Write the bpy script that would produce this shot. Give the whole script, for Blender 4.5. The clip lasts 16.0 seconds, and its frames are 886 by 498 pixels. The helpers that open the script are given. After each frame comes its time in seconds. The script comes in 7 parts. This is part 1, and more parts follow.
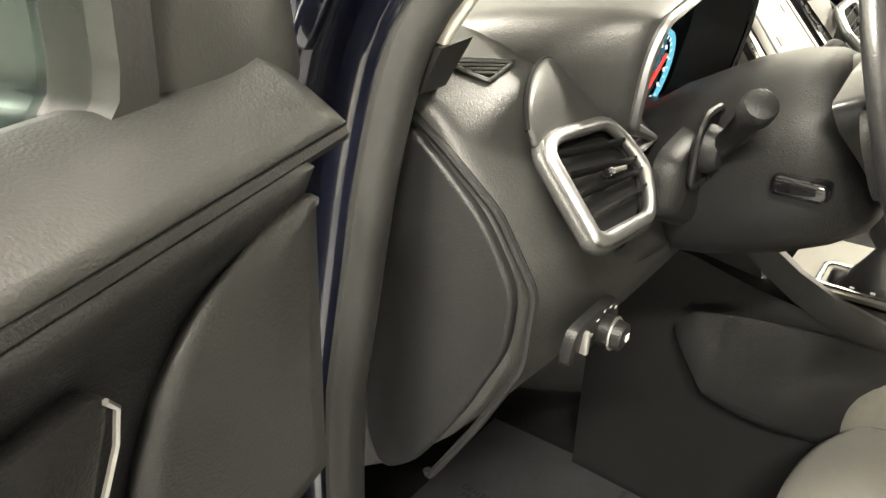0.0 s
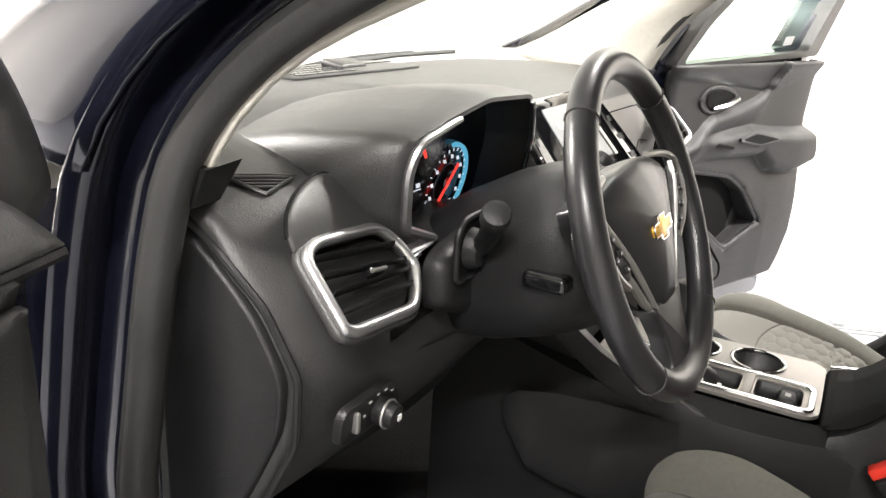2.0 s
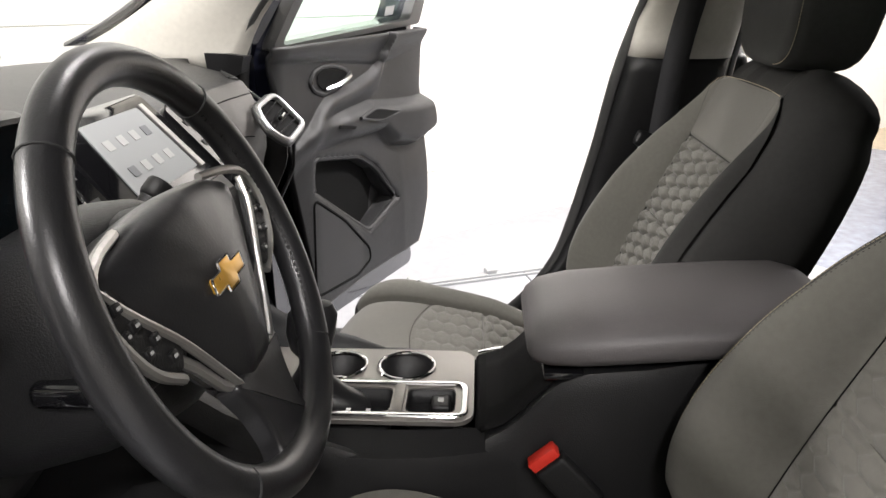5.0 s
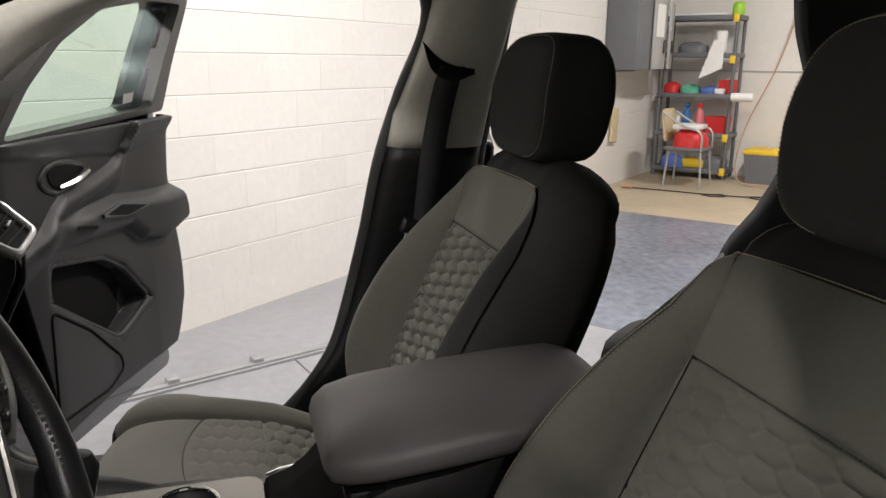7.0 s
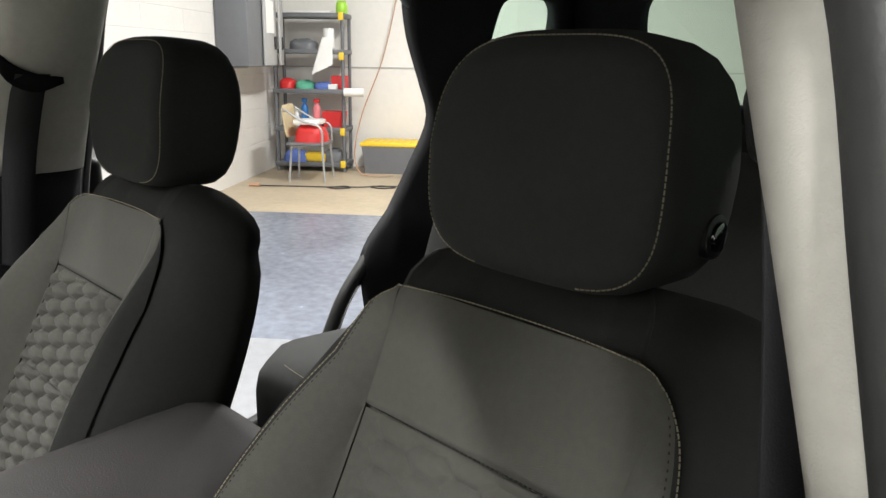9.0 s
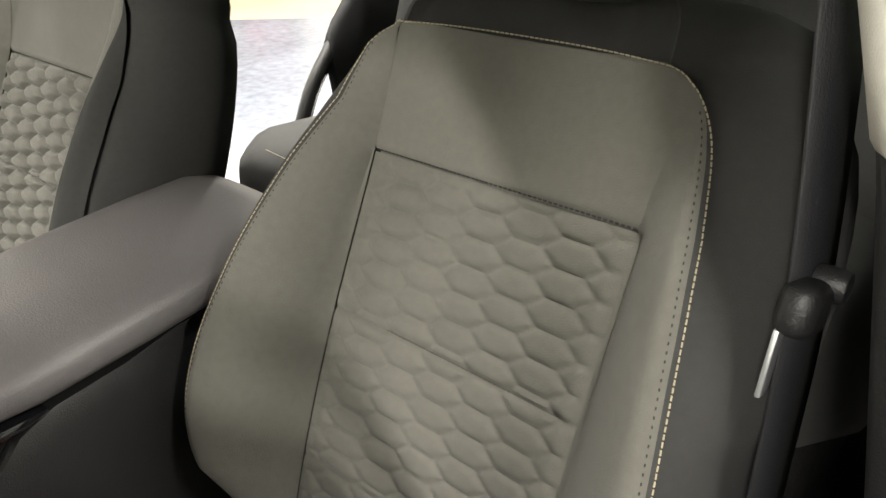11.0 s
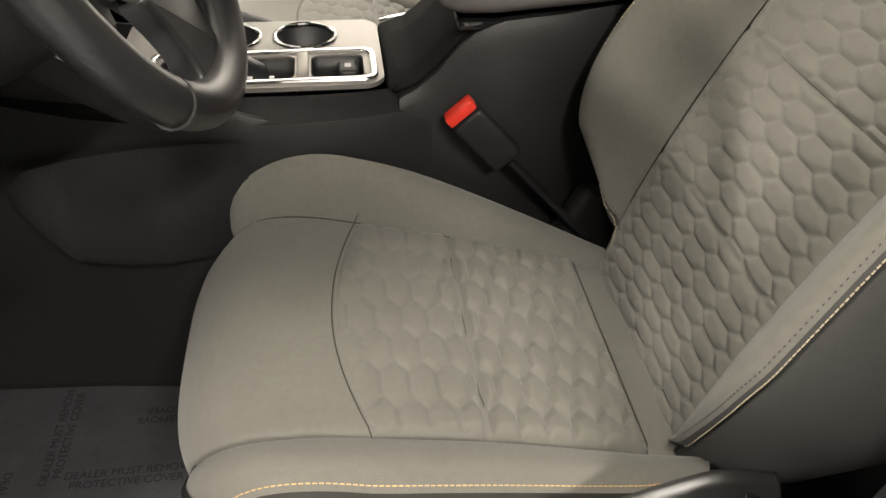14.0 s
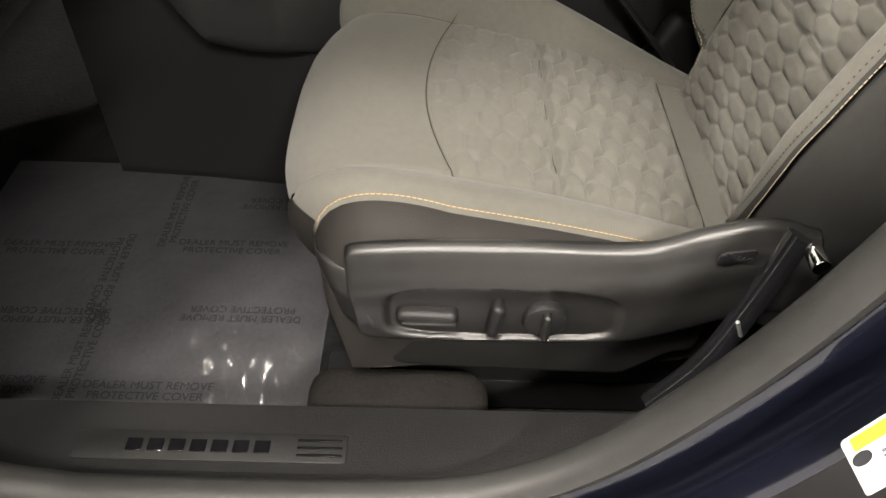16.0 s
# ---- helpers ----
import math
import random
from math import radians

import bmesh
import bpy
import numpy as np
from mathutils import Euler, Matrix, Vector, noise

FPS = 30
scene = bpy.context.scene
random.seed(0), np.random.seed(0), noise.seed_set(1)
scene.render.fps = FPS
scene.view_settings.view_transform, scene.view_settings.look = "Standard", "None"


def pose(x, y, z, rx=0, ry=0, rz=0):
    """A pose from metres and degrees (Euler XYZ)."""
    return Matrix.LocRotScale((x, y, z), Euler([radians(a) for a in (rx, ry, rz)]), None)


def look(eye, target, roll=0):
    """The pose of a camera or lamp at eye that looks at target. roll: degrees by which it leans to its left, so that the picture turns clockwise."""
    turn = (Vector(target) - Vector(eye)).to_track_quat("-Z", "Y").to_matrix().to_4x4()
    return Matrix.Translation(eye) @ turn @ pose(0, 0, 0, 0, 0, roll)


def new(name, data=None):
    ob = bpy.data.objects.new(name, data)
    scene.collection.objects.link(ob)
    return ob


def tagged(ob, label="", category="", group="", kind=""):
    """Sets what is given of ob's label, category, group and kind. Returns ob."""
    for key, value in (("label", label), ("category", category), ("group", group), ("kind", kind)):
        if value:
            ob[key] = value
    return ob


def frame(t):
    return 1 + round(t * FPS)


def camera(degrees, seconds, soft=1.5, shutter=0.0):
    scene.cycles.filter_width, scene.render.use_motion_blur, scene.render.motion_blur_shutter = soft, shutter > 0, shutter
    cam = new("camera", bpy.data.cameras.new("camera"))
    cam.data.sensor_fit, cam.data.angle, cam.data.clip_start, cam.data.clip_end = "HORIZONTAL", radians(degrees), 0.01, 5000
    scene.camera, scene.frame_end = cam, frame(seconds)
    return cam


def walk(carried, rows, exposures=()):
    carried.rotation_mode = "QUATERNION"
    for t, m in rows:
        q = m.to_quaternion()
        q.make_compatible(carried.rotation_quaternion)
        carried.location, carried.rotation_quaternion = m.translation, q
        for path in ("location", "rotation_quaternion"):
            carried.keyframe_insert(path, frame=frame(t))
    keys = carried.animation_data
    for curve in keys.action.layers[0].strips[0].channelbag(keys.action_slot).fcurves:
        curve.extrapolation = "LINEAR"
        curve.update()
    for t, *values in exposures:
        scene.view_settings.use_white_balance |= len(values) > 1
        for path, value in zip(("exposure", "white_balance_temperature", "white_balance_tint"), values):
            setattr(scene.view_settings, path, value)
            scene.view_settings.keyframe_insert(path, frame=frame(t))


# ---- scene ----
cam = camera(61.3, 16.0)
PATH = [
    (0, (-1.155, -0.007, 1.28), (0.329, 1.021, 0.42), 2.1),
    (0.5, (-1.172, -0.028, 1.308), (0.406, 0.955, 0.571), 3.1),
    (1, (-1.169, -0.059, 1.323), (0.457, 0.884, 0.64), 3.6),
    (1.5, (-1.161, -0.108, 1.33), (0.487, 0.814, 0.67), 3.7),
    (2, (-1.15, -0.154, 1.33), (0.515, 0.744, 0.682), 3.5),
    (2.5, (-1.147, -0.18, 1.33), (0.543, 0.679, 0.689), 2.9),
    (3, (-1.117, -0.206, 1.332), (0.611, 0.573, 0.696), 2.1),
    (3.5, (-1.081, -0.244, 1.333), (0.704, 0.394, 0.697), 1.5),
    (4, (-1.036, -0.268, 1.331), (0.802, 0.183, 0.685), 0.9),
    (4.2, (-1.013, -0.245, 1.325), (0.842, 0.124, 0.672), 0.7),
    (6.3, (-0.829, -0.178, 1.338), (1.065, -0.454, 0.757), -0.6),
    (6.5, (-0.834, -0.179, 1.351), (1.058, -0.522, 0.802), -0.4),
    (7, (-0.863, -0.167, 1.361), (0.999, -0.712, 0.872), 0.5),
    (7.5, (-0.872, -0.178, 1.37), (0.923, -0.94, 0.929), 1.0),
    (8, (-0.85, -0.224, 1.376), (0.841, -1.211, 0.968), 1.6),
    (8.5, (-0.791, -0.251, 1.387), (0.748, -1.46, 0.973), 1.4),
    (8.7, (-0.764, -0.239, 1.386), (0.7, -1.531, 0.951), 0.9),
    (10.8, (-0.716, -0.174, 1.324), (0.445, -1.528, 0.419), -1.7),
    (11, (-0.717, -0.174, 1.314), (0.455, -1.479, 0.354), -1.8),
    (11.5, (-0.723, -0.17, 1.293), (0.5, -1.352, 0.241), -0.6),
    (12, (-0.748, -0.189, 1.275), (0.554, -1.195, 0.138), 0.3),
    (12.5, (-0.786, -0.221, 1.25), (0.598, -1.007, 0.039), 1.2),
    (13, (-0.828, -0.197, 1.233), (0.616, -0.765, -0.028), 1.8),
    (13.5, (-0.874, -0.157, 1.238), (0.633, -0.511, -0.029), 1.5),
    (14, (-0.927, -0.138, 1.225), (0.599, -0.376, -0.044), 2.0),
    (14.5, (-0.963, -0.139, 1.211), (0.549, -0.297, -0.088), 1.5),
    (15, (-0.985, -0.142, 1.191), (0.496, -0.253, -0.148), 1.5),
    (15.5, (-1.038, -0.134, 1.18), (0.413, -0.194, -0.195), 1.5),
    (16, (-1.096, -0.128, 1.153), (0.314, -0.146, -0.266), 2.0),
]
EXPOSURES = [(0.0, 2.6, 7300, 6), (1.0, 2.2, 6900, 9), (2.5, 1.8, 6450, 13), (4.2, 1.5, 6400, 14), (5.5, 0.85, 6400, 14), (6.4, 0.3, 6600, 14), (7.0, 0.05, 6550, 14), (7.6, 0.0, 6500, 13), (8.7, 0.5, 6200, 9), (9.8, 1.1, 6500, 9), (10.8, 1.65, 6700, 8), (11.6, 1.55, 6800, 8), (12.5, 1.7, 6900, 10), (14.0, 1.75, 7000, 11), (16.0, 2.0, 7000, 12)]
walk(cam, [(t, look(eye, target, roll)) for t, eye, target, roll in PATH], EXPOSURES)
# ---- light ----
world = bpy.data.worlds.new("world")
scene.world = world
world.use_nodes = True
world.node_tree.nodes["Background"].inputs[0].default_value = (0.75, 0.8, 0.85, 1)
world.node_tree.nodes["Background"].inputs[1].default_value = 0.15

# the garage stands at an angle to the car: CORNER is the far inner corner, A runs along the block wall, B along the back wall
CORNER = Vector((7.80, -5.63, 0))
DIR_A = Vector((-0.645, 0.764, 0)).normalized()
DIR_B = Vector((-0.764, -0.645, 0)).normalized()
ROOM_A, ROOM_B, ROOM_H = 15.5, 9.0, 3.5
YARD = Matrix(((DIR_A.x, DIR_B.x, 0, CORNER.x), (DIR_A.y, DIR_B.y, 0, CORNER.y), (0, 0, -1, 0), (0, 0, 0, 1)))


def yard(a, b, z):
    """A place in the garage from metres along the block wall, metres out from it and the height."""
    return CORNER + DIR_A * a + DIR_B * b + Vector((0, 0, z))


LAMPS = [(10.8, 5.4), (10.75, 3.45), (13.0, 1.4), (7.7, 1.1), (6.3, 2.6), (2.6, 2.6)]
LAMP_POWER = [78, 40, 175, 60, 125, 95]
for (a, b), power in zip(LAMPS, LAMP_POWER):
    data = bpy.data.lights.new("tube_light", "AREA")
    data.shape, data.size, data.size_y, data.energy, data.color = "RECTANGLE", 1.2, 0.16, power, (1.0, 0.97, 0.92)
    lamp = new("tube_light", data)
    lamp.matrix_world = Matrix.LocRotScale(yard(a, b, ROOM_H - 0.13), Euler((0, 0, math.atan2(DIR_A.y, DIR_A.x))), None)

# ---- materials ----


def rgb(r, g, b):
    return (r, g, b, 1)


def material(name, colour, rough=0.5, metal=0.0, vary=0.12, scale=8.0, grain=0.0, grain_scale=400.0, lump=0.0, lump_scale=30.0, coat=0.0, random_piece=0.0, spec=0.5, sheen=0.0):
    """A surface with colour variation at two sizes, fine grain and soft lumps in its relief."""
    m = bpy.data.materials.new(name)
    m.use_nodes = True
    nodes, links = m.node_tree.nodes, m.node_tree.links
    bsdf = nodes["Principled BSDF"]
    where = nodes.new("ShaderNodeTexCoord").outputs["Object"]

    def tex(s, detail):
        n = nodes.new("ShaderNodeTexNoise")
        n.inputs["Scale"].default_value, n.inputs["Detail"].default_value = s, detail
        links.new(where, n.inputs["Vector"])
        return n.outputs["Fac"]

    big, small = tex(scale, 4), tex(scale * 14, 3)
    both = nodes.new("ShaderNodeMath")
    both.operation = "ADD"
    links.new(big, both.inputs[0])
    links.new(small, both.inputs[1])
    ramp = nodes.new("ShaderNodeMapRange")
    ramp.inputs[1].default_value, ramp.inputs[2].default_value = 0.6, 1.4
    ramp.inputs[3].default_value, ramp.inputs[4].default_value = 1 - vary, 1 + vary
    links.new(both.outputs[0], ramp.inputs[0])
    last = ramp.outputs[0]
    if random_piece:
        info = nodes.new("ShaderNodeObjectInfo")
        r2 = nodes.new("ShaderNodeMapRange")
        r2.inputs[3].default_value, r2.inputs[4].default_value = 1 - random_piece, 1 + random_piece
        links.new(info.outputs["Random"], r2.inputs[0])
        mul = nodes.new("ShaderNodeMath")
        mul.operation = "MULTIPLY"
        links.new(last, mul.inputs[0])
        links.new(r2.outputs[0], mul.inputs[1])
        last = mul.outputs[0]
    tint = nodes.new("ShaderNodeVectorMath")
    tint.operation = "SCALE"
    tint.inputs[0].default_value = colour
    links.new(last, tint.inputs["Scale"])
    links.new(tint.outputs[0], bsdf.inputs["Base Color"])
    r3 = nodes.new("ShaderNodeMapRange")
    r3.inputs[3].default_value, r3.inputs[4].default_value = max(0.0, rough - 0.06), min(1.0, rough + 0.06)
    links.new(small, r3.inputs[0])
    links.new(r3.outputs[0], bsdf.inputs["Roughness"])
    bsdf.inputs["Metallic"].default_value = metal
    bsdf.inputs["Specular IOR Level"].default_value = spec
    bsdf.inputs["Coat Weight"].default_value = coat
    bsdf.inputs["Coat Roughness"].default_value = 0.05
    bsdf.inputs["Sheen Weight"].default_value = sheen
    normal = None
    for amount, s, det, dist in ((lump, lump_scale, 2, 0.004), (grain, grain_scale, 2, 0.0006)):
        if amount:
            b = nodes.new("ShaderNodeBump")
            b.inputs["Strength"].default_value, b.inputs["Distance"].default_value = amount, dist
            links.new(tex(s, det), b.inputs["Height"])
            if normal:
                links.new(normal, b.inputs["Normal"])
            normal = b.outputs[0]
    if normal:
        links.new(normal, bsdf.inputs["Normal"])
    return m


def glow(name, colour, strength):
    m = bpy.data.materials.new(name)
    m.use_nodes = True
    bsdf = m.node_tree.nodes["Principled BSDF"]
    bsdf.inputs["Base Color"].default_value = (*colour, 1)
    bsdf.inputs["Emission Color"].default_value = (*colour, 1)
    bsdf.inputs["Emission Strength"].default_value = strength
    return m


def pane(name, colour, rough=0.0, blend=0.88):
    """Thin glass: mostly clear, with a true glossy surface."""
    m = bpy.data.materials.new(name)
    m.use_nodes = True
    nodes, links = m.node_tree.nodes, m.node_tree.links
    clear, shine, mix, fres = (nodes.new("ShaderNodeBsdf" + k) if k in ("Transparent", "Glossy") else nodes.new("ShaderNode" + k) for k in ("Transparent", "Glossy", "MixShader", "LayerWeight"))
    power = nodes.new("ShaderNodeMath")
    power.operation, power.inputs[1].default_value = "POWER", 5.0
    soft = nodes.new("ShaderNodeMapRange")
    soft.inputs[3].default_value, soft.inputs[4].default_value = 0.05, 0.75
    clear.inputs[0].default_value = (*colour, 1)
    shine.inputs["Roughness"].default_value = rough
    fres.inputs[0].default_value = 0.5
    links.new(fres.outputs["Facing"], power.inputs[0])
    links.new(power.outputs[0], soft.inputs[0])
    links.new(soft.outputs[0], mix.inputs[0])
    links.new(clear.outputs[0], mix.inputs[1])
    links.new(shine.outputs[0], mix.inputs[2])
    links.new(mix.outputs[0], nodes["Material Output"].inputs[0])
    return m


FABRIC = material("seat_fabric", (0.121, 0.117, 0.103), 0.92, vary=0.10, scale=9, grain=0.9, grain_scale=900, lump=0.15, lump_scale=25, spec=0.15, sheen=0.15)
FABRIC_DARK = material("seat_fabric_dark", (0.048, 0.048, 0.046), 0.9, vary=0.12, scale=9, grain=0.8, grain_scale=900, spec=0.12, sheen=0.03)
TAN_THREAD = material("tan_thread", (0.44, 0.29, 0.13), 0.8, vary=0.15, scale=60)
SHELL_CLOTH = material("dark_shell_cloth", (0.036, 0.0355, 0.034), 0.88, vary=0.12, scale=9, grain=0.8, grain_scale=900, spec=0.14, sheen=0.03)
SIDE_CLOTH = material("dark_side_cloth", (0.0155, 0.0140, 0.0125), 0.66, vary=0.14, scale=9, grain=0.6, grain_scale=800, spec=0.3)
THREAD = material("pale_thread", (0.36, 0.31, 0.22), 0.8, vary=0.15, scale=60)
SEAM = material("sewn_seam", (0.045, 0.042, 0.037), 0.9, spec=0.1)
DOOR_PLASTIC = material("grained_door_plastic", (0.019, 0.019, 0.0195), 0.45, spec=0.36, vary=0.12, scale=6, grain=0.8, grain_scale=650)
VENT_SILVER = material("satin_vent_silver", (0.52, 0.52, 0.525), 0.33, 0.95, vary=0.05, scale=20)
SAIL = material("satin_black_trim", (0.042, 0.042, 0.041), 0.36, spec=0.7, vary=0.1, scale=6, grain=0.35, grain_scale=600)
THREAD_DARK = material("dark_thread", (0.02, 0.02, 0.02), 0.8)
PLASTIC = material("black_grained_plastic", (0.0115, 0.0115, 0.012), 0.42, spec=0.34, vary=0.12, scale=6, grain=0.8, grain_scale=650)
# paler copy of the dash skin, with the light on it put into the colour
SOFT_LIT = material("dash_skin_painted_lit", (0.125, 0.119, 0.112), 0.45, vary=0.08, scale=5, grain=0.5, grain_scale=620)
SOFT = material("soft_dash_skin", (0.032, 0.032, 0.031), 0.42, vary=0.10, scale=5, grain=0.6, grain_scale=620)
TRIM_GREY = material("grey_pillar_trim", (0.53, 0.51, 0.455), 0.75, vary=0.08, scale=6, grain=0.7, grain_scale=600)
HEADLINER = material("dark_headliner", (0.03, 0.03, 0.031), 0.95, vary=0.1, grain=0.6, grain_scale=500, spec=0.1)
LEATHER = material("black_leather", (0.017, 0.017, 0.018), 0.31, vary=0.10, scale=12, grain=0.3, grain_scale=600, lump=0.02, lump_scale=60)
VALANCE = material("satin_seat_plastic", (0.010, 0.0098, 0.0095), 0.38, spec=0.62, vary=0.10, scale=6, grain=0.2, grain_scale=700)
# near-black that paints the shade inside hollows; seams and a switch share it
SHADE_AND_SEAM = material("shade_and_seam_black", (0.006, 0.006, 0.006), 0.8, spec=0.1)
GLOSS = material("piano_black", (0.006, 0.006, 0.007), 0.08, vary=0.1, coat=0.6)
SILVER = material("satin_silver_trim", (0.50, 0.49, 0.47), 0.36, 0.9, vary=0.06, scale=20)
PLATE = material("satin_console_plate", (0.27, 0.255, 0.24), 0.42, 0.75, vary=0.06, scale=20, grain=0.2, grain_scale=700)
CHROME = material("chrome", (0.80, 0.80, 0.80), 0.10, 1.0, vary=0.03, scale=20)
PAINT = material("dark_blue_paint", (0.008, 0.009, 0.018), 0.22, 0.35, vary=0.06, scale=4, coat=1.0)
RUBBER = material("door_seal_rubber", (0.032, 0.032, 0.031), 0.5, vary=0.12, grain=0.4, grain_scale=300)
CARPET = material("black_carpet", (0.014, 0.014, 0.014), 1.0, vary=0.25, scale=20, grain=1.0, grain_scale=350, lump=0.5, lump_scale=120, spec=0.05)
BELT = material("belt_webbing", (0.014, 0.014, 0.016), 0.6, vary=0.1, scale=30, grain=0.8, grain_scale=500)
RED = material("red_release_button", (0.65, 0.035, 0.02), 0.4, vary=0.06)
WALL_PAINT = material("white_block_paint", (0.72, 0.70, 0.665), 0.55, vary=0.04, scale=1.5, grain=0.5, grain_scale=90, lump=0.45, lump_scale=22, random_piece=0.025)
WALL_PLAIN = material("white_wall_paint", (0.74, 0.72, 0.68), 0.6, vary=0.04, scale=1.0, lump=0.4, lump_scale=12)
MORTAR = material("painted_mortar", (0.72, 0.70, 0.66), 0.7, vary=0.08, scale=3, lump=0.6, lump_scale=40)
FLOOR_GREY = material("grey_floor_paint", (0.27, 0.275, 0.29), 0.38, vary=0.16, scale=1.3, grain=0.3, grain_scale=60, lump=0.3, lump_scale=5)
FLOOR_BLUE = material("blue_grey_floor_paint", (0.17, 0.185, 0.225), 0.24, vary=0.35, scale=1.1, lump=0.3, lump_scale=4)
CONCRETE = material("tan_concrete", (0.42, 0.35, 0.25), 0.45, vary=0.22, scale=1.2, grain=0.3, grain_scale=80, lump=0.2, lump_scale=6)
CEIL = material("ceiling_paint", (0.7, 0.7, 0.68), 0.8, vary=0.05, scale=1)
STEEL = material("galvanised_steel", (0.45, 0.46, 0.47), 0.45, 0.8, vary=0.15, scale=10)
GREY_BOX = material("grey_powder_coat", (0.14, 0.145, 0.155), 0.5, vary=0.08)
GREY_LIGHT = material("light_grey_powder_coat", (0.40, 0.40, 0.395), 0.5, vary=0.07)
PAPER = material("white_paper", (0.8, 0.8, 0.78), 0.8, vary=0.04)
YELLOW = material("yellow_plastic", (0.80, 0.55, 0.03), 0.45, vary=0.06)
RED_CLOTH = material("red_plastic_tub", (0.62, 0.03, 0.03), 0.5, vary=0.12)
GREEN_CLOTH = material("green_cloth", (0.12, 0.42, 0.28), 0.9, vary=0.2, scale=30)
BLUE_CLOTH = material("blue_cloth", (0.10, 0.16, 0.45), 0.9, vary=0.2, scale=30)
BLUE_PL = material("blue_plastic", (0.03, 0.16, 0.45), 0.4, vary=0.08)
LIME = material("lime_plastic", (0.35, 0.65, 0.05), 0.4, vary=0.08)
PINK = material("pink_liquid_bottle", (0.7, 0.2, 0.22), 0.35, vary=0.08)
TAN_CLOTH = material("tan_cloth", (0.55, 0.45, 0.28), 0.9, vary=0.15, scale=30)
ORANGE = material("orange_air_hose", (0.46, 0.27, 0.17), 0.5, vary=0.1)
WHITE_PL = material("white_plastic", (0.78, 0.78, 0.76), 0.4, vary=0.04)
GLASS_DOOR = pane("tinted_door_glass", (0.80, 0.90, 0.85))
GLASS_WS = pane("windscreen_glass", (0.93, 0.96, 0.94))
FILM = pane("clear_protective_film", (0.86, 0.86, 0.87), 0.17)
INK = material("black_ink", (0.02, 0.02, 0.025), 0.7)
GOLD = material("gold_emblem", (0.75, 0.42, 0.06), 0.3, 0.7, vary=0.05)
DIAL_BLUE = glow("blue_dial_glow", (0.10, 0.40, 0.58), 0.25)
DIAL_RED = glow("red_needle_glow", (0.8, 0.04, 0.03), 0.45)
DIAL_WHITE = glow("white_dial_glow", (0.70, 0.74, 0.80), 0.22)
SCREEN = glow("lit_touch_screen", (0.26, 0.27, 0.27), 0.05)
TUBE = glow("lamp_diffuser_glow", (1.0, 0.98, 0.94), 6.0)
SCREEN_DARK = material("dark_display", (0.012, 0.014, 0.02), 0.15)

# ---- building tools ----
BASE = {}


def thing(name, at, label, category, group="", kind=""):
    ob = new(name)
    ob.location = at
    BASE[ob] = Vector(at)
    return tagged(ob, label, category, group, kind)


def part(name, bm, mat, parent=None, label="", sharp=40):
    """Links a bmesh, given in world metres, as one mesh under a thing or a part."""
    base = BASE.get(parent, Vector((0, 0, 0)))
    bmesh.ops.translate(bm, verts=bm.verts[:], vec=-base)
    bm.normal_update()
    for f in bm.faces:
        f.smooth = True
    limit = radians(sharp)
    for e in bm.edges:
        if len(e.link_faces) == 2 and e.calc_face_angle(0) > limit:
            e.smooth = False
    me = bpy.data.meshes.new(name)
    bm.to_mesh(me)
    bm.free()
    me.materials.append(mat)
    ob = new(name, me)
    ob.parent = parent
    BASE[ob] = base
    if label:
        ob["label"] = label
    return ob


def whole(name, bm, mat, at, label, category, group="", kind=""):
    """A thing that is one mesh, with its origin at its base."""
    bmesh.ops.translate(bm, verts=bm.verts[:], vec=-Vector(at))
    ob = part(name, bm, mat, None)
    ob.location = at
    BASE[ob] = Vector(at)
    return tagged(ob, label, category, group, kind)


def thicken(ob, t, offset=-1.0):
    m = ob.modifiers.new("thickness", "SOLIDIFY")
    m.thickness, m.offset = t, offset
    return ob


def spline(xs, ys):
    """A smooth curve through points."""
    xs, ys = list(xs), list(ys)

    def at(x):
        if x <= xs[0]:
            return ys[0]
        if x >= xs[-1]:
            return ys[-1]
        i = max(k for k in range(len(xs) - 1) if xs[k] <= x)
        h = xs[i + 1] - xs[i]
        t = (x - xs[i]) / h

        def slope(k):
            if k == 0 or k == len(xs) - 1:
                a, b = (0, 1) if k == 0 else (k - 1, k)
                return (ys[b] - ys[a]) / (xs[b] - xs[a])
            return (ys[k + 1] - ys[k - 1]) / (xs[k + 1] - xs[k - 1])

        m0, m1 = slope(i) * h, slope(i + 1) * h
        return (2 * t**3 - 3 * t**2 + 1) * ys[i] + (t**3 - 2 * t**2 + t) * m0 + (-2 * t**3 + 3 * t**2) * ys[i + 1] + (t**3 - t**2) * m1

    return at


def curve3(points, n):
    """n + 1 points along a smooth curve through the given ones."""
    ts = [0.0]
    for a, b in zip(points, points[1:]):
        ts.append(ts[-1] + (Vector(b) - Vector(a)).length)
    fs = [spline(ts, [p[k] for p in points]) for k in range(3)]
    return [Vector([f(ts[-1] * i / n) for f in fs]) for i in range(n + 1)]


def grid(fn, nu, nv, wrap=False):
    bm = bmesh.new()
    vs = [[bm.verts.new(fn(i / nu, j / nv)) for i in range(nu + (0 if wrap else 1))] for j in range(nv + 1)]
    w = len(vs[0])
    for j in range(nv):
        for i in range(nu):
            bm.faces.new((vs[j][i], vs[j][(i + 1) % w], vs[j + 1][(i + 1) % w], vs[j + 1][i]))
    return bm


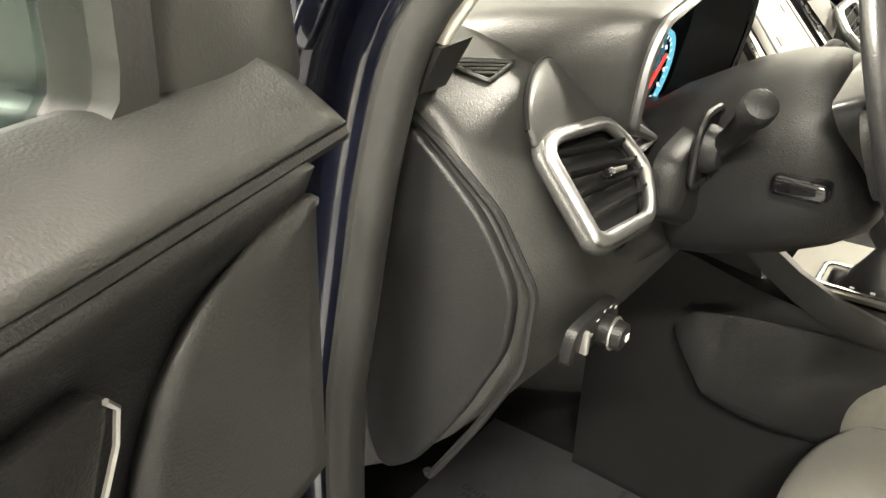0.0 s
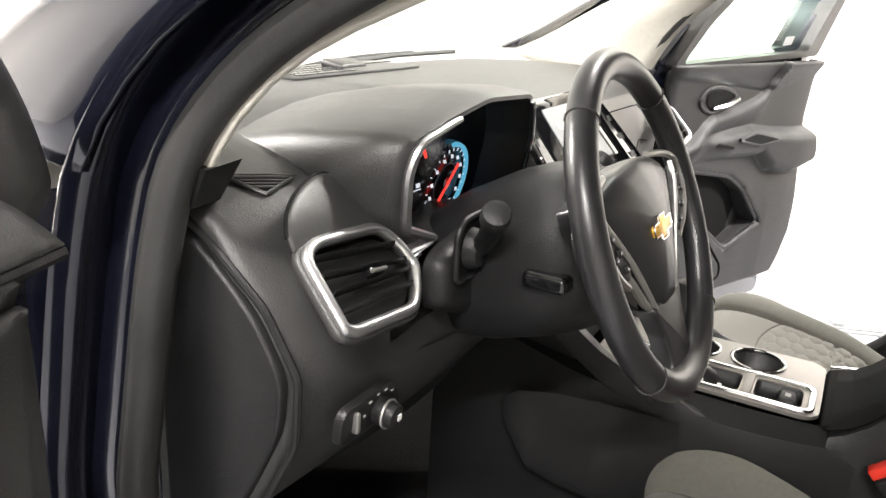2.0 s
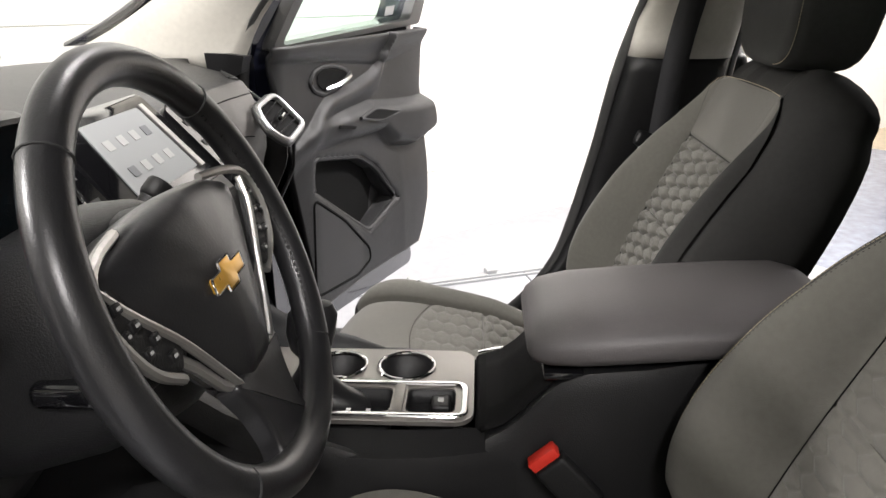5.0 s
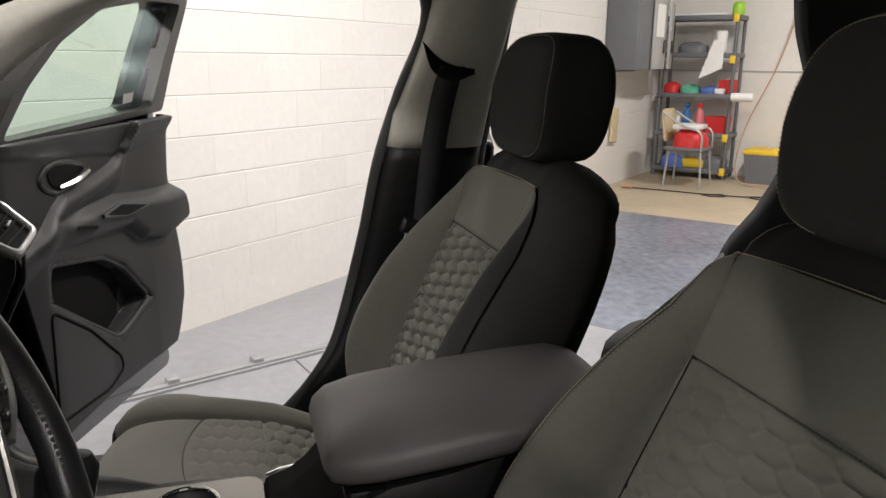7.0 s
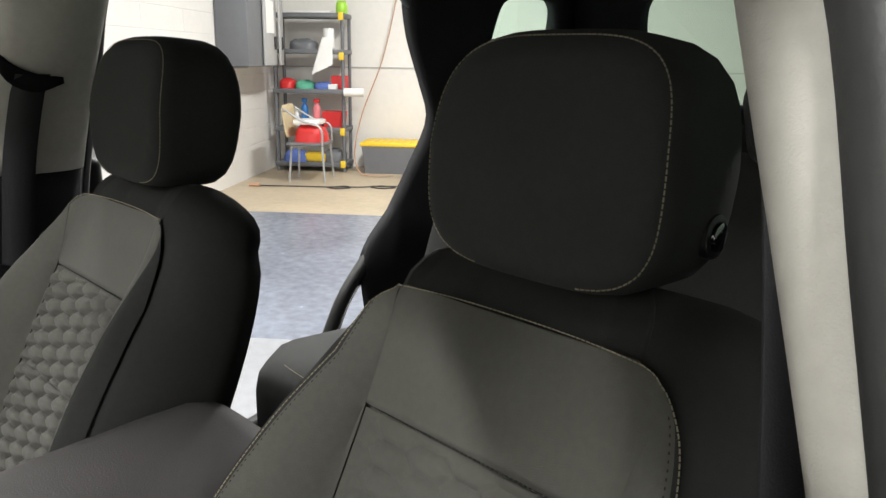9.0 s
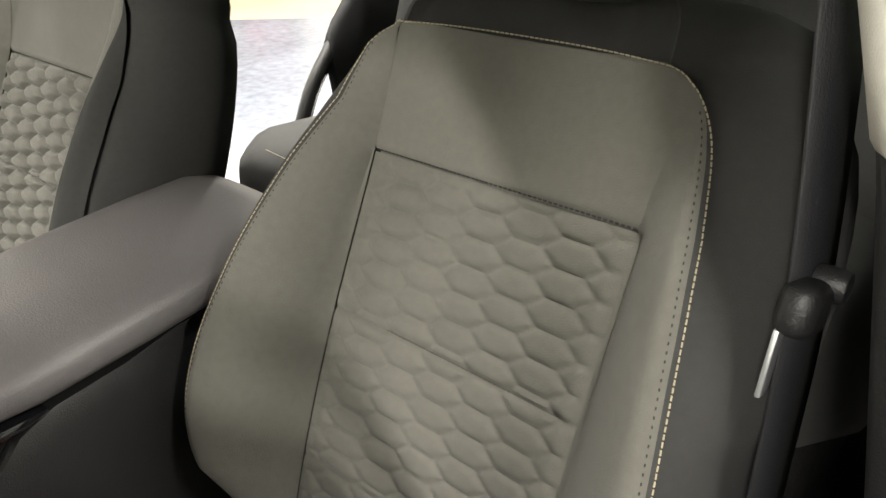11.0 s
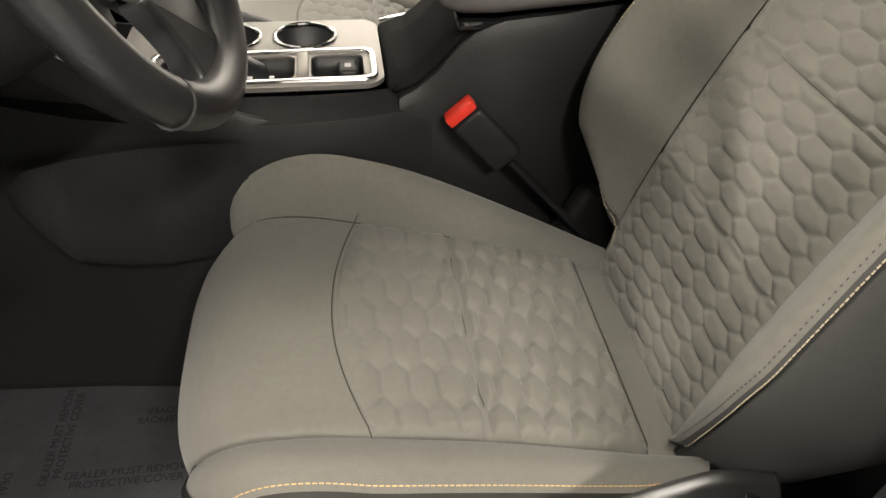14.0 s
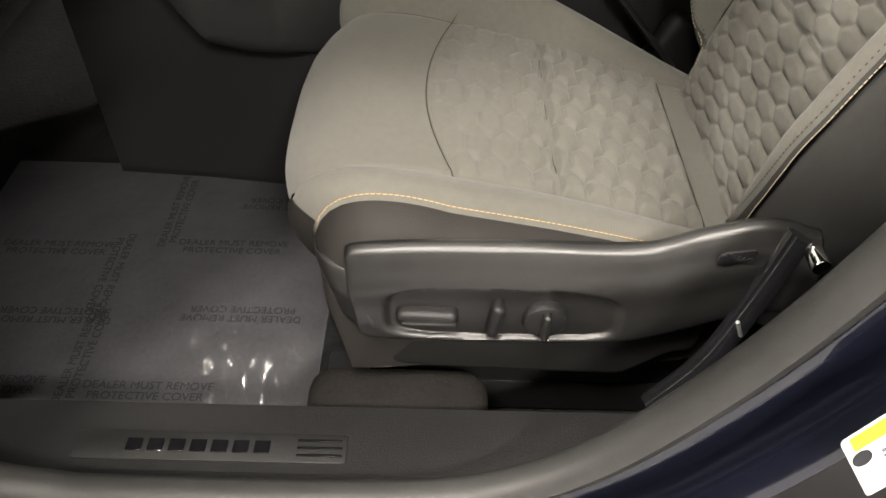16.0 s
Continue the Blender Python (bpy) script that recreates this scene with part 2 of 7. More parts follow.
def loft(rings, caps=True, bm=None):
    bm = bm or bmesh.new()
    vs = [[bm.verts.new(p) for p in ring] for ring in rings]
    n = len(vs[0])
    for a, b in zip(vs, vs[1:]):
        for i in range(n):
            bm.faces.new((a[i], a[(i + 1) % n], b[(i + 1) % n], b[i]))
    if caps:
        bm.faces.new(vs[0][::-1])
        bm.faces.new(vs[-1])
    bmesh.ops.recalc_face_normals(bm, faces=bm.faces[:])
    return bm


def box(size, m=None, bevel=0.0, seg=2, bm=None):
    """A box with rounded edges, centred on the pose m."""
    own = bmesh.new()
    bmesh.ops.create_cube(own, size=1)
    bmesh.ops.scale(own, verts=own.verts[:], vec=size)
    if bevel:
        bmesh.ops.bevel(own, geom=own.edges[:], offset=min(bevel, min(size) * 0.49), segments=seg, profile=0.5, affect="EDGES")
    if m is not None:
        bmesh.ops.transform(own, matrix=m, verts=own.verts[:])
    return join(bm, own)


def join(bm, own):
    if bm is None:
        return own
    me = bpy.data.meshes.new("joined")
    own.to_mesh(me)
    own.free()
    bm.from_mesh(me)
    bpy.data.meshes.remove(me)
    return bm


def rod(a, b, r, n=12, r2=None, bm=None, bevel=0.0):
    """A round bar from a to b."""
    a, b = Vector(a), Vector(b)
    own = bmesh.new()
    d = b - a
    bmesh.ops.create_cone(own, cap_ends=True, segments=n, radius1=r, radius2=r if r2 is None else r2, depth=d.length)
    if bevel:
        edges = [e for e in own.edges if len(e.link_faces) == 2 and e.calc_face_angle(0) > 1.2]
        bmesh.ops.bevel(own, geom=edges, offset=bevel, segments=2, profile=0.5, affect="EDGES")
    bmesh.ops.transform(own, matrix=Matrix.Translation((a + b) / 2) @ d.to_track_quat("Z", "Y").to_matrix().to_4x4(), verts=own.verts[:])
    return join(bm, own)


def tube(points, r, n=10, closed=False, bm=None, flat=1.0):
    """A round or flattened bar along points."""
    pts = [Vector(p) for p in points]
    k = len(pts)
    rings, side = [], None
    for i, p in enumerate(pts):
        a = pts[i - 1] if (i or closed) else p
        b = pts[(i + 1) % k] if (i < k - 1 or closed) else p
        t = (b - a).normalized()
        if side is None:
            side = t.cross(Vector((0, 0, 1)))
            if side.length < 0.1:
                side = t.cross(Vector((0, 1, 0)))
        side = (side - t * side.dot(t)).normalized()
        up = side.cross(t)
        rr = r(i / max(1, k - 1)) if callable(r) else r
        rings.append([p + side * (rr * math.cos(2 * math.pi * q / n)) + up * (rr * flat * math.sin(2 * math.pi * q / n)) for q in range(n)])
    if closed:
        own = loft(rings + [rings[0]], caps=False)
        bmesh.ops.remove_doubles(own, verts=own.verts[:], dist=1e-6)
    else:
        own = loft(rings)
    return join(bm, own)


def plate(outline, place, depth, bevel=0.0, seg=2, bm=None):
    """A flat shape (a, b) pushed out by depth; place(a, b, d) gives the point."""
    own = bmesh.new()
    lo = [own.verts.new(place(a, b, 0.0)) for a, b in outline]
    hi = [own.verts.new(place(a, b, depth)) for a, b in outline]
    n = len(outline)
    own.faces.new(lo[::-1])
    top = own.faces.new(hi)
    for i in range(n):
        own.faces.new((lo[i], lo[(i + 1) % n], hi[(i + 1) % n], hi[i]))
    bmesh.ops.recalc_face_normals(own, faces=own.faces[:])
    if bevel:
        bmesh.ops.bevel(own, geom=top.edges[:], offset=bevel, segments=seg, profile=0.5, affect="EDGES")
    return join(bm, own)


def rounded(points, r, n=5):
    """An outline with its corners rounded."""
    out = []
    k = len(points)
    for i in range(k):
        p, a, b = (Vector(points[j % k]).to_2d() for j in (i, i - 1, i + 1))
        rr = min(r, (a - p).length * 0.45, (b - p).length * 0.45)
        s, e = p + (a - p).normalized() * rr, p + (b - p).normalized() * rr
        for q in range(n + 1):
            t = q / n
            out.append(tuple((1 - t) ** 2 * s + 2 * t * (1 - t) * p + t * t * e))
    return out


def lettering(text, size, m, mat, parent, name="lettering", depth=0.0004):
    """Words in the built-in font, turned into a mesh."""
    data = bpy.data.curves.new(name, "FONT")
    data.body, data.size, data.extrude, data.align_x, data.align_y = text, size, depth, "CENTER", "CENTER"
    tmp = bpy.data.objects.new(name, data)
    me = bpy.data.meshes.new_from_object(tmp)
    bpy.data.objects.remove(tmp)
    bpy.data.curves.remove(data)
    bm = bmesh.new()
    bm.from_mesh(me)
    bpy.data.meshes.remove(me)
    bmesh.ops.transform(bm, matrix=m, verts=bm.verts[:])
    return part(name, bm, mat, parent)


def stitches(points, pitch=0.0050, length=0.0036, r=0.0005):
    """A row of thread dashes along points, as one mesh."""
    bm = bmesh.new()
    pts = [Vector(p) for p in points]
    left = 0.0
    for a, b in zip(pts, pts[1:]):
        d = (b - a).length
        if d < 1e-6:
            continue
        t = (b - a) / d
        s = t.orthogonal().normalized()
        u = t.cross(s)
        while left < d:
            c = a + t * left
            e = c + t * length
            lo = [bm.verts.new(c + (s * i + u * j) * r) for i, j in ((-1, -1), (1, -1), (1, 1), (-1, 1))]
            hi = [bm.verts.new(e + (s * i + u * j) * r) for i, j in ((-1, -1), (1, -1), (1, 1), (-1, 1))]
            for i in range(4):
                bm.faces.new((lo[i], lo[(i + 1) % 4], hi[(i + 1) % 4], hi[i]))
            bm.faces.new(hi)
            bm.faces.new(lo[::-1])
            left += pitch
        left -= d
    return bm


def quilt(b, a, wide=0.0250, tall=0.0455):
    """The relief of padded hexagons at (a, b): 0 in the grooves, 1 on the pads."""
    best, second = 9.0, 9.0
    j0 = round(b / tall)
    for j in range(j0 - 2, j0 + 3):
        shift = 0.5 * (j % 2)
        i0 = round(a / wide - shift)
        for i in (i0 - 1, i0, i0 + 1):
            dx, dy = (a / wide - i - shift), (b / tall - j) * 0.866
            d = dx * dx + dy * dy
            if d < best:
                best, second = d, best
            elif d < second:
                second = d
    edge = math.sqrt(second) - math.sqrt(best)
    return 1 - math.exp(-((edge / 0.22) ** 1.35))

# ---- the garage ----


def slab(name, a0, a1, b0, b1, z0, z1, mat, label, category="", kind="structure"):
    pts = [(a0, b0), (a1, b0), (a1, b1), (a0, b1)]
    bm = plate(pts, lambda a, b, d: yard(a, b, z0 + d), z1 - z0)
    return whole(name, bm, mat, yard((a0 + a1) / 2, (b0 + b1) / 2, z0), label, category or name.split("_")[0], kind=kind)


slab("floor", -0.3, ROOM_A + 0.3, -0.3, ROOM_B + 0.3, -0.15, 0.0, CONCRETE, "worn tan concrete garage floor", "floor")
slab("floor_paint_grey", 6.2, ROOM_A, 0.0, ROOM_B, 0.0, 0.004, FLOOR_GREY, "grey painted strip of the garage floor", "floor")
slab("floor_paint_blue", 3.1, 6.2, 0.0, ROOM_B, 0.0, 0.004, FLOOR_BLUE, "shiny blue-grey painted strip of the garage floor", "floor")
slab("ceiling", -0.3, ROOM_A + 0.3, -0.3, ROOM_B + 0.3, ROOM_H, ROOM_H + 0.12, CEIL, "plain white garage ceiling", "ceiling")
wall_side = slab("wall_side", -0.3, ROOM_A + 0.3, -0.3, -0.012, 0.0, ROOM_H, MORTAR, "white painted concrete block wall", "wall")
slab("wall_back", -0.3, 0.0, 0.0, ROOM_B, 0.0, ROOM_H, WALL_PLAIN, "smooth white painted back wall of the garage", "wall")
slab("wall_front", ROOM_A, ROOM_A + 0.3, 0.0, ROOM_B, 0.0, ROOM_H, WALL_PLAIN, "white painted front wall of the garage", "wall")
slab("wall_far", -0.3, ROOM_A + 0.3, ROOM_B, ROOM_B + 0.3, 0.0, ROOM_H, WALL_PLAIN, "white painted wall behind the parked car", "wall")
slab("trim_rail", 0.0, 0.012, 0.0, ROOM_B, 1.262, 1.275, GREY_LIGHT, "thin grey joint line across the back wall", "trim")

for (a, b) in LAMPS:
    fixture = thing("ceiling_light", yard(a, b, ROOM_H - 0.12), "long white tube light fixture on the ceiling", "ceiling light", "ceiling tube lights")
    turn = Matrix.Rotation(math.atan2(DIR_A.y, DIR_A.x), 4, "Z")
    part("housing", box((1.26, 0.20, 0.06), Matrix.Translation(yard(a, b, ROOM_H - 0.03)) @ turn, 0.01), WHITE_PL, fixture)
    part("diffuser", box((1.20, 0.16, 0.04), Matrix.Translation(yard(a, b, ROOM_H - 0.08)) @ turn, 0.015), TUBE, fixture, "glowing white diffuser")

# ---- the car's shell ----
car = thing("car_body", (0, 0, 0.30), "dark blue five-door family car with its front doors open", "car")


def side_x(z, y=-0.6):
    """How far the flange of the door openings stands from the car's middle, by height and length."""
    k = min(1.0, max(0.0, (-y - 0.10) / 0.35))
    front = float(np.interp(z, [0.45, 0.9, 1.18, 1.43, 1.56], [0.775, 0.772, 0.735, 0.668, 0.62]))
    rear = float(np.interp(z, [0.45, 0.9, 1.18, 1.43, 1.56], [0.775, 0.765, 0.712, 0.636, 0.60]))
    return front + (rear - front) * k


OPENING = [(0.20, 0.505), (0.29, 0.535), (0.335, 0.62), (0.348, 0.78), (0.338, 0.98), (0.325, 1.12), (0.30, 1.205), (0.235, 1.278), (0.12, 1.345), (-0.05, 1.42), (-0.25, 1.475), (-0.42, 1.497), (-0.52, 1.49), (-0.558, 1.43),
           (-0.53, 1.30), (-0.495, 1.15), (-0.452, 0.98), (-0.405, 0.83), (-0.345, 0.70), (-0.26, 0.58), (-0.17, 0.52), (-0.05, 0.505)]
REAR_OPENING = [(-1.02, 0.505), (-0.85, 0.505), (-0.76, 0.53), (-0.715, 0.62), (-0.70, 0.80), (-0.705, 1.0), (-0.72, 1.2), (-0.735, 1.36), (-0.755, 1.475), (-0.83, 1.54), (-1.05, 1.56), (-1.28, 1.54), (-1.45, 1.46), (-1.58, 1.32), (-1.62, 1.20),
                (-1.56, 1.05), (-1.46, 0.92), (-1.34, 0.78), (-1.27, 0.65), (-1.18, 0.55)]


def closed_curve(points, n):
    pts = curve3([(0, *p) for p in points + points[:1]], n)
    return [(p.y, p.z) for p in pts[:-1]]


def grown(points, d):
    """An outline pushed outwards."""
    c = Vector((sum(p[0] for p in points) / len(points), sum(p[1] for p in points) / len(points)))
    out, k = [], len(points)
    for i in range(k):
        a, b = Vector(points[i - 1]), Vector(points[(i + 1) % k])
        t = (b - a).normalized()
        nrm = Vector((t.y, -t.x))
        if nrm.dot(Vector(points[i]) - c) < 0:
            nrm = -nrm
        out.append(tuple(Vector(points[i]) + nrm * d))
    return out


def ring_band(inner, outer, xi, xo, side):
    """A closed strip between two outlines of the body side."""
    n = len(inner)
    bm = bmesh.new()
    a = [bm.verts.new((side * (side_x(z, y) + xi), y, z)) for y, z in inner]
    b = [bm.verts.new((side * (side_x(z, y) + xo), y, z)) for y, z in outer]
    for i in range(n):
        bm.faces.new((a[i], a[(i + 1) % n], b[(i + 1) % n], b[i]))
    bmesh.ops.recalc_face_normals(bm, faces=bm.faces[:])
    return bm


OPENING_FAR = [(0.20, 0.505), (0.29, 0.535), (0.335, 0.62), (0.348, 0.78), (0.338, 0.98), (0.325, 1.12), (0.305, 1.210), (0.255, 1.288), (0.165, 1.372), (0.02, 1.465), (-0.20, 1.520), (-0.42, 1.535), (-0.53, 1.52), (-0.560, 1.44),
               (-0.515, 1.30), (-0.475, 1.15), (-0.445, 0.98), (-0.410, 0.83), (-0.365, 0.70), (-0.27, 0.58), (-0.17, 0.52), (-0.05, 0.505)]
REAR_EDGE = closed_curve(REAR_OPENING, 100)
REAR_EDGE_FAR = closed_curve([(y, z + 0.035 * min(1.0, max(0.0, (z - 1.36) / 0.12))) for y, z in REAR_OPENING], 100)
for side in (-1, 1):
    for edge in ((closed_curve(OPENING, 120), REAR_EDGE) if side < 0 else (closed_curve(OPENING_FAR, 120), REAR_EDGE_FAR)):
        # painted flange, stepped out to the body side, and the rubber seal on its lip
        o1, o2, o3 = grown(edge, 0.014), grown(edge, 0.052), grown(edge, 0.066)
        bm = ring_band(o1, o2, 0.0, 0.014, side)
        join(bm, ring_band(o2, o3, 0.014, 0.06, side))
        ob = part("door_frame", bm, PAINT, car, "glossy dark blue painted door frame", sharp=60)
        thicken(ob, 0.004, 0)
        pts = [(side * (side_x(z, y) - 0.002), y, z) for y, z in grown(edge, 0.010)]
        part("door_seal", tube(pts, 0.0195, 10, closed=True, flat=0.8), RUBBER, car, "black rubber door seal")

    # rocker panel below the doors
    prof = [(0.66, 0.30), (0.66, 0.44), (0.70, 0.475), (0.76, 0.478), (0.80, 0.46), (0.86, 0.40), (0.87, 0.33), (0.83, 0.28)]
    rings = [[(side * x, y, z) for x, z in prof] for y in (0.62, 0.3, 0.0, -0.3, -0.7, -1.2, -1.5)]
    part("rocker_panel", loft(rings), PAINT, car)
    # sill trim with its recessed tread plate
    prof = [(0.655, 0.35), (0.655, 0.462), (0.665, 0.482), (0.70, 0.484), (0.742, 0.484), (0.752, 0.474), (0.752, 0.46), (0.70, 0.46), (0.68, 0.35)]
    rings = [[(side * x, y, z) for x, z in prof] for y in (0.36, 0.25, -0.05, -0.35, -0.48)]
    part("sill_trim", loft(rings), PLASTIC, car)
    # painted fender and hinge pillar ahead of the door
    part("hinge_pillar", loft([[(side * 0.70, 0.40, 0.36), (side * 0.70, 0.40, 1.16), (side * 0.70, 0.62, 1.16), (side * 0.70, 0.62, 0.36)], [(side * 0.80, 0.445, 0.36), (side * 0.79, 0.445, 1.15), (side * 0.79, 0.62, 1.15), (side * 0.80, 0.62, 0.36)]]), PAINT, car)
    fender = [[(side * 0.72, y, 1.13 - 0.10 * k), (side * 0.84, y, 1.10 - 0.10 * k), (side * 0.905, y, 1.0 - 0.08 * k), (side * 0.925, y, 0.75), (side * 0.90, y, 0.40), (side * 0.72, y, 0.40)] for y, k in ((0.47, 0), (0.8, 0.2), (1.2, 0.5), (1.7, 1.0))]
    part("front_fender", loft(fender), PAINT, car)
    # grey pillar trims inside
    o = curve3([(side * 0.725, 0.318, 1.150), (side * 0.722, 0.288, 1.21), (side * 0.708, 0.225, 1.275), (side * 0.682, 0.11, 1.335), (side * 0.65, -0.05, 1.405), (side * 0.61, -0.25, 1.46)], 16)
    if side > 0:
        o = curve3([(0.725, 0.322, 1.150), (0.722, 0.296, 1.21), (0.708, 0.248, 1.285), (0.682, 0.155, 1.368), (0.65, 0.012, 1.455), (0.61, -0.20, 1.508)], 16)
    w = curve3([(side * 0.73, 0.70, 1.19), (side * 0.715, 0.60, 1.235), (side * 0.69, 0.45, 1.32), (side * 0.655, 0.27, 1.41), (side * 0.62, 0.10, 1.475), (side * 0.58, -0.12, 1.53)], 16)

    def pillar(u, v):
        j = round(v * 16)
        p = o[j].lerp(w[j], u)
        return p + Vector((-side * 0.022, 0.0, -0.010)) * math.sin(math.pi * u) + Vector((-side * 0.012 * (1 - u), 0, 0))

    ob = part("a_pillar_trim", grid(pillar, 8, 16), TRIM_GREY, car, "pale grey windscreen pillar trim")
    thicken(ob, 0.006, 0)
    # painted outside of the windscreen pillar
    o_out = [Vector((side * (side_x(p.z, p.y) + 0.045), p.y + 0.05, p.z + 0.03)) for p in o]
    w_out = [p + Vector((side * 0.02, 0.03, 0.012)) for p in w]
    ob = part("windscreen_pillar", grid(lambda u, v: o_out[round(v * 16)].lerp(w_out[round(v * 16)], u) + Vector((side * 0.02, 0, 0.012)) * math.sin(math.pi * u), 6, 16), PAINT, car)
    thicken(ob, 0.01, 0)

    # centre pillar: light upper trim, dark lower trim
    def post(z0, z1, lift):
        def at(u, v):
            z = z0 + (z1 - z0) * v
            yf = float(np.interp(z, [0.5, 0.58, 0.70, 0.83, 0.98, 1.15, 1.30, 1.43, 1.5], [-0.20, -0.29, -0.365, -0.425, -0.47, -0.513, -0.548, -0.575, -0.585]))
            yr = float(np.interp(z, [0.5, 0.6, 0.8, 1.0, 1.2, 1.36, 1.5], [-0.80, -0.725, -0.69, -0.69, -0.705, -0.72, -0.74]))
            yf += float(np.interp(z, [0.6, 0.70, 0.85, 1.0, 1.25, 1.40], [0.0, -0.012, 0.0, 0.012, 0.028, 0.008])) if side > 0 else 0.0
            x = side_x(z) - 0.015 - (0.050 + lift + 0.015 * (z - 1.2) / 0.23) * max(0.0, math.sin(math.pi * min(1, max(0, u)))) ** 0.35
            return Vector((side * x, yf + (yr - yf) * u, z))
        return at

    ob = part("upper_pillar_trim", grid(post(1.185, 1.52, 0.004), 14, 10), TRIM_GREY, car, "pale grey centre pillar trim")
    thicken(ob, 0.01, 0)
    ob = part("lower_pillar_trim", grid(post(0.46, 1.19, 0.0), 14, 20), PLASTIC, car, "black centre pillar trim")
    thicken(ob, 0.01, 0)
    strip = post(0.55, 1.50, 0.0)

    def lip(u, v):
        p = strip(0.0, v)
        return Vector((side * (side_x(p.z, p.y) - 0.004 - 0.014 * u), p.y + 0.012 * (1 - u), p.z))

    thicken(part("pillar_seal", grid(lip, 3, 24), RUBBER, car, "dark rubber edge of the centre pillar"), 0.006, 0)
    # roof side rail
    rings, dip = [], 0.075 if side < 0 else 0.042
    for y, z in ((0.05, 1.53), (-0.25, 1.565), (-0.62, 1.60), (-1.1, 1.63), (-1.5, 1.625), (-1.85, 1.61), (-2.2, 1.57)):
        rings.append([(side * 0.54, y, z - 0.02), (side * 0.60, y, z - dip), (side * 0.635, y, z - dip + 0.005), (side * 0.655, y, z - 0.02), (side * 0.60, y, z + 0.05), (side * 0.52, y, z + 0.05)])
    part("roof_rail", loft(rings), HEADLINER, car, "dark cloth-covered roof rail")
    # rear pillar with its quarter window
    quarter = [(-1.70, 1.25), (-2.03, 1.27), (-1.97, 1.545), (-1.72, 1.54)]

    def quarter_place(a, b, d):
        return Vector((side * (side_x(b) - 0.01 - d), a, b))

    body = [(-1.60, 1.22), (-1.45, 1.44), (-1.40, 1.60), (-1.75, 1.61), (-2.05, 1.58), (-2.25, 1.15), (-2.25, 0.6), (-1.45, 0.6), (-1.40, 0.88), (-1.50, 1.0)]
    own = bmesh.new()
    outer = [own.verts.new(quarter_place(a, b, 0)) for a, b in rounded(body, 0.05, 3)]
    inner = [own.verts.new(quarter_place(a, b, 0)) for a, b in rounded(quarter, 0.05, 4)]
    edges = [own.edges.new((r[i], r[(i + 1) % len(r)])) for r in (outer, inner) for i in range(len(r))]
    bmesh.ops.triangle_fill(own, use_beauty=True, edges=edges)
    ob = part("rear_quarter", own, HEADLINER, car, "dark rear quarter trim with a small window")
    thicken(ob, 0.05, 0)
    part("quarter_glass", plate(rounded(quarter, 0.05, 4), quarter_place, 0.004), GLASS_DOOR, car).visible_shadow = False

# floor pan, bulkhead, roof, windscreen, rear
part("floor_pan", box((1.34, 3.4, 0.05), Matrix.Translation((0, -0.55, 0.315)), 0.01), CARPET, car, "black carpeted car floor")
part("toe_board", box((1.42, 0.05, 0.9), Matrix.Translation((0, 0.93, 0.66)) @ pose(0, 0, 0, -20), 0.01), CARPET, car)
roof = grid(lambda u, v: Vector((-0.60 + 1.2 * u, 0.0 - 2.25 * v, 1.535 + 0.075 * min(1.0, v * 2.2) - 0.03 * v**4 + 0.035 * math.sin(math.pi * u) + 0.03 * math.sin(math.pi * v))), 12, 16)
thicken(part("headliner", roof, HEADLINER, car, "dark grey cloth headliner"), 0.02, 1)
part("windscreen", grid(lambda u, v: Vector(((-0.72 + 1.44 * u) * (1 - 0.16 * v), 0.80 - 0.72 * v - 0.12 * (2 * u - 1) ** 2 * (1 - v) - 0.03 * v * (2 * u - 1) ** 2, 1.175 + 0.345 * v + 0.03 * math.sin(math.pi * v))), 16, 10), GLASS_WS, car).visible_shadow = False
skin = grid(lambda u, v: Vector((-0.62 + 1.24 * u, 0.02 - 2.30 * v, 1.575 + 0.075 * min(1.0, v * 2.2) - 0.03 * v**4 + 0.035 * math.sin(math.pi * u) + 0.03 * math.sin(math.pi * v))), 12, 16)
thicken(part("roof", skin, PAINT, car, "dark blue painted roof"), 0.01, 1)
for side in (-1, 1):
    for y in (1.18, -1.66):
        tyre = [[Vector((side * (0.80 + x), y + r * math.cos(q / 16 * math.pi), 0.345 + r * math.sin(q / 16 * math.pi))) for q in range(32)] for x, r in ((-0.10, 0.23), (-0.105, 0.32), (-0.08, 0.342), (0.08, 0.342), (0.105, 0.32), (0.10, 0.23))]
        road_wheel = part("wheel", loft(tyre), RUBBER, car, "black rubber tyre on the ground")
        part("rim", rod((side * 0.72, y, 0.345), (side * 0.895, y, 0.345), 0.232, 28, bevel=0.02), SILVER, road_wheel, "silver wheel rim")
hood = grid(lambda u, v: Vector((-0.80 + 1.6 * u, 0.98 + 0.95 * v, 1.10 + 0.045 * math.sin(math.pi * u) - 0.16 * v * v)), 12, 8)
thicken(part("bonnet", hood, PAINT, car), 0.01, 0)
part("cowl", box((1.5, 0.16, 0.03), Matrix.Translation((0, 0.89, 1.125)), 0.01), PLASTIC, car)
# tailgate with its window
gate = [(-0.70, 0.55), (0.70, 0.55), (0.68, 1.1), (0.58, 1.62), (-0.58, 1.62), (-0.68, 1.1)]
glass = [(-0.43, 1.27), (0.43, 1.27), (0.37, 1.56), (-0.37, 1.56)]


def gate_place(a, b, d):
    return Vector((a, -2.30 + max(0, b - 1.0) * 0.45 + d, b))


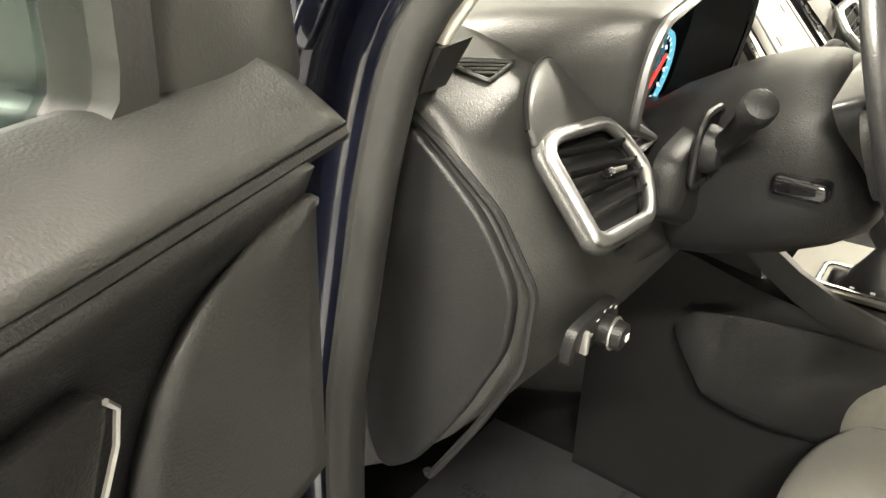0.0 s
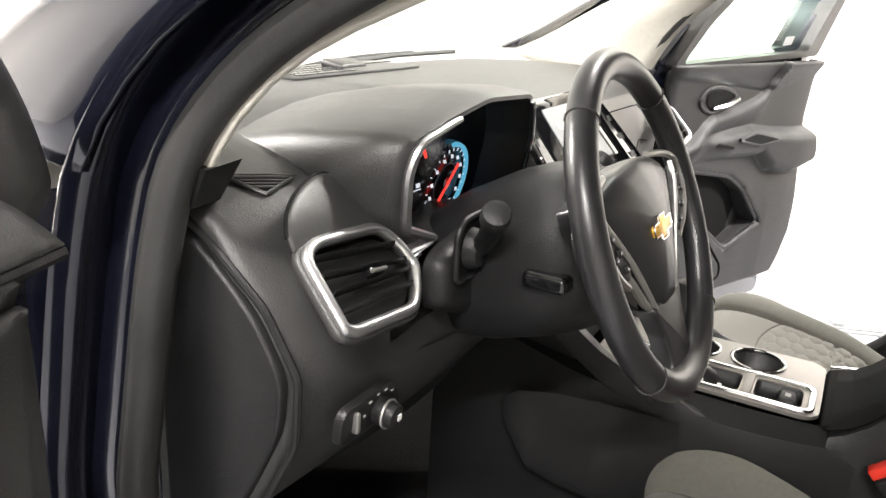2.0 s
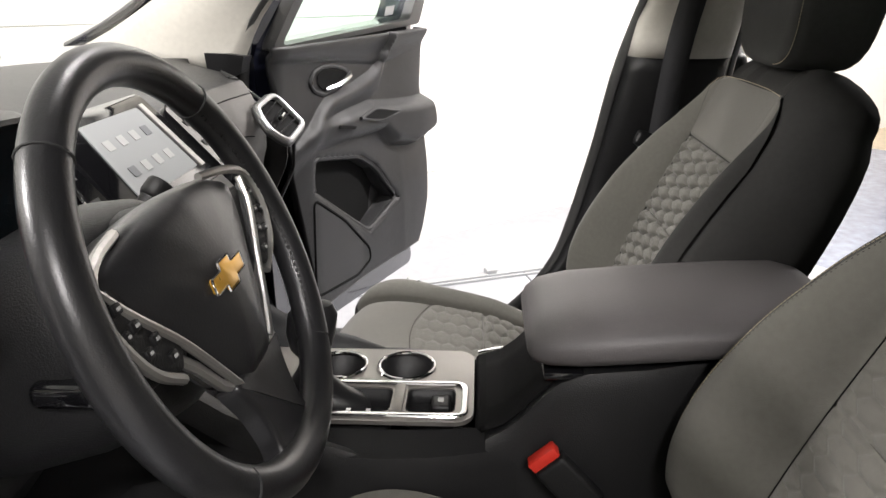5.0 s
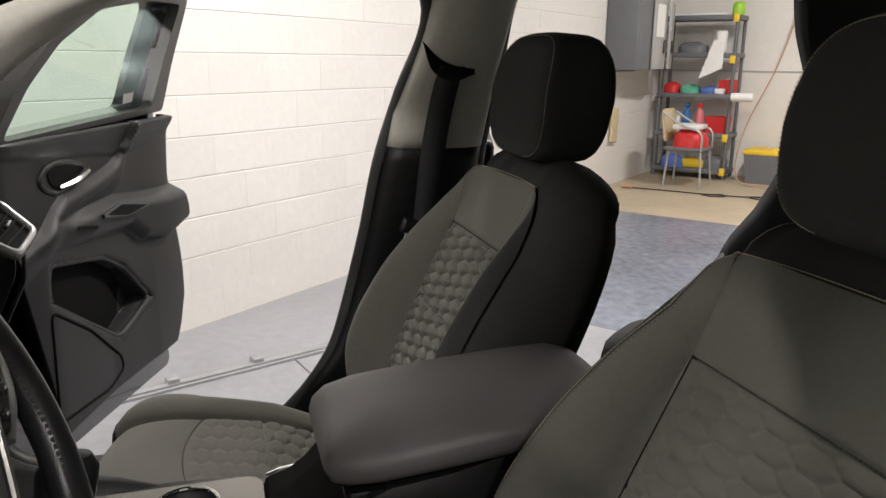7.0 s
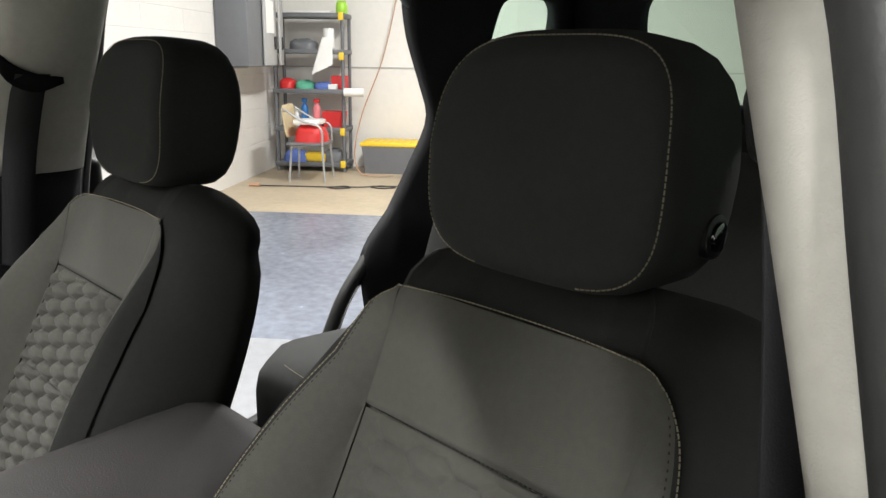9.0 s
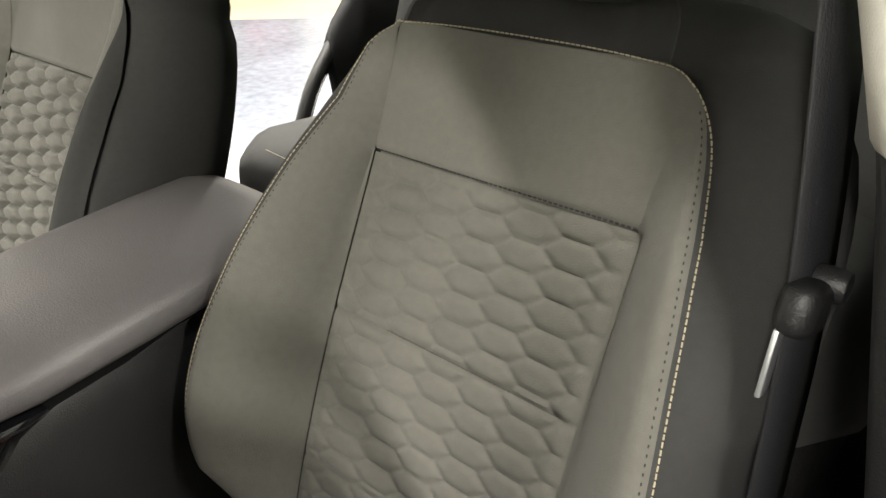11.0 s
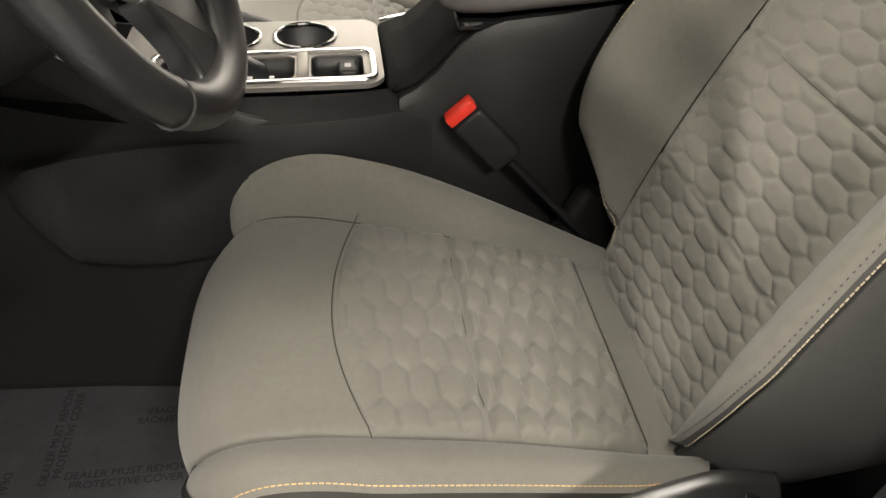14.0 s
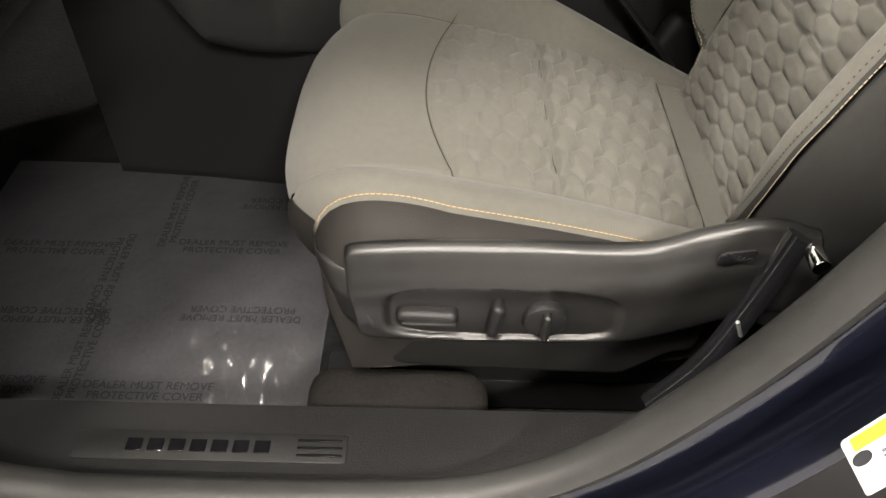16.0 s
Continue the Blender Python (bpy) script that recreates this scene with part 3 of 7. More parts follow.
own = bmesh.new()
outer = [own.verts.new(gate_place(a, b, 0)) for a, b in rounded(gate, 0.06, 3)]
inner = [own.verts.new(gate_place(a, b, 0)) for a, b in rounded(glass, 0.08, 4)]
edges = [own.edges.new((r[i], r[(i + 1) % len(r)])) for r in (outer, inner) for i in range(len(r))]
bmesh.ops.triangle_fill(own, use_beauty=True, edges=edges)
thicken(part("tailgate", own, HEADLINER, car), 0.06, 0)
part("tailgate_glass", plate(rounded(glass, 0.08, 4), gate_place, 0.004), GLASS_DOOR, car).visible_shadow = False

# ---- seats ----
LEAN = 0.48
FWD = Vector((0, 1, LEAN)).normalized()
BACK_Y = spline([0.50, 0.60, 0.66, 0.75, 0.836, 0.913, 1.053, 1.145, 1.20], [-0.445, -0.462, -0.475, -0.503, -0.536, -0.570, -0.638, -0.680, -0.705])
BACK_H = spline([0.50, 0.595, 0.62, 0.665, 0.72, 0.78, 0.90, 1.00, 1.08, 1.11, 1.13, 1.145, 1.155, 1.161, 1.165, 1.19], [0.142, 0.148, 0.170, 0.197, 0.226, 0.242, 0.234, 0.214, 0.193, 0.184, 0.175, 0.164, 0.152, 0.141, 0.128, 0.11])
BACK_IN = spline([0.50, 0.60, 0.64, 0.665, 0.70, 0.735, 0.775, 0.84, 0.90, 1.00, 1.08, 1.13, 1.15, 1.165, 1.19], [0.128, 0.131, 0.134, 0.144, 0.174, 0.211, 0.235, 0.240, 0.234, 0.214, 0.192, 0.172, 0.156, 0.134, 0.12])
SHOULDER = spline([0.86, 0.95, 1.00, 1.05, 1.10, 1.14, 1.165], [0.20, 0.255, 0.262, 0.262, 0.256, 0.244, 0.228])
BACK_B = spline([0.50, 0.58, 0.66, 0.76, 0.92, 1.02, 1.08, 1.12, 1.16], [0.010, 0.020, 0.050, 0.086, 0.078, 0.054, 0.030, 0.013, 0.003])
INSERT = 0.138


OUT_RISE = spline([0, 0.15, 0.5, 0.75, 0.85, 0.93, 1.0], [0.014, 0.020, 0.022, 0.029, 0.027, 0.014, 0.0])
IN_RISE = spline([0, 0.12, 0.3, 0.5, 0.66, 0.78, 0.88, 1.0], [0.008, 0.020, 0.040, 0.064, 0.068, 0.050, 0.018, 0.0])


def seam_at(o, t):
    """Where the sewn line beside the cushion's middle runs: it flares towards the tunnel at the front."""
    return 0.1515 if o > 0 else float(np.interp(t, [0.1, 0.4, 0.7, 0.9], [0.1515, 0.162, 0.180, 0.188]))


def seat(name, cx, side, dy, label, power, lift=0.0):
    ob = thing(name, (cx, -0.25 + dy, 0.35), label, "car seat", "front seats")

    def back(o, z, d):
        """A place on the backrest: metres outboard, height along the cushion's lean, metres forward."""
        return Vector((cx + side * o, BACK_Y(z) + dy, z)) + FWD * d

    def half_w(s, z):
        return BACK_H(z) - 0.007 * min(1, max(0, (z - 0.6) / 0.1)) if s > 0 else BACK_IN(z) + 0.007 * min(1, max(0, (z - 0.6) / 0.1))

    def shell_w(s, z):
        """The shell behind the sewn front is broadest at the outer shoulder."""
        h = half_w(s, z)
        more = max(0.0, SHOULDER(z) - h - 0.022) if z > 0.87 else 0.0
        return h + 0.022 + more * ((1.0 if s > 0 else 0.3) if side < 0 else (0.3 if s > 0 else 0.45))

    def depth(o, z):
        h, b = half_w(o, z), BACK_B(z) * (0.75 if side > 0 and o < 0 else 1.0) * (min(1.0, max(0.05, (z - 0.625) / 0.11)) if o < 0 else 1.0)
        q = (abs(o) - INSERT) / max(0.01, h - INSERT)
        if q <= 0:
            return 0.006 * (o / INSERT) ** 2
        rise = b * (1 - (1 - min(1, q / (0.95 if o > 0 else 0.75))) ** (1.3 if o > 0 else 2.2))
        drop = 0.018 * max(0, (q - 0.72) / 0.28) ** 2 * min(1.0, max(0.1, (1.15 - z) / 0.09))
        groove = 0.007 * math.exp(-((q * (h - INSERT) / 0.006) ** 2)) if z < 1.056 else 0.0
        return 0.006 + rise - drop - groove

    # shell: sides, back and crown
    def section(z):
        ring = []
        for s in (1, -1):
            h = half_w(s, z)
            ds, e = depth(s * h, z), shell_w(s, z) - h
            run = [(s * h * k, depth(s * h * k, z) - (0.020 if k < 0.6 else 0.012)) for k in (0.0, 0.2, 0.4, 0.55, 0.62, 0.68, 0.74, 0.8, 0.86, 0.92, 0.96)] + [(s * h, ds - 0.004), (s * (h + 0.3 * e), ds - 0.012), (s * (h + 0.65 * e), ds - 0.030), (s * (h + 0.9 * e), ds - 0.055), (s * (h + e), min(ds - 0.075, -0.085)), (s * (h + e - 0.014), -0.13), (s * (h + 0.6 * e - 0.05), -0.155), (s * h * 0.4, -0.165)]
            ring += run + [(0.0, -0.168)] if s > 0 else run[:0:-1]
        return ring

    rings = [[back(o, z, d) for o, d in section(z)] for z in [0.50 + 0.665 * i / 26 for i in range(27)]]
    for i in range(1, 8):
        f = i / 7 * math.pi / 2
        c = -0.085
        rings.append([back(o * (0.55 + 0.45 * math.cos(f)), 1.165 + 0.066 * math.sin(f), c + (d - c) * max(0.06, math.cos(f))) for o, d in section(1.165)])
    part("backrest", loft(rings), SHELL_CLOTH, ob, "dark cloth sides and crown", sharp=70)

    def inner_w(s, z):
        k = min(1.0, max(0.0, (z - 1.053) / 0.10))
        return min(INSERT + (0.024 if s > 0 else 0.004) * k * k, half_w(s, z) - 0.002)

    def rim_in(s, z):
        """How far the sewn edge lies inside the outline; inboard on the passenger's, painted shade."""
        if side > 0 and s < 0:
            return 0.040 * min(1.0, max(0.0, (1.15 - z) / 0.14))
        return 0.0028 * min(1.0, max(0.0, (1.15 - z) / 0.03)) if s > 0 else (0.010 + 0.014 * min(1.0, max(0.0, (z - 0.72) / 0.2))) * min(1.0, max(0.0, (1.15 - z) / 0.06))

    # front bolsters
    for s in (-1, 1):
        def bolster(u, v, s=s):
            z = 0.605 + 0.559 * (v + 0.25 * v * (1 - v))
            h = half_w(s, z)
            o = inner_w(s, z) + (h - rim_in(s, z) - inner_w(s, z)) * u
            return back(s * o, z, depth(s * o, z) + 0.003)
        part("back_bolster", grid(bolster, 16, 130), FABRIC, ob)

        def band(u, v, s=s):
            z = 0.605 + 0.559 * (v + 0.25 * v * (1 - v))
            o = half_w(s, z) - rim_in(s, z) * (1 - u)
            return back(s * o, z, depth(s * o, z) + 0.0028)

        # the passenger's inner band is shade painted in the dark shell colour
        part("bolster_edge", grid(band, 8, 130), SHELL_CLOTH if side > 0 and s < 0 else FABRIC_DARK, ob, "dark cloth edge of the bolster, painted shade on the passenger's inner side")
        if side > 0 and s < 0:
            continue
        gap = 0.004 if s < 0 else 0.0
        line = [back(s * (half_w(s, z) - max(0.0, rim_in(s, z) - gap) * (s < 0)), z, depth(s * (half_w(s, z) - max(0.0, rim_in(s, z) - gap) * (s < 0)), z) + 0.0035) for z in [0.615 + 0.5485 * math.sin(math.pi / 2 * i / 90) for i in range(91)]]
        part("stitching", stitches(line), THREAD, ob, "pale contrast stitching")
        line = [back(s * (half_w(s, z) - rim_in(s, z) - 0.003), z, depth(s * (half_w(s, z) - rim_in(s, z) - 0.003), z) + 0.0036) for z in [0.64 + 0.50 * i / 60 for i in range(61)]]
        part("stitching", stitches(line, 0.006, 0.002, 0.0004), SEAM, ob)

    # quilted insert, in two panels with a sewn line, and the plain panel above
    top = 1.053

    def insert(u, v):
        o, z = INSERT * (2 * u - 1), 0.575 + (top - 0.575) * v
        fade = min(1, (1 - abs(2 * u - 1)) / 0.10) * min(1, (1 - v) / 0.03) ** 0.5
        line = math.exp(-(((z - 0.912) / 0.0030) ** 2)) + 0.8 * math.exp(-(((z - 0.765) / 0.0035) ** 2))
        d = depth(o, z) + 0.001 + (0.0110 if lift else 0.0048) * quilt(o, z * 1.1) * fade * (1 - 0.7 * min(1.0, line)) - 0.0018 * line
        return back(o, z, d)

    part("back_insert", grid(insert, 150, 230), FABRIC, ob, "padded insert quilted in hexagons")

    def upper(u, v):
        z = top + (1.166 - top) * v
        o = -inner_w(-1, z) - 0.001 + (inner_w(-1, z) + inner_w(1, z) + 0.002) * u
        return back(o, z, depth(o, z) + 0.0032 - 0.0015 * max(0.0, abs(2 * u - 1) - 0.95) / 0.05 - 0.004 * math.exp(-((v / 0.04) ** 2)) - 0.003 * v**10)

    part("upper_panel", grid(upper, 56, 70), FABRIC, ob)
    ends = half_w(-1, 1.1635), half_w(1, 1.1635)
    line = []
    for i in range(61):
        o = -ends[0] + (ends[0] + ends[1]) * i / 60
        line.append(back(o, 1.1635 + 0.0050 * (1 - abs(i / 30 - 1) ** 2.5), depth(o, 1.1635) + 0.0035 - 0.001 * math.sin(math.pi * i / 60)))
    part("stitching", stitches(line), THREAD, ob, "pale contrast stitching")
    line = [back(INSERT * (2 * i / 40 - 1), top + 0.002, 0.0055) for i in range(41)]
    part("stitching", stitches(line, 0.005, 0.003, 0.0007), THREAD_DARK, ob)
    line = [back(INSERT * 0.96 * (2 * i / 40 - 1), 0.912, 0.0015) for i in range(41)]
    part("stitching", stitches(line, 0.005, 0.003, 0.0005), SEAM, ob)

    # headrest on two posts
    m = Matrix.Translation((cx - side * 0.002, -0.760 + dy, 1.301)) @ pose(0, 0, 0, 4)

    def head_ring(y, grow=0.0, f0=0.0, f1=1.0, n=40, wrap=True):
        k = max(0.0, 1 - abs(y / 0.068) ** 6) ** 0.5
        wide, tall = 0.102 + 0.026 * k + grow, 0.080 + 0.027 * k + grow
        ring = []
        for q in range(n):
            f = 2 * math.pi * (f0 + (f1 - f0) * q / (n if wrap else n - 1))
            c, s = math.cos(f), math.sin(f)
            rr = (abs(c) ** 3.8 + abs(s) ** 3.8) ** (-1 / 3.8)
            px, pz = wide * c * rr * (1.0 - 0.07 * max(0, s) * rr), tall * s * rr
            slim = 1.0 - 0.30 * max(0.0, pz / 0.107) ** 2 - 0.12 * max(0.0, -pz / 0.107)
            ring.append(m @ Vector((px, y * slim - 0.06 * pz, pz)))
        return ring

    head = part("headrest", loft([head_ring(0.068 * math.sin(math.pi / 2 * (-1 + i / 9))) for i in range(19)]), FABRIC_DARK, ob, "dark cloth headrest", sharp=70)
    part("stitching", stitches(head_ring(0.060, 0.0008, -0.18, 0.68, 110, False)), THREAD, head)
    part("release_button", rod(m @ Vector((side * 0.110, -0.018, -0.050)), m @ Vector((side * 0.1300, -0.018, -0.050)), 0.0190, 20, bevel=0.003), PLASTIC, head)
    part("button_cap", rod(m @ Vector((side * 0.120, -0.018, -0.050)), m @ Vector((side * 0.1335, -0.018, -0.050)), 0.0125, 18, bevel=0.002), GLOSS, head)
    for s in (-1, 1):
        part("headrest_post", rod((cx + s * 0.055, -0.775 + dy, 1.14), (cx + s * 0.055, -0.785 + dy, 1.25), 0.006), CHROME, ob)

    # cushion
    path = curve3([(0, -0.47, 0.588), (0, -0.41, 0.602), (0, -0.26, 0.645), (0, -0.16, 0.666), (0, -0.075, 0.677), (0, -0.002, 0.671), (0, 0.036, 0.645), (0, 0.050, 0.605), (0, 0.042, 0.55)], 40)
    half = spline([0, 0.15, 0.5, 0.75, 0.9, 1.0], [0.215, 0.235, 0.247, 0.246, 0.240, 0.232])

    def top_at(o, t):
        """A place on the cushion: metres outboard and the way from rear to front."""
        k = t * 40
        i = min(39, int(k))
        p = path[i].lerp(path[i + 1], k - i)
        tan = (path[i + 1] - path[i]).normalized()
        up = Vector((0, -tan.z, tan.y))
        h = half(t) - (0.036 if o > 0 else 0.034)
        seam = seam_at(o, t)
        q = max(0, (abs(o) - seam) / (h - seam))
        tall = OUT_RISE(t) if o > 0 else IN_RISE(t)
        rise = tall * (1 - (1 - min(1, q / 0.7)) ** 2) - (0.008 if o > 0 else 0.016) * max(0, (q - 0.75) / 0.25) ** 2
        groove = 0.007 * math.exp(-(((abs(o) - seam) / 0.005) ** 2)) * min(1, max(0.15, (0.95 - t) / 0.2))
        back_off = (0.088 if o > 0 else 0.080) * (abs(o) / h) ** (3 if o > 0 else 4) * min(1, max(0, (t - 0.55) / 0.4))
        return Vector((cx + side * o, p.y + dy - back_off, p.z + lift * min(1.0, t * 3))) + up * (rise - groove)

    rings, flanks = [], []
    for j in range(41):
        t = j / 40
        h = half(t)
        us = sorted([-1 + 2 * i / 40 for i in range(41)] + [s * (seam_at(s, t) + e) / (h - 0.034 if s < 0 else h - 0.036) for s in (-1, 1) for e in (-0.010, -0.006, -0.003, 0.0, 0.003, 0.006, 0.010)])
        line = [top_at((h - 0.034 if u < 0 else h - 0.036) * u, t) for u in us]
        low = 0.50
        l0, r0 = line[0], line[-1]

        def down(p, s):
            return [Vector((p.x + s * 0.012, p.y, p.z - (p.z - low) * 0.22)), Vector((p.x + s * 0.016, p.y, p.z - (p.z - low) * 0.5)), Vector((p.x + s * 0.008, min(p.y, dy + 0.0), low))]
        s_out = side
        f = min(1.0, max(0.0, (t - 0.60) / 0.35))
        flank = [Vector((r0.x + s_out * 0.016, r0.y - 0.002 * f, r0.z - 0.008)), Vector((r0.x + s_out * 0.034, r0.y - 0.010 * f, max(0.535, r0.z - 0.024))), Vector((r0.x + s_out * (0.044 + 0.012 * f), r0.y - 0.018 * f, max(0.52, r0.z - 0.050))), Vector((r0.x + s_out * (0.046 + 0.016 * f), min(r0.y - 0.045 * f, dy - 0.060 * f), low))]
        rings.append(down(l0, -s_out)[::-1] + line + flank)
        flanks.append([r0 + Vector((0, 0, -0.001))] + [p + Vector((s_out * 0.002, 0, 0.001)) for p in flank])
    part("cushion", loft(rings), FABRIC, ob, "grey cloth seat cushion", sharp=70)
    part("side_flank", grid(lambda u, v: flanks[round(v * 40)][round(u * 4)], 4, 40), SIDE_CLOTH, ob, "dark side panel of the cushion", sharp=70)

    def cushion_insert(u, v):
        o = (2 * u - 1)
        t_front = 0.590 - 0.055 * (2 * u - 1) ** 2
        t = 0.085 + (t_front - 0.085) * v
        o *= seam_at(o, t) * 0.985
        p = top_at(o, t)
        q = top_at(o, t + 0.01)
        up = Vector((0, -(q - p).z, (q - p).y)).normalized()
        yy = p.y - dy
        fade = min(1, (1 - abs(2 * u - 1)) / 0.08) * min(1, (1 - v) / 0.06) * min(1, v / 0.03)
        line = math.exp(-(((yy + 0.253) / 0.0040) ** 2))
        edge = math.exp(-(((1 - v) / 0.012) ** 2)) + math.exp(-((v / 0.012) ** 2))
        return p + up * (0.002 + (0.0060 if lift else 0.0080) * quilt(o, yy * 0.88) * fade * (1 - 0.55 * min(1, max(0, (yy + 0.26) / 0.06))) * (1 - 0.8 * line) - 0.005 * line - 0.003 * edge)

    part("cushion_insert", grid(cushion_insert, 150, 150), FABRIC, ob, "padded insert quilted in hexagons")
    def cross(u):
        """The point of the insert's cross seam at one place over its width."""
        return min((cushion_insert(u, k / 120) for k in range(20, 110)), key=lambda p: abs(p.y - dy + 0.253)) + Vector((0, 0, 0.0006))

    part("seam", tube([cross(0.02 + 0.96 * k / 24) for k in range(25)], 0.0010, 6), SEAM, ob)
    line = [top_at((half(0.06 + 0.80 * i / 60) - 0.036) * 0.999, 0.06 + 0.80 * i / 60) + Vector((side * 0.0012, 0, 0.0004)) for i in range(61)]
    part("stitching", stitches(line, 0.0055, 0.0038, 0.0005), TAN_THREAD, ob, "tan contrast stitching")

    for o in (-1, 1):
        part("seam", tube([top_at(o * seam_at(o, 0.09 + 0.80 * i / 50), 0.09 + 0.80 * i / 50) + Vector((0, 0, 0.0014)) for i in range(51)], 0.0014, 6), SEAM, ob)
    front = [top_at(seam_at(i - 15, 0.58) * (2 * i / 30 - 1), 0.592 - 0.055 * (2 * i / 30 - 1) ** 2) + Vector((0, 0, 0.0012)) for i in range(31)]
    part("seam", tube(front, 0.0007, 6), SEAM, ob)
    part("seam", tube([top_at(0.150 * (2 * i / 30 - 1), 0.084) + Vector((0, 0, 0.0006)) for i in range(31)], 0.0012, 6), SEAM, ob)

    def corner(u, v):
        t = 0.84 + 0.16 * v
        h = half(t) - 0.036
        p = top_at(h * (0.70 + 0.30 * u), t)
        return p + Vector((side * 0.003 * u, 0.003, 0.001 - 0.004 * (1 - u)))

    part("front_corner", grid(corner, 10, 12), SIDE_CLOTH, ob, "dark front corner of the cushion")

    part("hinge_cover", box((0.035, 0.10, 0.09), Matrix.Translation((cx - side * 0.232, -0.475 + dy, 0.60)) @ pose(0, 0, 0, 25), 0.015, 3), PLASTIC, ob)
    # plastic side valance with its controls
    xo = cx + side * 0.272

    def va(a, b, d):
        return Vector((xo + side * d, a + dy, b))

    Z_TOP = spline([-0.47, -0.42, -0.37, -0.32, -0.20, -0.05, 0.01], [0.700, 0.713, 0.700, 0.680, 0.678, 0.668, 0.640])
    Z_LOW = spline([-0.47, -0.40, -0.357, -0.31, -0.20, -0.10, -0.055, 0.01], [0.615, 0.590, 0.568, 0.552, 0.546, 0.547, 0.552, 0.575])
    bulge = spline([0.0, 0.003, 0.008, 0.020, 0.040, 0.062, 0.105, 0.125, 0.14], [-0.024, -0.016, -0.012, -0.006, 0.003, 0.005, 0.0085, -0.004, -0.018])

    def valance(u, v):
        """The moulded side: it wraps round the front corner, bulges above the controls and tucks in below them."""
        y = 0.0 - 0.47 * max(0.0, (u - 0.12) / 0.88)
        top, low_z = Z_TOP(y) - (0.0 if power else 0.065), Z_LOW(y) - (0.0 if power else 0.03)
        z = top + (low_z - top) * v
        yf = float(np.interp(z, [0.53, 0.58, 0.634, 0.70], [-0.046, -0.030, -0.014, 0.0]))
        well = max(0.0, 1 - ((y + 0.193) / 0.116) ** 4 - ((z - 0.606 + 0.03 * max(0.0, -y - 0.25)) / 0.034) ** 4)
        d = bulge((top - z) * 0.135 / (top - low_z)) - (0.0075 * min(1.0, 3.5 * well) ** 2 * (3 - 2 * min(1.0, 3.5 * well)) if power else 0.0)
        if u < 0.12:
            f = math.pi / 2 * min(1.0, max(0.0, (u - 0.02) / 0.10))
            inner = 0.015 * max(0.0, (0.02 - u) / 0.02)
            return va(yf - 0.045 * (1 - math.cos(f)), z, d * math.sin(f) - 0.046 * (1 - math.sin(f)) - inner)
        k = min(1.0, (u - 0.12) / 0.15)
        return va((yf - 0.045) * (1 - k) + y * k if y > -0.08 else y, z, d)

    val = part("side_valance", grid(valance, 190, 110), VALANCE, ob, "black plastic seat valance", sharp=80)
    thicken(val, 0.003, 0)
    skirt = rounded([(-0.050, 0.556), (-0.060, 0.525), (-0.089, 0.502), (-0.208, 0.4965), (-0.33, 0.494), (-0.352, 0.512), (-0.375, 0.530), (-0.40, 0.535), (-0.40, 0.58), (-0.20, 0.556)], 0.012, 4)
    part("lower_skirt", plate(skirt, lambda a, b, d: va(a, b, d - 0.052 + 0.10 * (0.53 - b)), 0.042, 0.010, 4), VALANCE, ob, "black lower seat trim")
    if power:
        part("cushion_switch", box((0.020, 0.060, 0.016), Matrix.Translation(va(-0.121, 0.602, 0.002)), 0.007, 3), PLASTIC, val, "long black cushion switch")
        part("switch_ledge", box((0.006, 0.052, 0.004), Matrix.Translation(va(-0.123, 0.600, 0.0125)), 0.0018, 2), VALANCE, val)
        part("recline_switch", box((0.022, 0.013, 0.042), Matrix.Translation(va(-0.186, 0.602, 0.004)) @ pose(0, 0, 0, 8), 0.006, 3), PLASTIC, val, "upright black recline switch")
        part("knob_well", tube([va(-0.234 + 0.027 * math.cos(q / 14 * math.pi), 0.601 + 0.025 * math.sin(q / 14 * math.pi), -0.004) for q in range(28)], 0.0022, 6, closed=True), GLOSS, val)
        part("lumbar_knob", rod(va(-0.234, 0.600, -0.010), va(-0.234, 0.600, 0.010), 0.0215, 28, bevel=0.004), PLASTIC, val, "round black lumbar knob")
        part("knob_grip", box((0.012, 0.008, 0.036), Matrix.Translation(va(-0.234, 0.600, 0.013)) @ pose(0, 0, 0, 0, 0, 0), 0.0035, 3), VALANCE, val)
        tag = part("airbag_tag", plate(rounded([(-0.376, 0.679), (-0.408, 0.687), (-0.408, 0.701), (-0.376, 0.693)], 0.005, 3), lambda a, b, d: va(a, b, d + 0.0015), 0.0025, 0.001), PLASTIC, val)
        turn = Matrix.Translation(va(-0.392, 0.690, 0.0042)) @ Matrix(((0, 0, side, 0), (side, 0, 0, 0), (0, 1, 0, 0), (0, 0, 0, 1)))
        lettering("AIRBAG", 0.0080, turn @ pose(0, 0, 0, 0, 0, -14), DOOR_PLASTIC, tag)
    # runner on the floor
    for s in (-1, 1):
        part("seat_rail", box((0.045, 0.50, 0.06), Matrix.Translation((cx + s * 0.19, -0.25 + dy, 0.375)), 0.006), PLASTIC, ob)
        part("seat_riser", box((0.04, 0.40, 0.13), Matrix.Translation((cx + s * 0.19, -0.25 + dy, 0.455)), 0.01), PLASTIC, ob)
    return ob


seat("driver_seat", -0.362, -1, 0.0, "grey cloth driver's seat with quilted hexagon inserts and pale stitching", True)
seat("passenger_seat", 0.362, 1, 0.045, "grey cloth front passenger seat with quilted hexagon inserts", False, 0.028)

from mathutils.bvhtree import BVHTree

# ---- dashboard ----
dash = thing("dashboard", (0, 0.45, 0.70), "dark soft-skinned car dashboard with chrome-edged air vents", "dashboard")
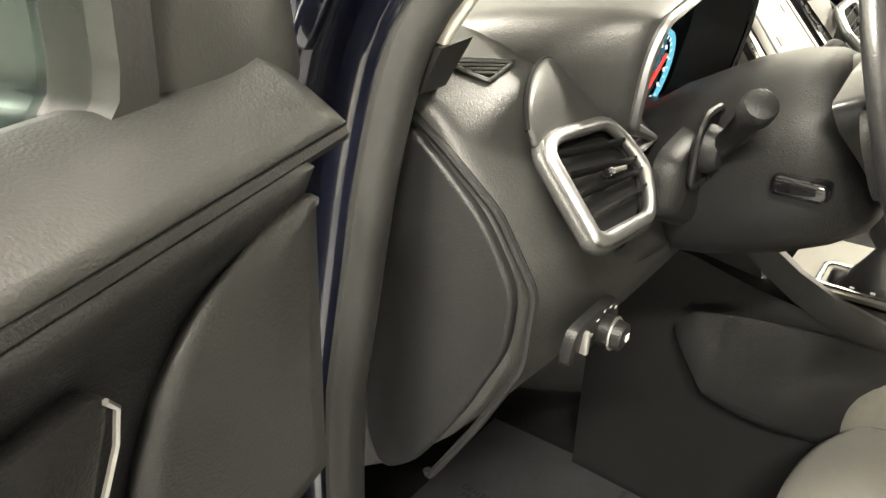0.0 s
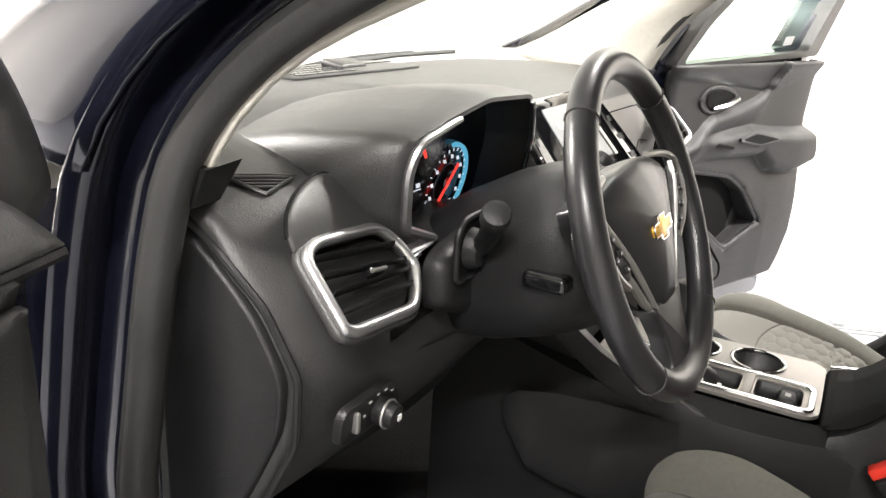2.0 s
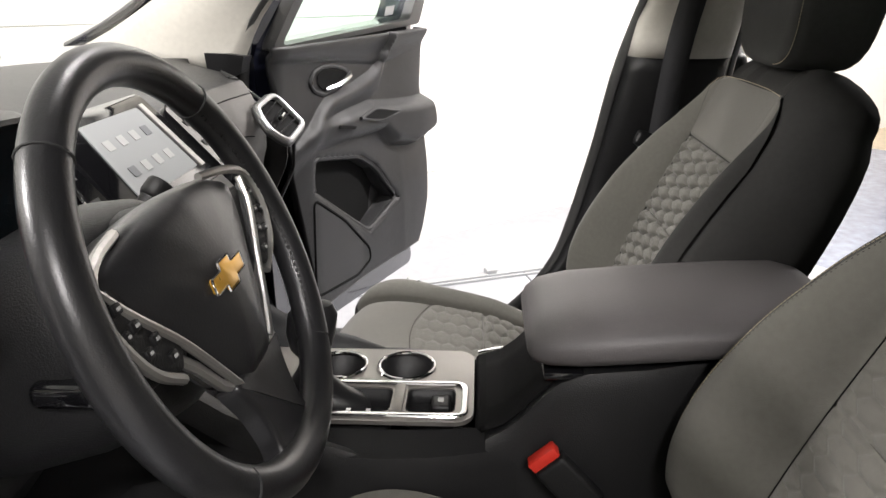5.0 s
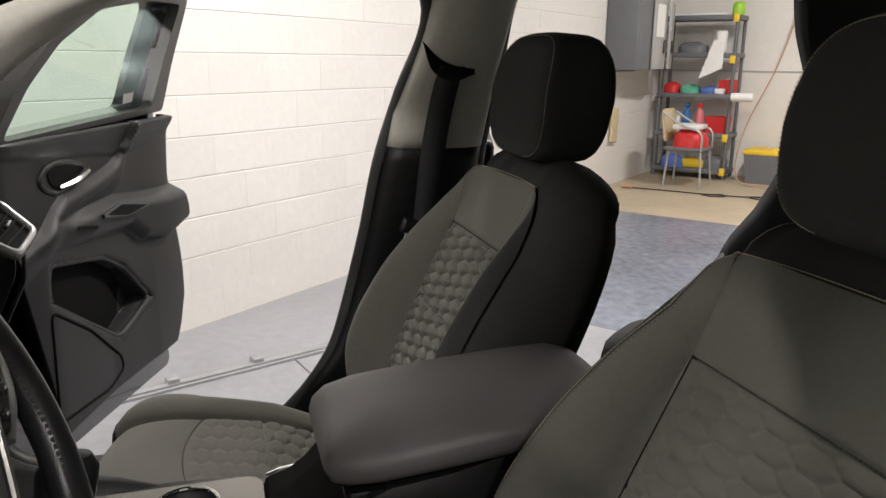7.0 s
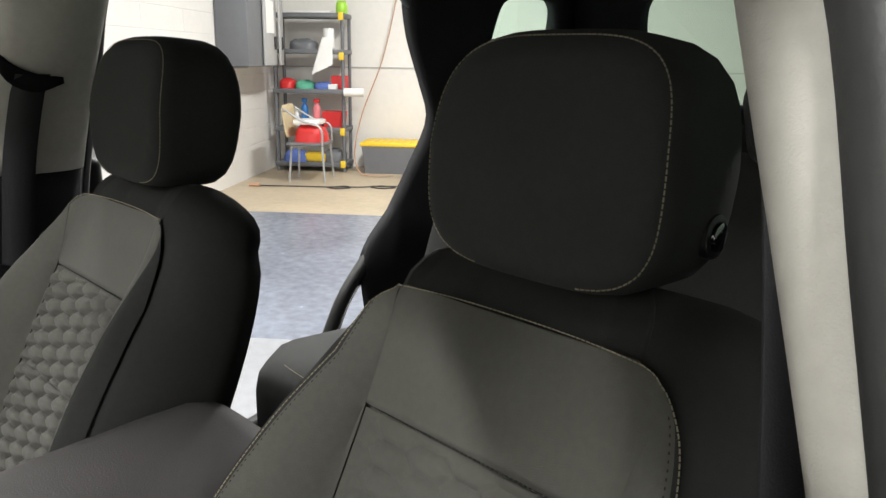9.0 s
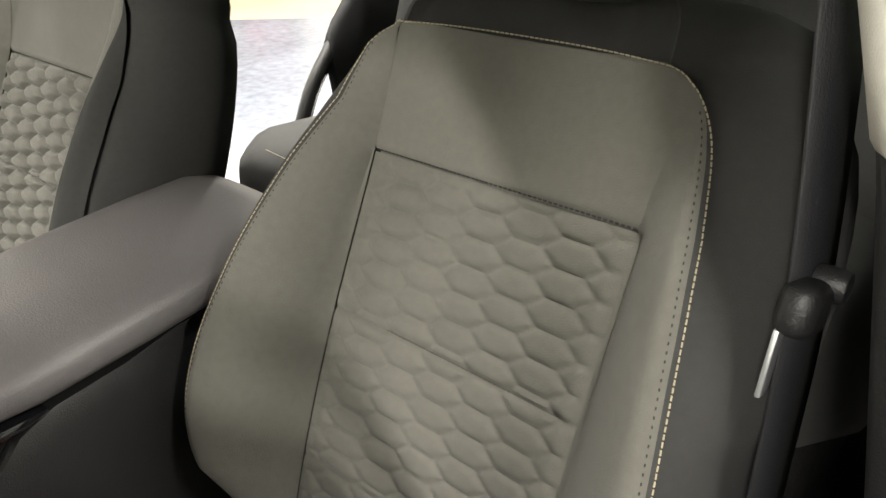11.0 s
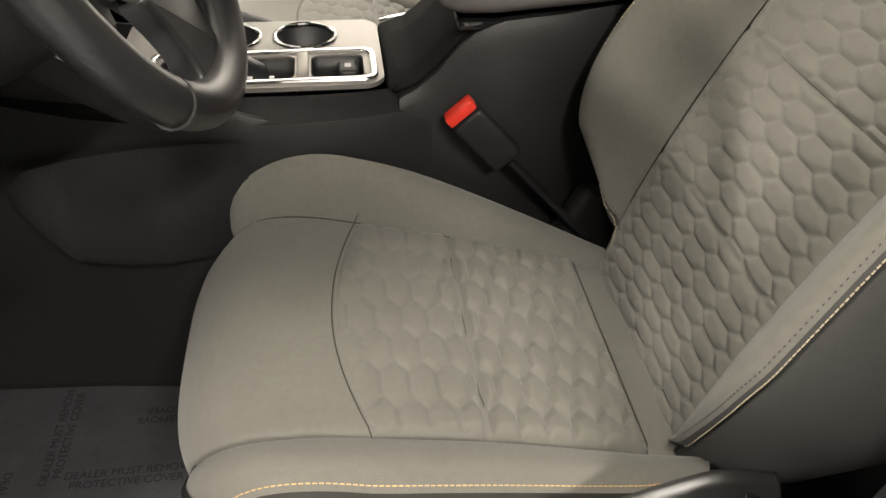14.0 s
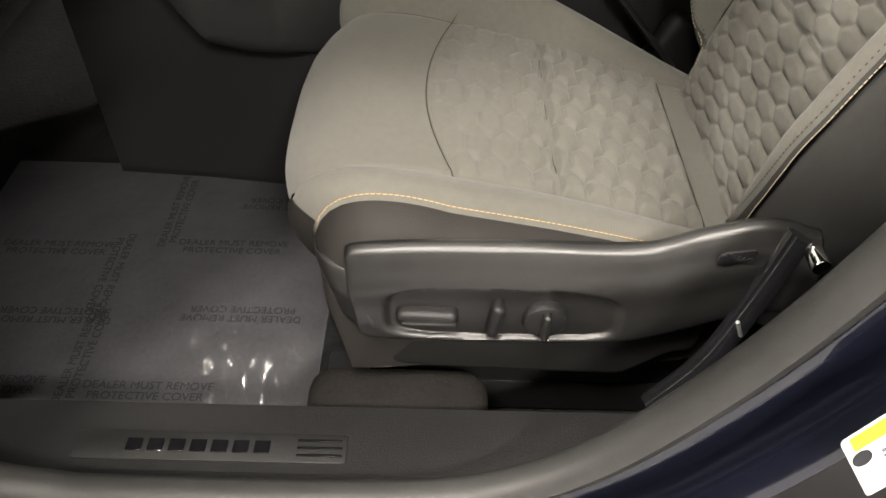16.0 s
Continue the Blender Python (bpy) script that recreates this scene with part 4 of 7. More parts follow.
TOP_BACK = [(0.80, 1.165), (0.72, 1.185), (0.62, 1.192), (0.50, 1.192)]


def dash_section(x):
    """The dashboard's outline, rear edge to foot, at one place across the car."""
    k = abs(x) / 0.70
    edge = 0.030 * k**6
    bow = -0.07 * k**3
    mid = math.exp(-((x / 0.16) ** 2))
    pax = max(0.0, min(1.0, (x - 0.05) / 0.25))
    face = [(0.40, 1.184), (0.33, 1.168), (0.285, 1.148), (0.268, 1.125), (0.245, 1.085), (0.222, 1.04), (0.208, 1.0), (0.203, 0.955), (0.222, 0.905), (0.262, 0.85), (0.32, 0.79), (0.42, 0.72)]
    face_p = [(0.40, 1.184), (0.33, 1.166), (0.290, 1.148), (0.275, 1.12), (0.262, 1.07), (0.255, 1.01), (0.262, 0.96), (0.268, 0.92), (0.285, 0.86), (0.315, 0.80), (0.36, 0.74), (0.44, 0.68)]
    out = [(y + bow, z - edge * 0.5) for y, z in TOP_BACK]
    for i, ((y0, z0), (y1, z1)) in enumerate(zip(face, face_p)):
        y, z = y0 + (y1 - y0) * pax, z0 + (z1 - z0) * pax
        well = min(1.0, max(0.0, (x + 0.575) / 0.035)) * min(1.0, max(0.0, (-0.200 - x) / 0.035))
        if z > 1.0 and well > 0:
            y, z = y + (max(y, 0.37) - y) * well, z - 0.02 * well
        swell = 0.024 * math.exp(-(((abs(x) - (0.615 if x < 0 else 0.58)) / 0.085) ** 4)) * math.exp(-(((z - 1.055) / 0.05) ** 2))
        out.append((y + edge + 0.012 * mid - swell, z - edge * 0.6))
    return out + [(0.80, 0.70), (0.85, 0.9)]


xs = [-0.705, -0.70, -0.69, -0.67, -0.62, -0.59, -0.575, -0.56, -0.54, -0.52, -0.50] + [-0.46 + 0.04 * i for i in range(6)] + [-0.235, -0.22, -0.20] + [-0.16 + 0.04 * i for i in range(19)] + [0.62, 0.67, 0.69, 0.70, 0.705]
rings = []
for i, x in enumerate(xs):
    shrink = 0.97 if i in (0, len(xs) - 1) else 1.0
    rings.append([Vector((x, 0.5 + (y - 0.5) * shrink, 0.95 + (z - 0.95) * shrink)) for y, z in dash_section(x)])
part("dash_skin", loft(rings), SOFT, dash, "dark grey grained dashboard skin", sharp=50)

dash_mesh = [ob for ob in bpy.data.objects if ob.name == "dash_skin"][0]
dash_tree = BVHTree.FromPolygons([v.co + Vector((0, 0.45, 0.70)) for v in dash_mesh.data.vertices], [tuple(p.vertices) for p in dash_mesh.data.polygons])


def dash_top(x, y):
    """The height of the dashboard's skin."""
    hit = dash_tree.ray_cast(Vector((x, y, 1.4)), Vector((0, 0, -1)))[0]
    return hit.z if hit else 1.15


# lighter grey sheet paints the lit dash face before the passenger, with the seams of its crease and of the glove box
# lid
def fascia(u, v):
    x = 0.215 + 0.468 * u
    run = dash_section(x)[6:13]
    k = v * (len(run) - 1)
    i = min(len(run) - 2, int(k))
    y = run[i][0] + (run[i + 1][0] - run[i][0]) * (k - i)
    z = run[i][1] + (run[i + 1][1] - run[i][1]) * (k - i)
    rim = min(1.0, min(u, 1 - u) / 0.03, min(v, 1 - v) / 0.05)
    return Vector((x, y - 0.004 * math.sqrt(max(0.0, rim)) + 0.001, z + 0.001))


def on_face(x, z, up):
    hit = dash_tree.ray_cast(Vector((x, -0.2, z)), Vector((0, 1, 0)))[0]
    return Vector((x, (hit.y if hit else 0.26) - up, z))


part("passenger_fascia", grid(fascia, 44, 30), SOFT_LIT, dash, "lighter grey sheet painting the lit dash face before the passenger", sharp=70)
part("fascia_seam", tube([fascia(k / 30, 0.13 + 0.03 * (k / 30) ** 2) for k in range(30)], 0.0013, 6), SHADE_AND_SEAM, dash)
part("glove_box_seam", tube([on_face(x, z, 0.0036) for x, z in ((0.515, 1.046), (0.495, 1.050), (0.478, 1.052), (0.468, 1.040), (0.455, 1.015), (0.440, 0.985), (0.428, 0.950))], 0.0011, 6), SHADE_AND_SEAM, dash)

# end panels seen with the doors open
for side in (-1, 1):
    lid = rounded([(0.345, 1.125), (0.30, 1.09), (0.262, 1.055), (0.232, 1.005), (0.236, 0.95), (0.275, 0.87), (0.325, 0.79), (0.365, 0.76), (0.385, 0.80), (0.385, 1.12)], 0.02, 4)
    part("end_panel", plate(lid, lambda a, b, d: Vector((side * (0.703 + d), a, b)), 0.010, 0.005, 3), PLASTIC, dash, "black access panel on the dashboard's end")
    rim = rounded([(0.365, 1.145), (0.31, 1.108), (0.255, 1.065), (0.218, 1.008), (0.222, 0.94), (0.262, 0.86), (0.312, 0.775)], 0.01, 3)
    part("end_rim", tube([(side * (0.706), a, b) for a, b in rim], 0.004, 8), PLASTIC, dash)
    part("corner_cover", loft([[(side * 0.675, 0.305, 1.184), (side * 0.722, 0.300, 1.182), (side * 0.724, 0.316, 1.148), (side * 0.69, 0.318, 1.148)], [(side * 0.665, 0.335, 1.190), (side * 0.728, 0.334, 1.186), (side * 0.728, 0.334, 1.140), (side * 0.68, 0.335, 1.140)], [(side * 0.665, 0.385, 1.192), (side * 0.735, 0.385, 1.186), (side * 0.735, 0.385, 1.132), (side * 0.68, 0.385, 1.132)]]), PLASTIC, dash, "small black corner cover at the windscreen pillar")

    # small three-cornered demister vent
    va, vb, vc = Vector((0.657, 0.350)), Vector((0.595, 0.314)), Vector((0.640, 0.310))

    def on_dash(p, up):
        return Vector((side * p.x, p.y, dash_top(side * p.x, p.y) + up))

    def vent_plane(a, b, d):
        """a from the rear edge to the near corner, b along the slats."""
        return on_dash(va.lerp(vb, b).lerp(vc, a), d)

    # black sheet laid on the skin paints the shade between the slats
    part("demister_vent", grid(lambda u, v: vent_plane(u * 0.97, v, 0.0025), 10, 10), SHADE_AND_SEAM, dash, "small three-cornered vent, its shade painted as a black sheet")
    part("vent_rim", tube([vent_plane(0, k / 8, 0.003) for k in range(9)] + [vent_plane(k / 8, 1, 0.003) for k in range(1, 8)] + [vent_plane(0.97, 0.5, 0.003)] + [vent_plane(1 - k / 8, 0, 0.003) for k in range(1, 8)], 0.0022, 6, closed=True), SOFT, dash)
    for a in (0.17, 0.34, 0.51, 0.68):
        part("vent_slat", tube([vent_plane(a, 0.02 + 0.16 * k, 0.0042) for k in range(7)], 0.0016, 6), SOFT, dash)

    # side air vent in its chrome frame
    tl, tr, br, bl = Vector((0.685, 0.244, 1.111)), Vector((0.543, 0.246, 1.098)), Vector((0.562, 0.192, 1.033)), Vector((0.687, 0.190, 1.051))
    mid_r = Vector((0.528, 0.214, 1.060))

    def vent_at(a, b, d):
        """a runs across from the outer end, b from the bottom up, d out of the face."""
        left, right = bl.lerp(tl, b), br.lerp(tr, b)
        right = right.lerp(mid_r, 0.5 * math.sin(math.pi * min(1, max(0, b))))
        p = left.lerp(right, a) + Vector((0, -0.75, 0.66)) * d + (Vector((-0.034, 0.002, -0.008)) if side > 0 else Vector((0, 0, 0)))
        return Vector((side * p.x, p.y, p.z))

    ring = rounded([(-0.01, 0.02), (0.02, 1.02), (0.97, 1.02), (1.02, 0.45), (0.97, -0.02), (0.09, -0.04)], 0.26, 9)
    part("vent_frame", tube([vent_at(a, b, 0.010) for a, b in ring], 0.0060, 12, closed=True, flat=1.0), VENT_SILVER, dash, "chrome vent frame")
    part("vent_surround", tube([vent_at(0.5 + (a - 0.5) * 1.05, 0.5 + (b - 0.5) * 1.09, 0.004) for a, b in ring], 0.0060, 10, closed=True), SOFT, dash)
    inner = [(0.5 + (a - 0.5) * 0.93, 0.5 + (b - 0.5) * 0.90) for a, b in ring]
    # black plate behind the vanes paints the vent's inner shade
    vent = part("vent_back", plate(inner, lambda a, b, d: vent_at(a, b, d - 0.004), 0.006), SHADE_AND_SEAM, dash, "black plate painted as the shade inside the vent")
    for i in range(4):
        b = 0.17 + 0.22 * i
        w = 0.43
        pts = [vent_at(0.5 - w, b, 0.006), vent_at(0.5 + w, b, 0.006), vent_at(0.5 + w, b + 0.02, 0.013), vent_at(0.5 - w, b + 0.02, 0.013)]
        bm = bmesh.new()
        lo = [bm.verts.new(p) for p in pts]
        hi = [bm.verts.new(p + Vector((0, 0, 0.003))) for p in pts]
        bm.faces.new(lo[::-1]), bm.faces.new(hi)
        for q in range(4):
            bm.faces.new((lo[q], lo[(q + 1) % 4], hi[(q + 1) % 4], hi[q]))
        part("vane", bm, PLASTIC, vent)
    part("vent_tab", plate(rounded([(0.42, 0.47), (0.44, 0.60), (0.60, 0.58), (0.58, 0.45)], 0.03, 3), lambda a, b, d: vent_at(a, b, d + 0.012), 0.008, 0.003), GLOSS, vent)
    part("tab_bar", tube([vent_at(0.43, 0.52, 0.021), vent_at(0.59, 0.52, 0.021)], 0.002, 6), SILVER, vent)

    # padded piece over the vent
    crown = curve3([(0.686, 0.248, 1.124), (0.674, 0.258, 1.141), (0.640, 0.274, 1.153), (0.590, 0.290, 1.156), (0.556, 0.294, 1.146), (0.540, 0.286, 1.130)], 24)

    def pad(u, v):
        p = Vector((0.686 - 0.140 * u, 0.242 + 0.004 * u, 1.113 - 0.012 * u)).lerp(crown[round(u * 24)], v)
        lift = 0.0055 * (max(0.0, math.sin(math.pi * u)) * max(0.0, math.sin(math.pi * min(1.0, 0.06 + 0.94 * v)))) ** 0.5
        p += Vector((0, -0.75, 0.66)) * (lift + 0.002)
        return Vector((side * p.x, p.y, p.z))

    if side < 0:
        thicken(part("vent_pad", grid(pad, 24, 14), SOFT, dash, "padded cover above the air vent"), 0.004, 0)
        part("pad_seam", tube([pad(k / 24, 1.0) for k in range(25)], 0.0025, 6), SHADE_AND_SEAM, dash)

# loudspeaker and demister grilles on the dash top
grille = part("speaker_grille", box((0.36, 0.115, 0.006), Matrix.Translation((-0.08, 0.652, 1.1935)), 0.003), SOFT, dash)
for i in range(16):
    for j in range(5):
        part("grille_slot", box((0.005, 0.013, 0.0015), Matrix.Translation((-0.235 + 0.0095 * i, 0.612 + 0.019 * j, 1.1972)) @ pose(0, 0, 0, 0, 0, -20)), GLOSS, grille)
for i in range(14):
    part("grille_slot", box((0.005, 0.012, 0.0015), Matrix.Translation((0.0 + 0.0085 * i, 0.672, 1.1972)) @ pose(0, 0, 0, 0, 0, -20)), GLOSS, grille)
part("sun_sensor", box((0.075, 0.05, 0.014), Matrix.Translation((-0.045, 0.665, 1.199)) @ pose(0, 0, 0, 8), 0.006, 3), SOFT, dash)

# instrument hood
FACE = [(-0.503, 1.055), (-0.530, 1.11), (-0.545, 1.163), (-0.534, 1.190), (-0.475, 1.204), (-0.39, 1.218), (-0.268, 1.212), (-0.236, 1.156), (-0.230, 1.074), (-0.245, 1.060), (-0.37, 1.082), (-0.45, 1.074)]
FACE = rounded(FACE, 0.016, 4)
FC = Vector((-0.375, 1.135))


def hood_ring(grow, y, dz=0.0, flat=1.0):
    return [Vector((FC.x + (a - FC.x) * (1 + grow), y + 0.02 * (FC.y - b) / 0.1, FC.y + (b - FC.y) * (1 + grow * 1.2) * flat + dz)) for a, b in FACE]


hood_rings = [hood_ring(-0.06, 0.30), hood_ring(-0.02, 0.24), hood_ring(0.0, 0.224), hood_ring(0.05, 0.224), hood_ring(0.10, 0.235, -0.001), hood_ring(0.17, 0.275, -0.006), hood_ring(0.22, 0.36, -0.018), hood_ring(0.20, 0.45, -0.035), hood_ring(0.1, 0.56, -0.06)]
part("instrument_hood", loft(hood_rings, caps=False), SOFT, dash, "dark hood over the instruments", sharp=60)
edge = hood_ring(0.0, 0.221)
left = [p for p in edge if p.x < -0.455]
left.sort(key=lambda p: p.z)
part("instrument_bezel", tube(left, lambda t: 0.0068 - 0.0035 * t * t, 8), VENT_SILVER, dash, "bright edge round the instruments")
right = [p for p in edge if p.x > -0.275]
right.sort(key=lambda p: p.z)
part("instrument_bezel", tube(right, 0.0036, 8), CHROME, dash, "bright edge round the instruments")
cluster = part("instrument_face", loft([hood_ring(-0.05, 0.285), hood_ring(-0.05, 0.295)]), SCREEN_DARK, dash, "dark instrument display")


def dial_at(a, b, d=0.0):
    """A place on the instrument face: metres right and up of its middle."""
    return Vector((-0.36 + a, 0.2845 - 0.2 * b - d, 1.12 + b))


def arc(cx, cy, r, f0, f1, rr, mat, name, parent, n=24):
    pts = [dial_at(cx + r * math.cos(radians(f0 + (f1 - f0) * i / n)), cy + r * math.sin(radians(f0 + (f1 - f0) * i / n)), 0.002) for i in range(n + 1)]
    return part(name, tube(pts, rr, 6), mat, parent)


cx, cy, r = 0.020, -0.018, 0.051
arc(cx, cy, r, -62, 92, 0.0032, DIAL_BLUE, "dial_ring", cluster)
for i in range(21):
    f = radians(-50 + 280 * i / 20)
    c, s = math.cos(f), math.sin(f)
    part("dial_tick", tube([dial_at(cx + (r - 0.004) * c, cy + (r - 0.004) * s, 0.003), dial_at(cx + (r - 0.008) * c, cy + (r - 0.008) * s, 0.003)], 0.0007, 4), DIAL_WHITE, cluster)
    if i % 2 == 0:
        part("dial_mark", box((0.006, 0.0006, 0.0045), Matrix.Translation(dial_at(cx + (r - 0.015) * c, cy + (r - 0.015) * s, 0.003)) @ pose(0, 0, 0, -11)), DIAL_WHITE, cluster)
arc(cx, cy, r * 0.52, 0, 360, 0.0008, GREY_BOX, "dial_ring", cluster)
f = radians(235)
part("dial_needle", tube([dial_at(cx - 0.030 * math.cos(f), cy - 0.030 * math.sin(f), 0.006), dial_at(cx + (r - 0.012) * math.cos(f), cy + (r - 0.012) * math.sin(f), 0.006)], 0.0017, 5), DIAL_RED, cluster, "red pointer")
part("dial_hub", rod(dial_at(cx, cy, 0.001), dial_at(cx, cy, 0.005), 0.008, 16), GLOSS, cluster)
for bx, f in ((-0.062, 130), (-0.103, 135)):
    fr = radians(f)
    part("small_needle", tube([dial_at(bx + 0.012, 0.028, 0.004), dial_at(bx + 0.012 + 0.032 * math.cos(fr), 0.028 + 0.032 * math.sin(fr), 0.004)], 0.0019, 5), DIAL_RED, cluster)
    for q in range(4):
        part("dial_tick", box((0.004, 0.001, 0.0035), Matrix.Translation(dial_at(bx - 0.014 + 0.002 * q, 0.040 - 0.012 * q, 0.003))), DIAL_WHITE, cluster)
info = part("trip_display", box((0.062, 0.002, 0.062), Matrix.Translation(dial_at(-0.068, -0.032, 0.002)) @ pose(0, 0, 0, -11)), SCREEN_DARK, cluster)
for w, h, a, b in ((0.044, 0.0012, 0.0, -0.010), (0.022, 0.005, -0.008, -0.005), (0.008, 0.005, 0.014, -0.004), (0.010, 0.006, -0.004, -0.020), (0.008, 0.008, -0.002, -0.031), (0.009, 0.006, 0.0, -0.041), (0.046, 0.0012, 0.0, -0.049), (0.020, 0.006, -0.004, -0.055), (0.008, 0.005, 0.016, -0.054)):
    part("display_bar", box((w, 0.001, h), Matrix.Translation(dial_at(-0.068 + a, b - 0.002, 0.0042)) @ pose(0, 0, 0, -11)), DIAL_WHITE, info)

# touch screen and middle of the dashboard
def stack(a, b, d):
    return Vector((a, 0.196 + 0.066 * (b - 1.090) / 0.075 - 0.75 * d, b + 0.66 * d))


screen = part("screen_surround", plate(rounded([(-0.155, 1.070), (-0.135, 1.186), (0.105, 1.186), (0.125, 1.070)], 0.012, 4), lambda a, b, d: stack(a, b, d - 0.012), 0.014, 0.004, 2), GLOSS, dash, "gloss black screen surround")
part("touch_screen", plate(rounded([(-0.105, 1.090), (-0.092, 1.170), (0.062, 1.170), (0.072, 1.090)], 0.004, 2), lambda a, b, d: stack(a, b, d + 0.0025), 0.0015), SCREEN, screen, "pale lit touch screen")
for i in range(4):
    for j in range(2):
        part("screen_icon", box((0.016, 0.001, 0.014), Matrix.Translation(stack(-0.070 + 0.034 * i, 1.115 + 0.030 * j, 0.0045)) @ pose(0, 0, 0, -41)), (GREY_BOX, GREY_LIGHT, GREY_LIGHT, GREY_LIGHT)[(i + j) % 4], screen)
part("screen_strip", plate([(0.082, 1.088), (0.072, 1.172), (0.084, 1.172), (0.095, 1.088)], lambda a, b, d: stack(a, b, d + 0.002), 0.002), SILVER, screen)
for s in (-1, 1):
    vb = part("middle_vent", plate(rounded([(s * 0.20 - 0.015, 1.030), (s * 0.165 - 0.015, 1.165), (s * 0.140 - 0.015, 1.160), (s * 0.150 - 0.015, 1.030)], 0.008, 3), lambda a, b, d: stack(a, b, d - 0.006), 0.010), GLOSS, dash, "tall black middle vent")
    part("vent_edge", tube([stack(s * 0.20 - 0.015, 1.030, 0.006), stack(s * 0.185 - 0.015, 1.10, 0.006), stack(s * 0.165 - 0.015, 1.165, 0.006)], 0.003, 6), CHROME, vb)
    for q in range(4):
        part("vane", box((0.028, 0.002, 0.012), Matrix.Translation(stack(s * 0.170 - 0.015, 1.05 + 0.028 * q, 0.004)) @ pose(0, 0, 0, -30)), PLASTIC, vb)
clim = part("climate_panel", plate(rounded([(-0.12, 0.955), (-0.135, 1.055), (0.115, 1.055), (0.10, 0.955)], 0.012, 3), lambda a, b, d: Vector((a, 0.195 - d, b)), 0.012, 0.004), GLOSS, dash, "gloss black climate controls")
for q in range(6):
    part("button", box((0.026, 0.006, 0.012), Matrix.Translation((-0.085 + 0.033 * q, 0.181, 1.02)), 0.002), PLASTIC, clim)
for s in (-0.07, 0.06):
    part("climate_knob", rod((s, 0.185, 0.985), (s, 0.165, 0.985), 0.016, 18, bevel=0.002), SILVER, clim)
part("stack_base", loft([[(-0.13, 0.20, 0.96), (0.11, 0.20, 0.96), (0.11, 0.45, 0.96), (-0.13, 0.45, 0.96)], [(-0.115, 0.16, 0.80), (0.10, 0.16, 0.80), (0.10, 0.45, 0.80), (-0.115, 0.45, 0.80)]]), PLASTIC, dash)

# light switch panel below the driver's vent
sw = part("switch_panel", plate(rounded([(-0.672, 0.925), (-0.672, 0.965), (-0.585, 0.965), (-0.565, 0.925)], 0.015, 4), lambda a, b, d: Vector((a, 0.207 - d + 0.10 * (0.945 - b), b)), 0.010, 0.004), PLASTIC, dash)
part("light_knob", rod((-0.610, 0.200, 0.940), (-0.610, 0.176, 0.938), 0.015, 20, r2=0.0125, bevel=0.002), PLASTIC, sw, "round headlamp knob")
part("knob_ring", tube([(-0.610 + 0.0145 * math.cos(f / 12 * math.pi), 0.186, 0.939 + 0.0145 * math.sin(f / 12 * math.pi)) for f in range(24)], 0.0014, 6, closed=True), SILVER, sw)
part("knob_mark", box((0.006, 0.001, 0.006), Matrix.Translation((-0.608, 0.1748, 0.938))), WHITE_PL, sw)
part("dimmer_wheel", box((0.006, 0.010, 0.022), Matrix.Translation((-0.652, 0.196, 0.947)), 0.002), SILVER, sw)
for q, (a, b) in enumerate(((-0.628, 0.957), (-0.615, 0.960), (-0.602, 0.959), (-0.590, 0.953), (-0.638, 0.947))):
    part("switch_mark", box((0.004, 0.001, 0.0018), Matrix.Translation((a, 0.1955, b))), GREY_LIGHT, sw)
part("knee_panel", grid(lambda u, v: Vector((-0.56 + 0.40 * u, 0.215 + 0.10 * v - 0.02 * math.sin(math.pi * u), 0.965 - 0.17 * v)), 10, 8), PLASTIC, dash)

# ---- steering wheel ----
WC = Vector((-0.370, 0.018, 1.110))
WUP = Vector((0, 0.385, 0.923)).normalized()
WX = Vector((1, 0, 0))
WN = WX.cross(WUP).normalized()   # towards the driver
wheel = thing("steering_wheel", tuple(WC), "black leather steering wheel with silver spoke trims and a gold emblem", "steering wheel")


def wh(a, b, d=0.0):
    return WC + WX * a + WUP * b + WN * d


def rim_r(i):
    f = 2 * math.pi * i
    return 0.0150 + 0.0028 * (math.cos(2 * f) ** 2) * (1 if 0.02 < i < 0.48 or 0.52 < i < 0.98 else 1)


n = 120
pts = [wh(0.1735 * math.cos(2 * math.pi * i / n), 0.1735 * math.sin(2 * math.pi * i / n) * (0.985 if math.sin(2 * math.pi * i / n) < 0 else 1), 0.0) for i in range(n)]
rim = part("rim", tube(pts, 0.0168, 16, closed=True, flat=0.92), LEATHER, wheel, "black leather-wrapped rim")
for deg in (47, 133, 227, 313):
    f = radians(deg)
    c = wh(0.1735 * math.cos(f), 0.1735 * math.sin(f))
    out, tan = (c - WC).normalized(), (WX * -math.sin(f) + WUP * math.cos(f))
    ring = [c + out * (0.0170 * math.cos(q / 8 * math.pi)) + WN * (0.0158 * math.sin(q / 8 * math.pi)) for q in range(16)]
    part("leather_seam", tube(ring, 0.0011, 6, closed=True), THREAD_DARK, rim)
inside = [wh(0.1585 * math.cos(radians(q)), 0.1585 * math.sin(radians(q)), 0.006) for q in range(-46, 47, 2)]
part("rim_lacing", stitches(inside, 0.0062, 0.0035, 0.0014), THREAD_DARK, rim, "laced leather seam inside the rim")
inside = [wh(0.1585 * math.cos(radians(q)), 0.1585 * math.sin(radians(q)), 0.006) for q in range(134, 227, 2)]
part("rim_lacing", stitches(inside, 0.0062, 0.0035, 0.0014), THREAD_DARK, rim)

# airbag cover: a shield, wide above and narrow below
cover = rounded([(-0.136, 0.050), (-0.07, 0.067), (0, 0.072), (0.07, 0.067), (0.136, 0.050), (0.124, 0.026), (0.086, -0.016), (0.048, -0.066), (0.026, -0.090), (-0.026, -0.090), (-0.048, -0.066), (-0.086, -0.016), (-0.124, 0.026)], 0.010, 4)
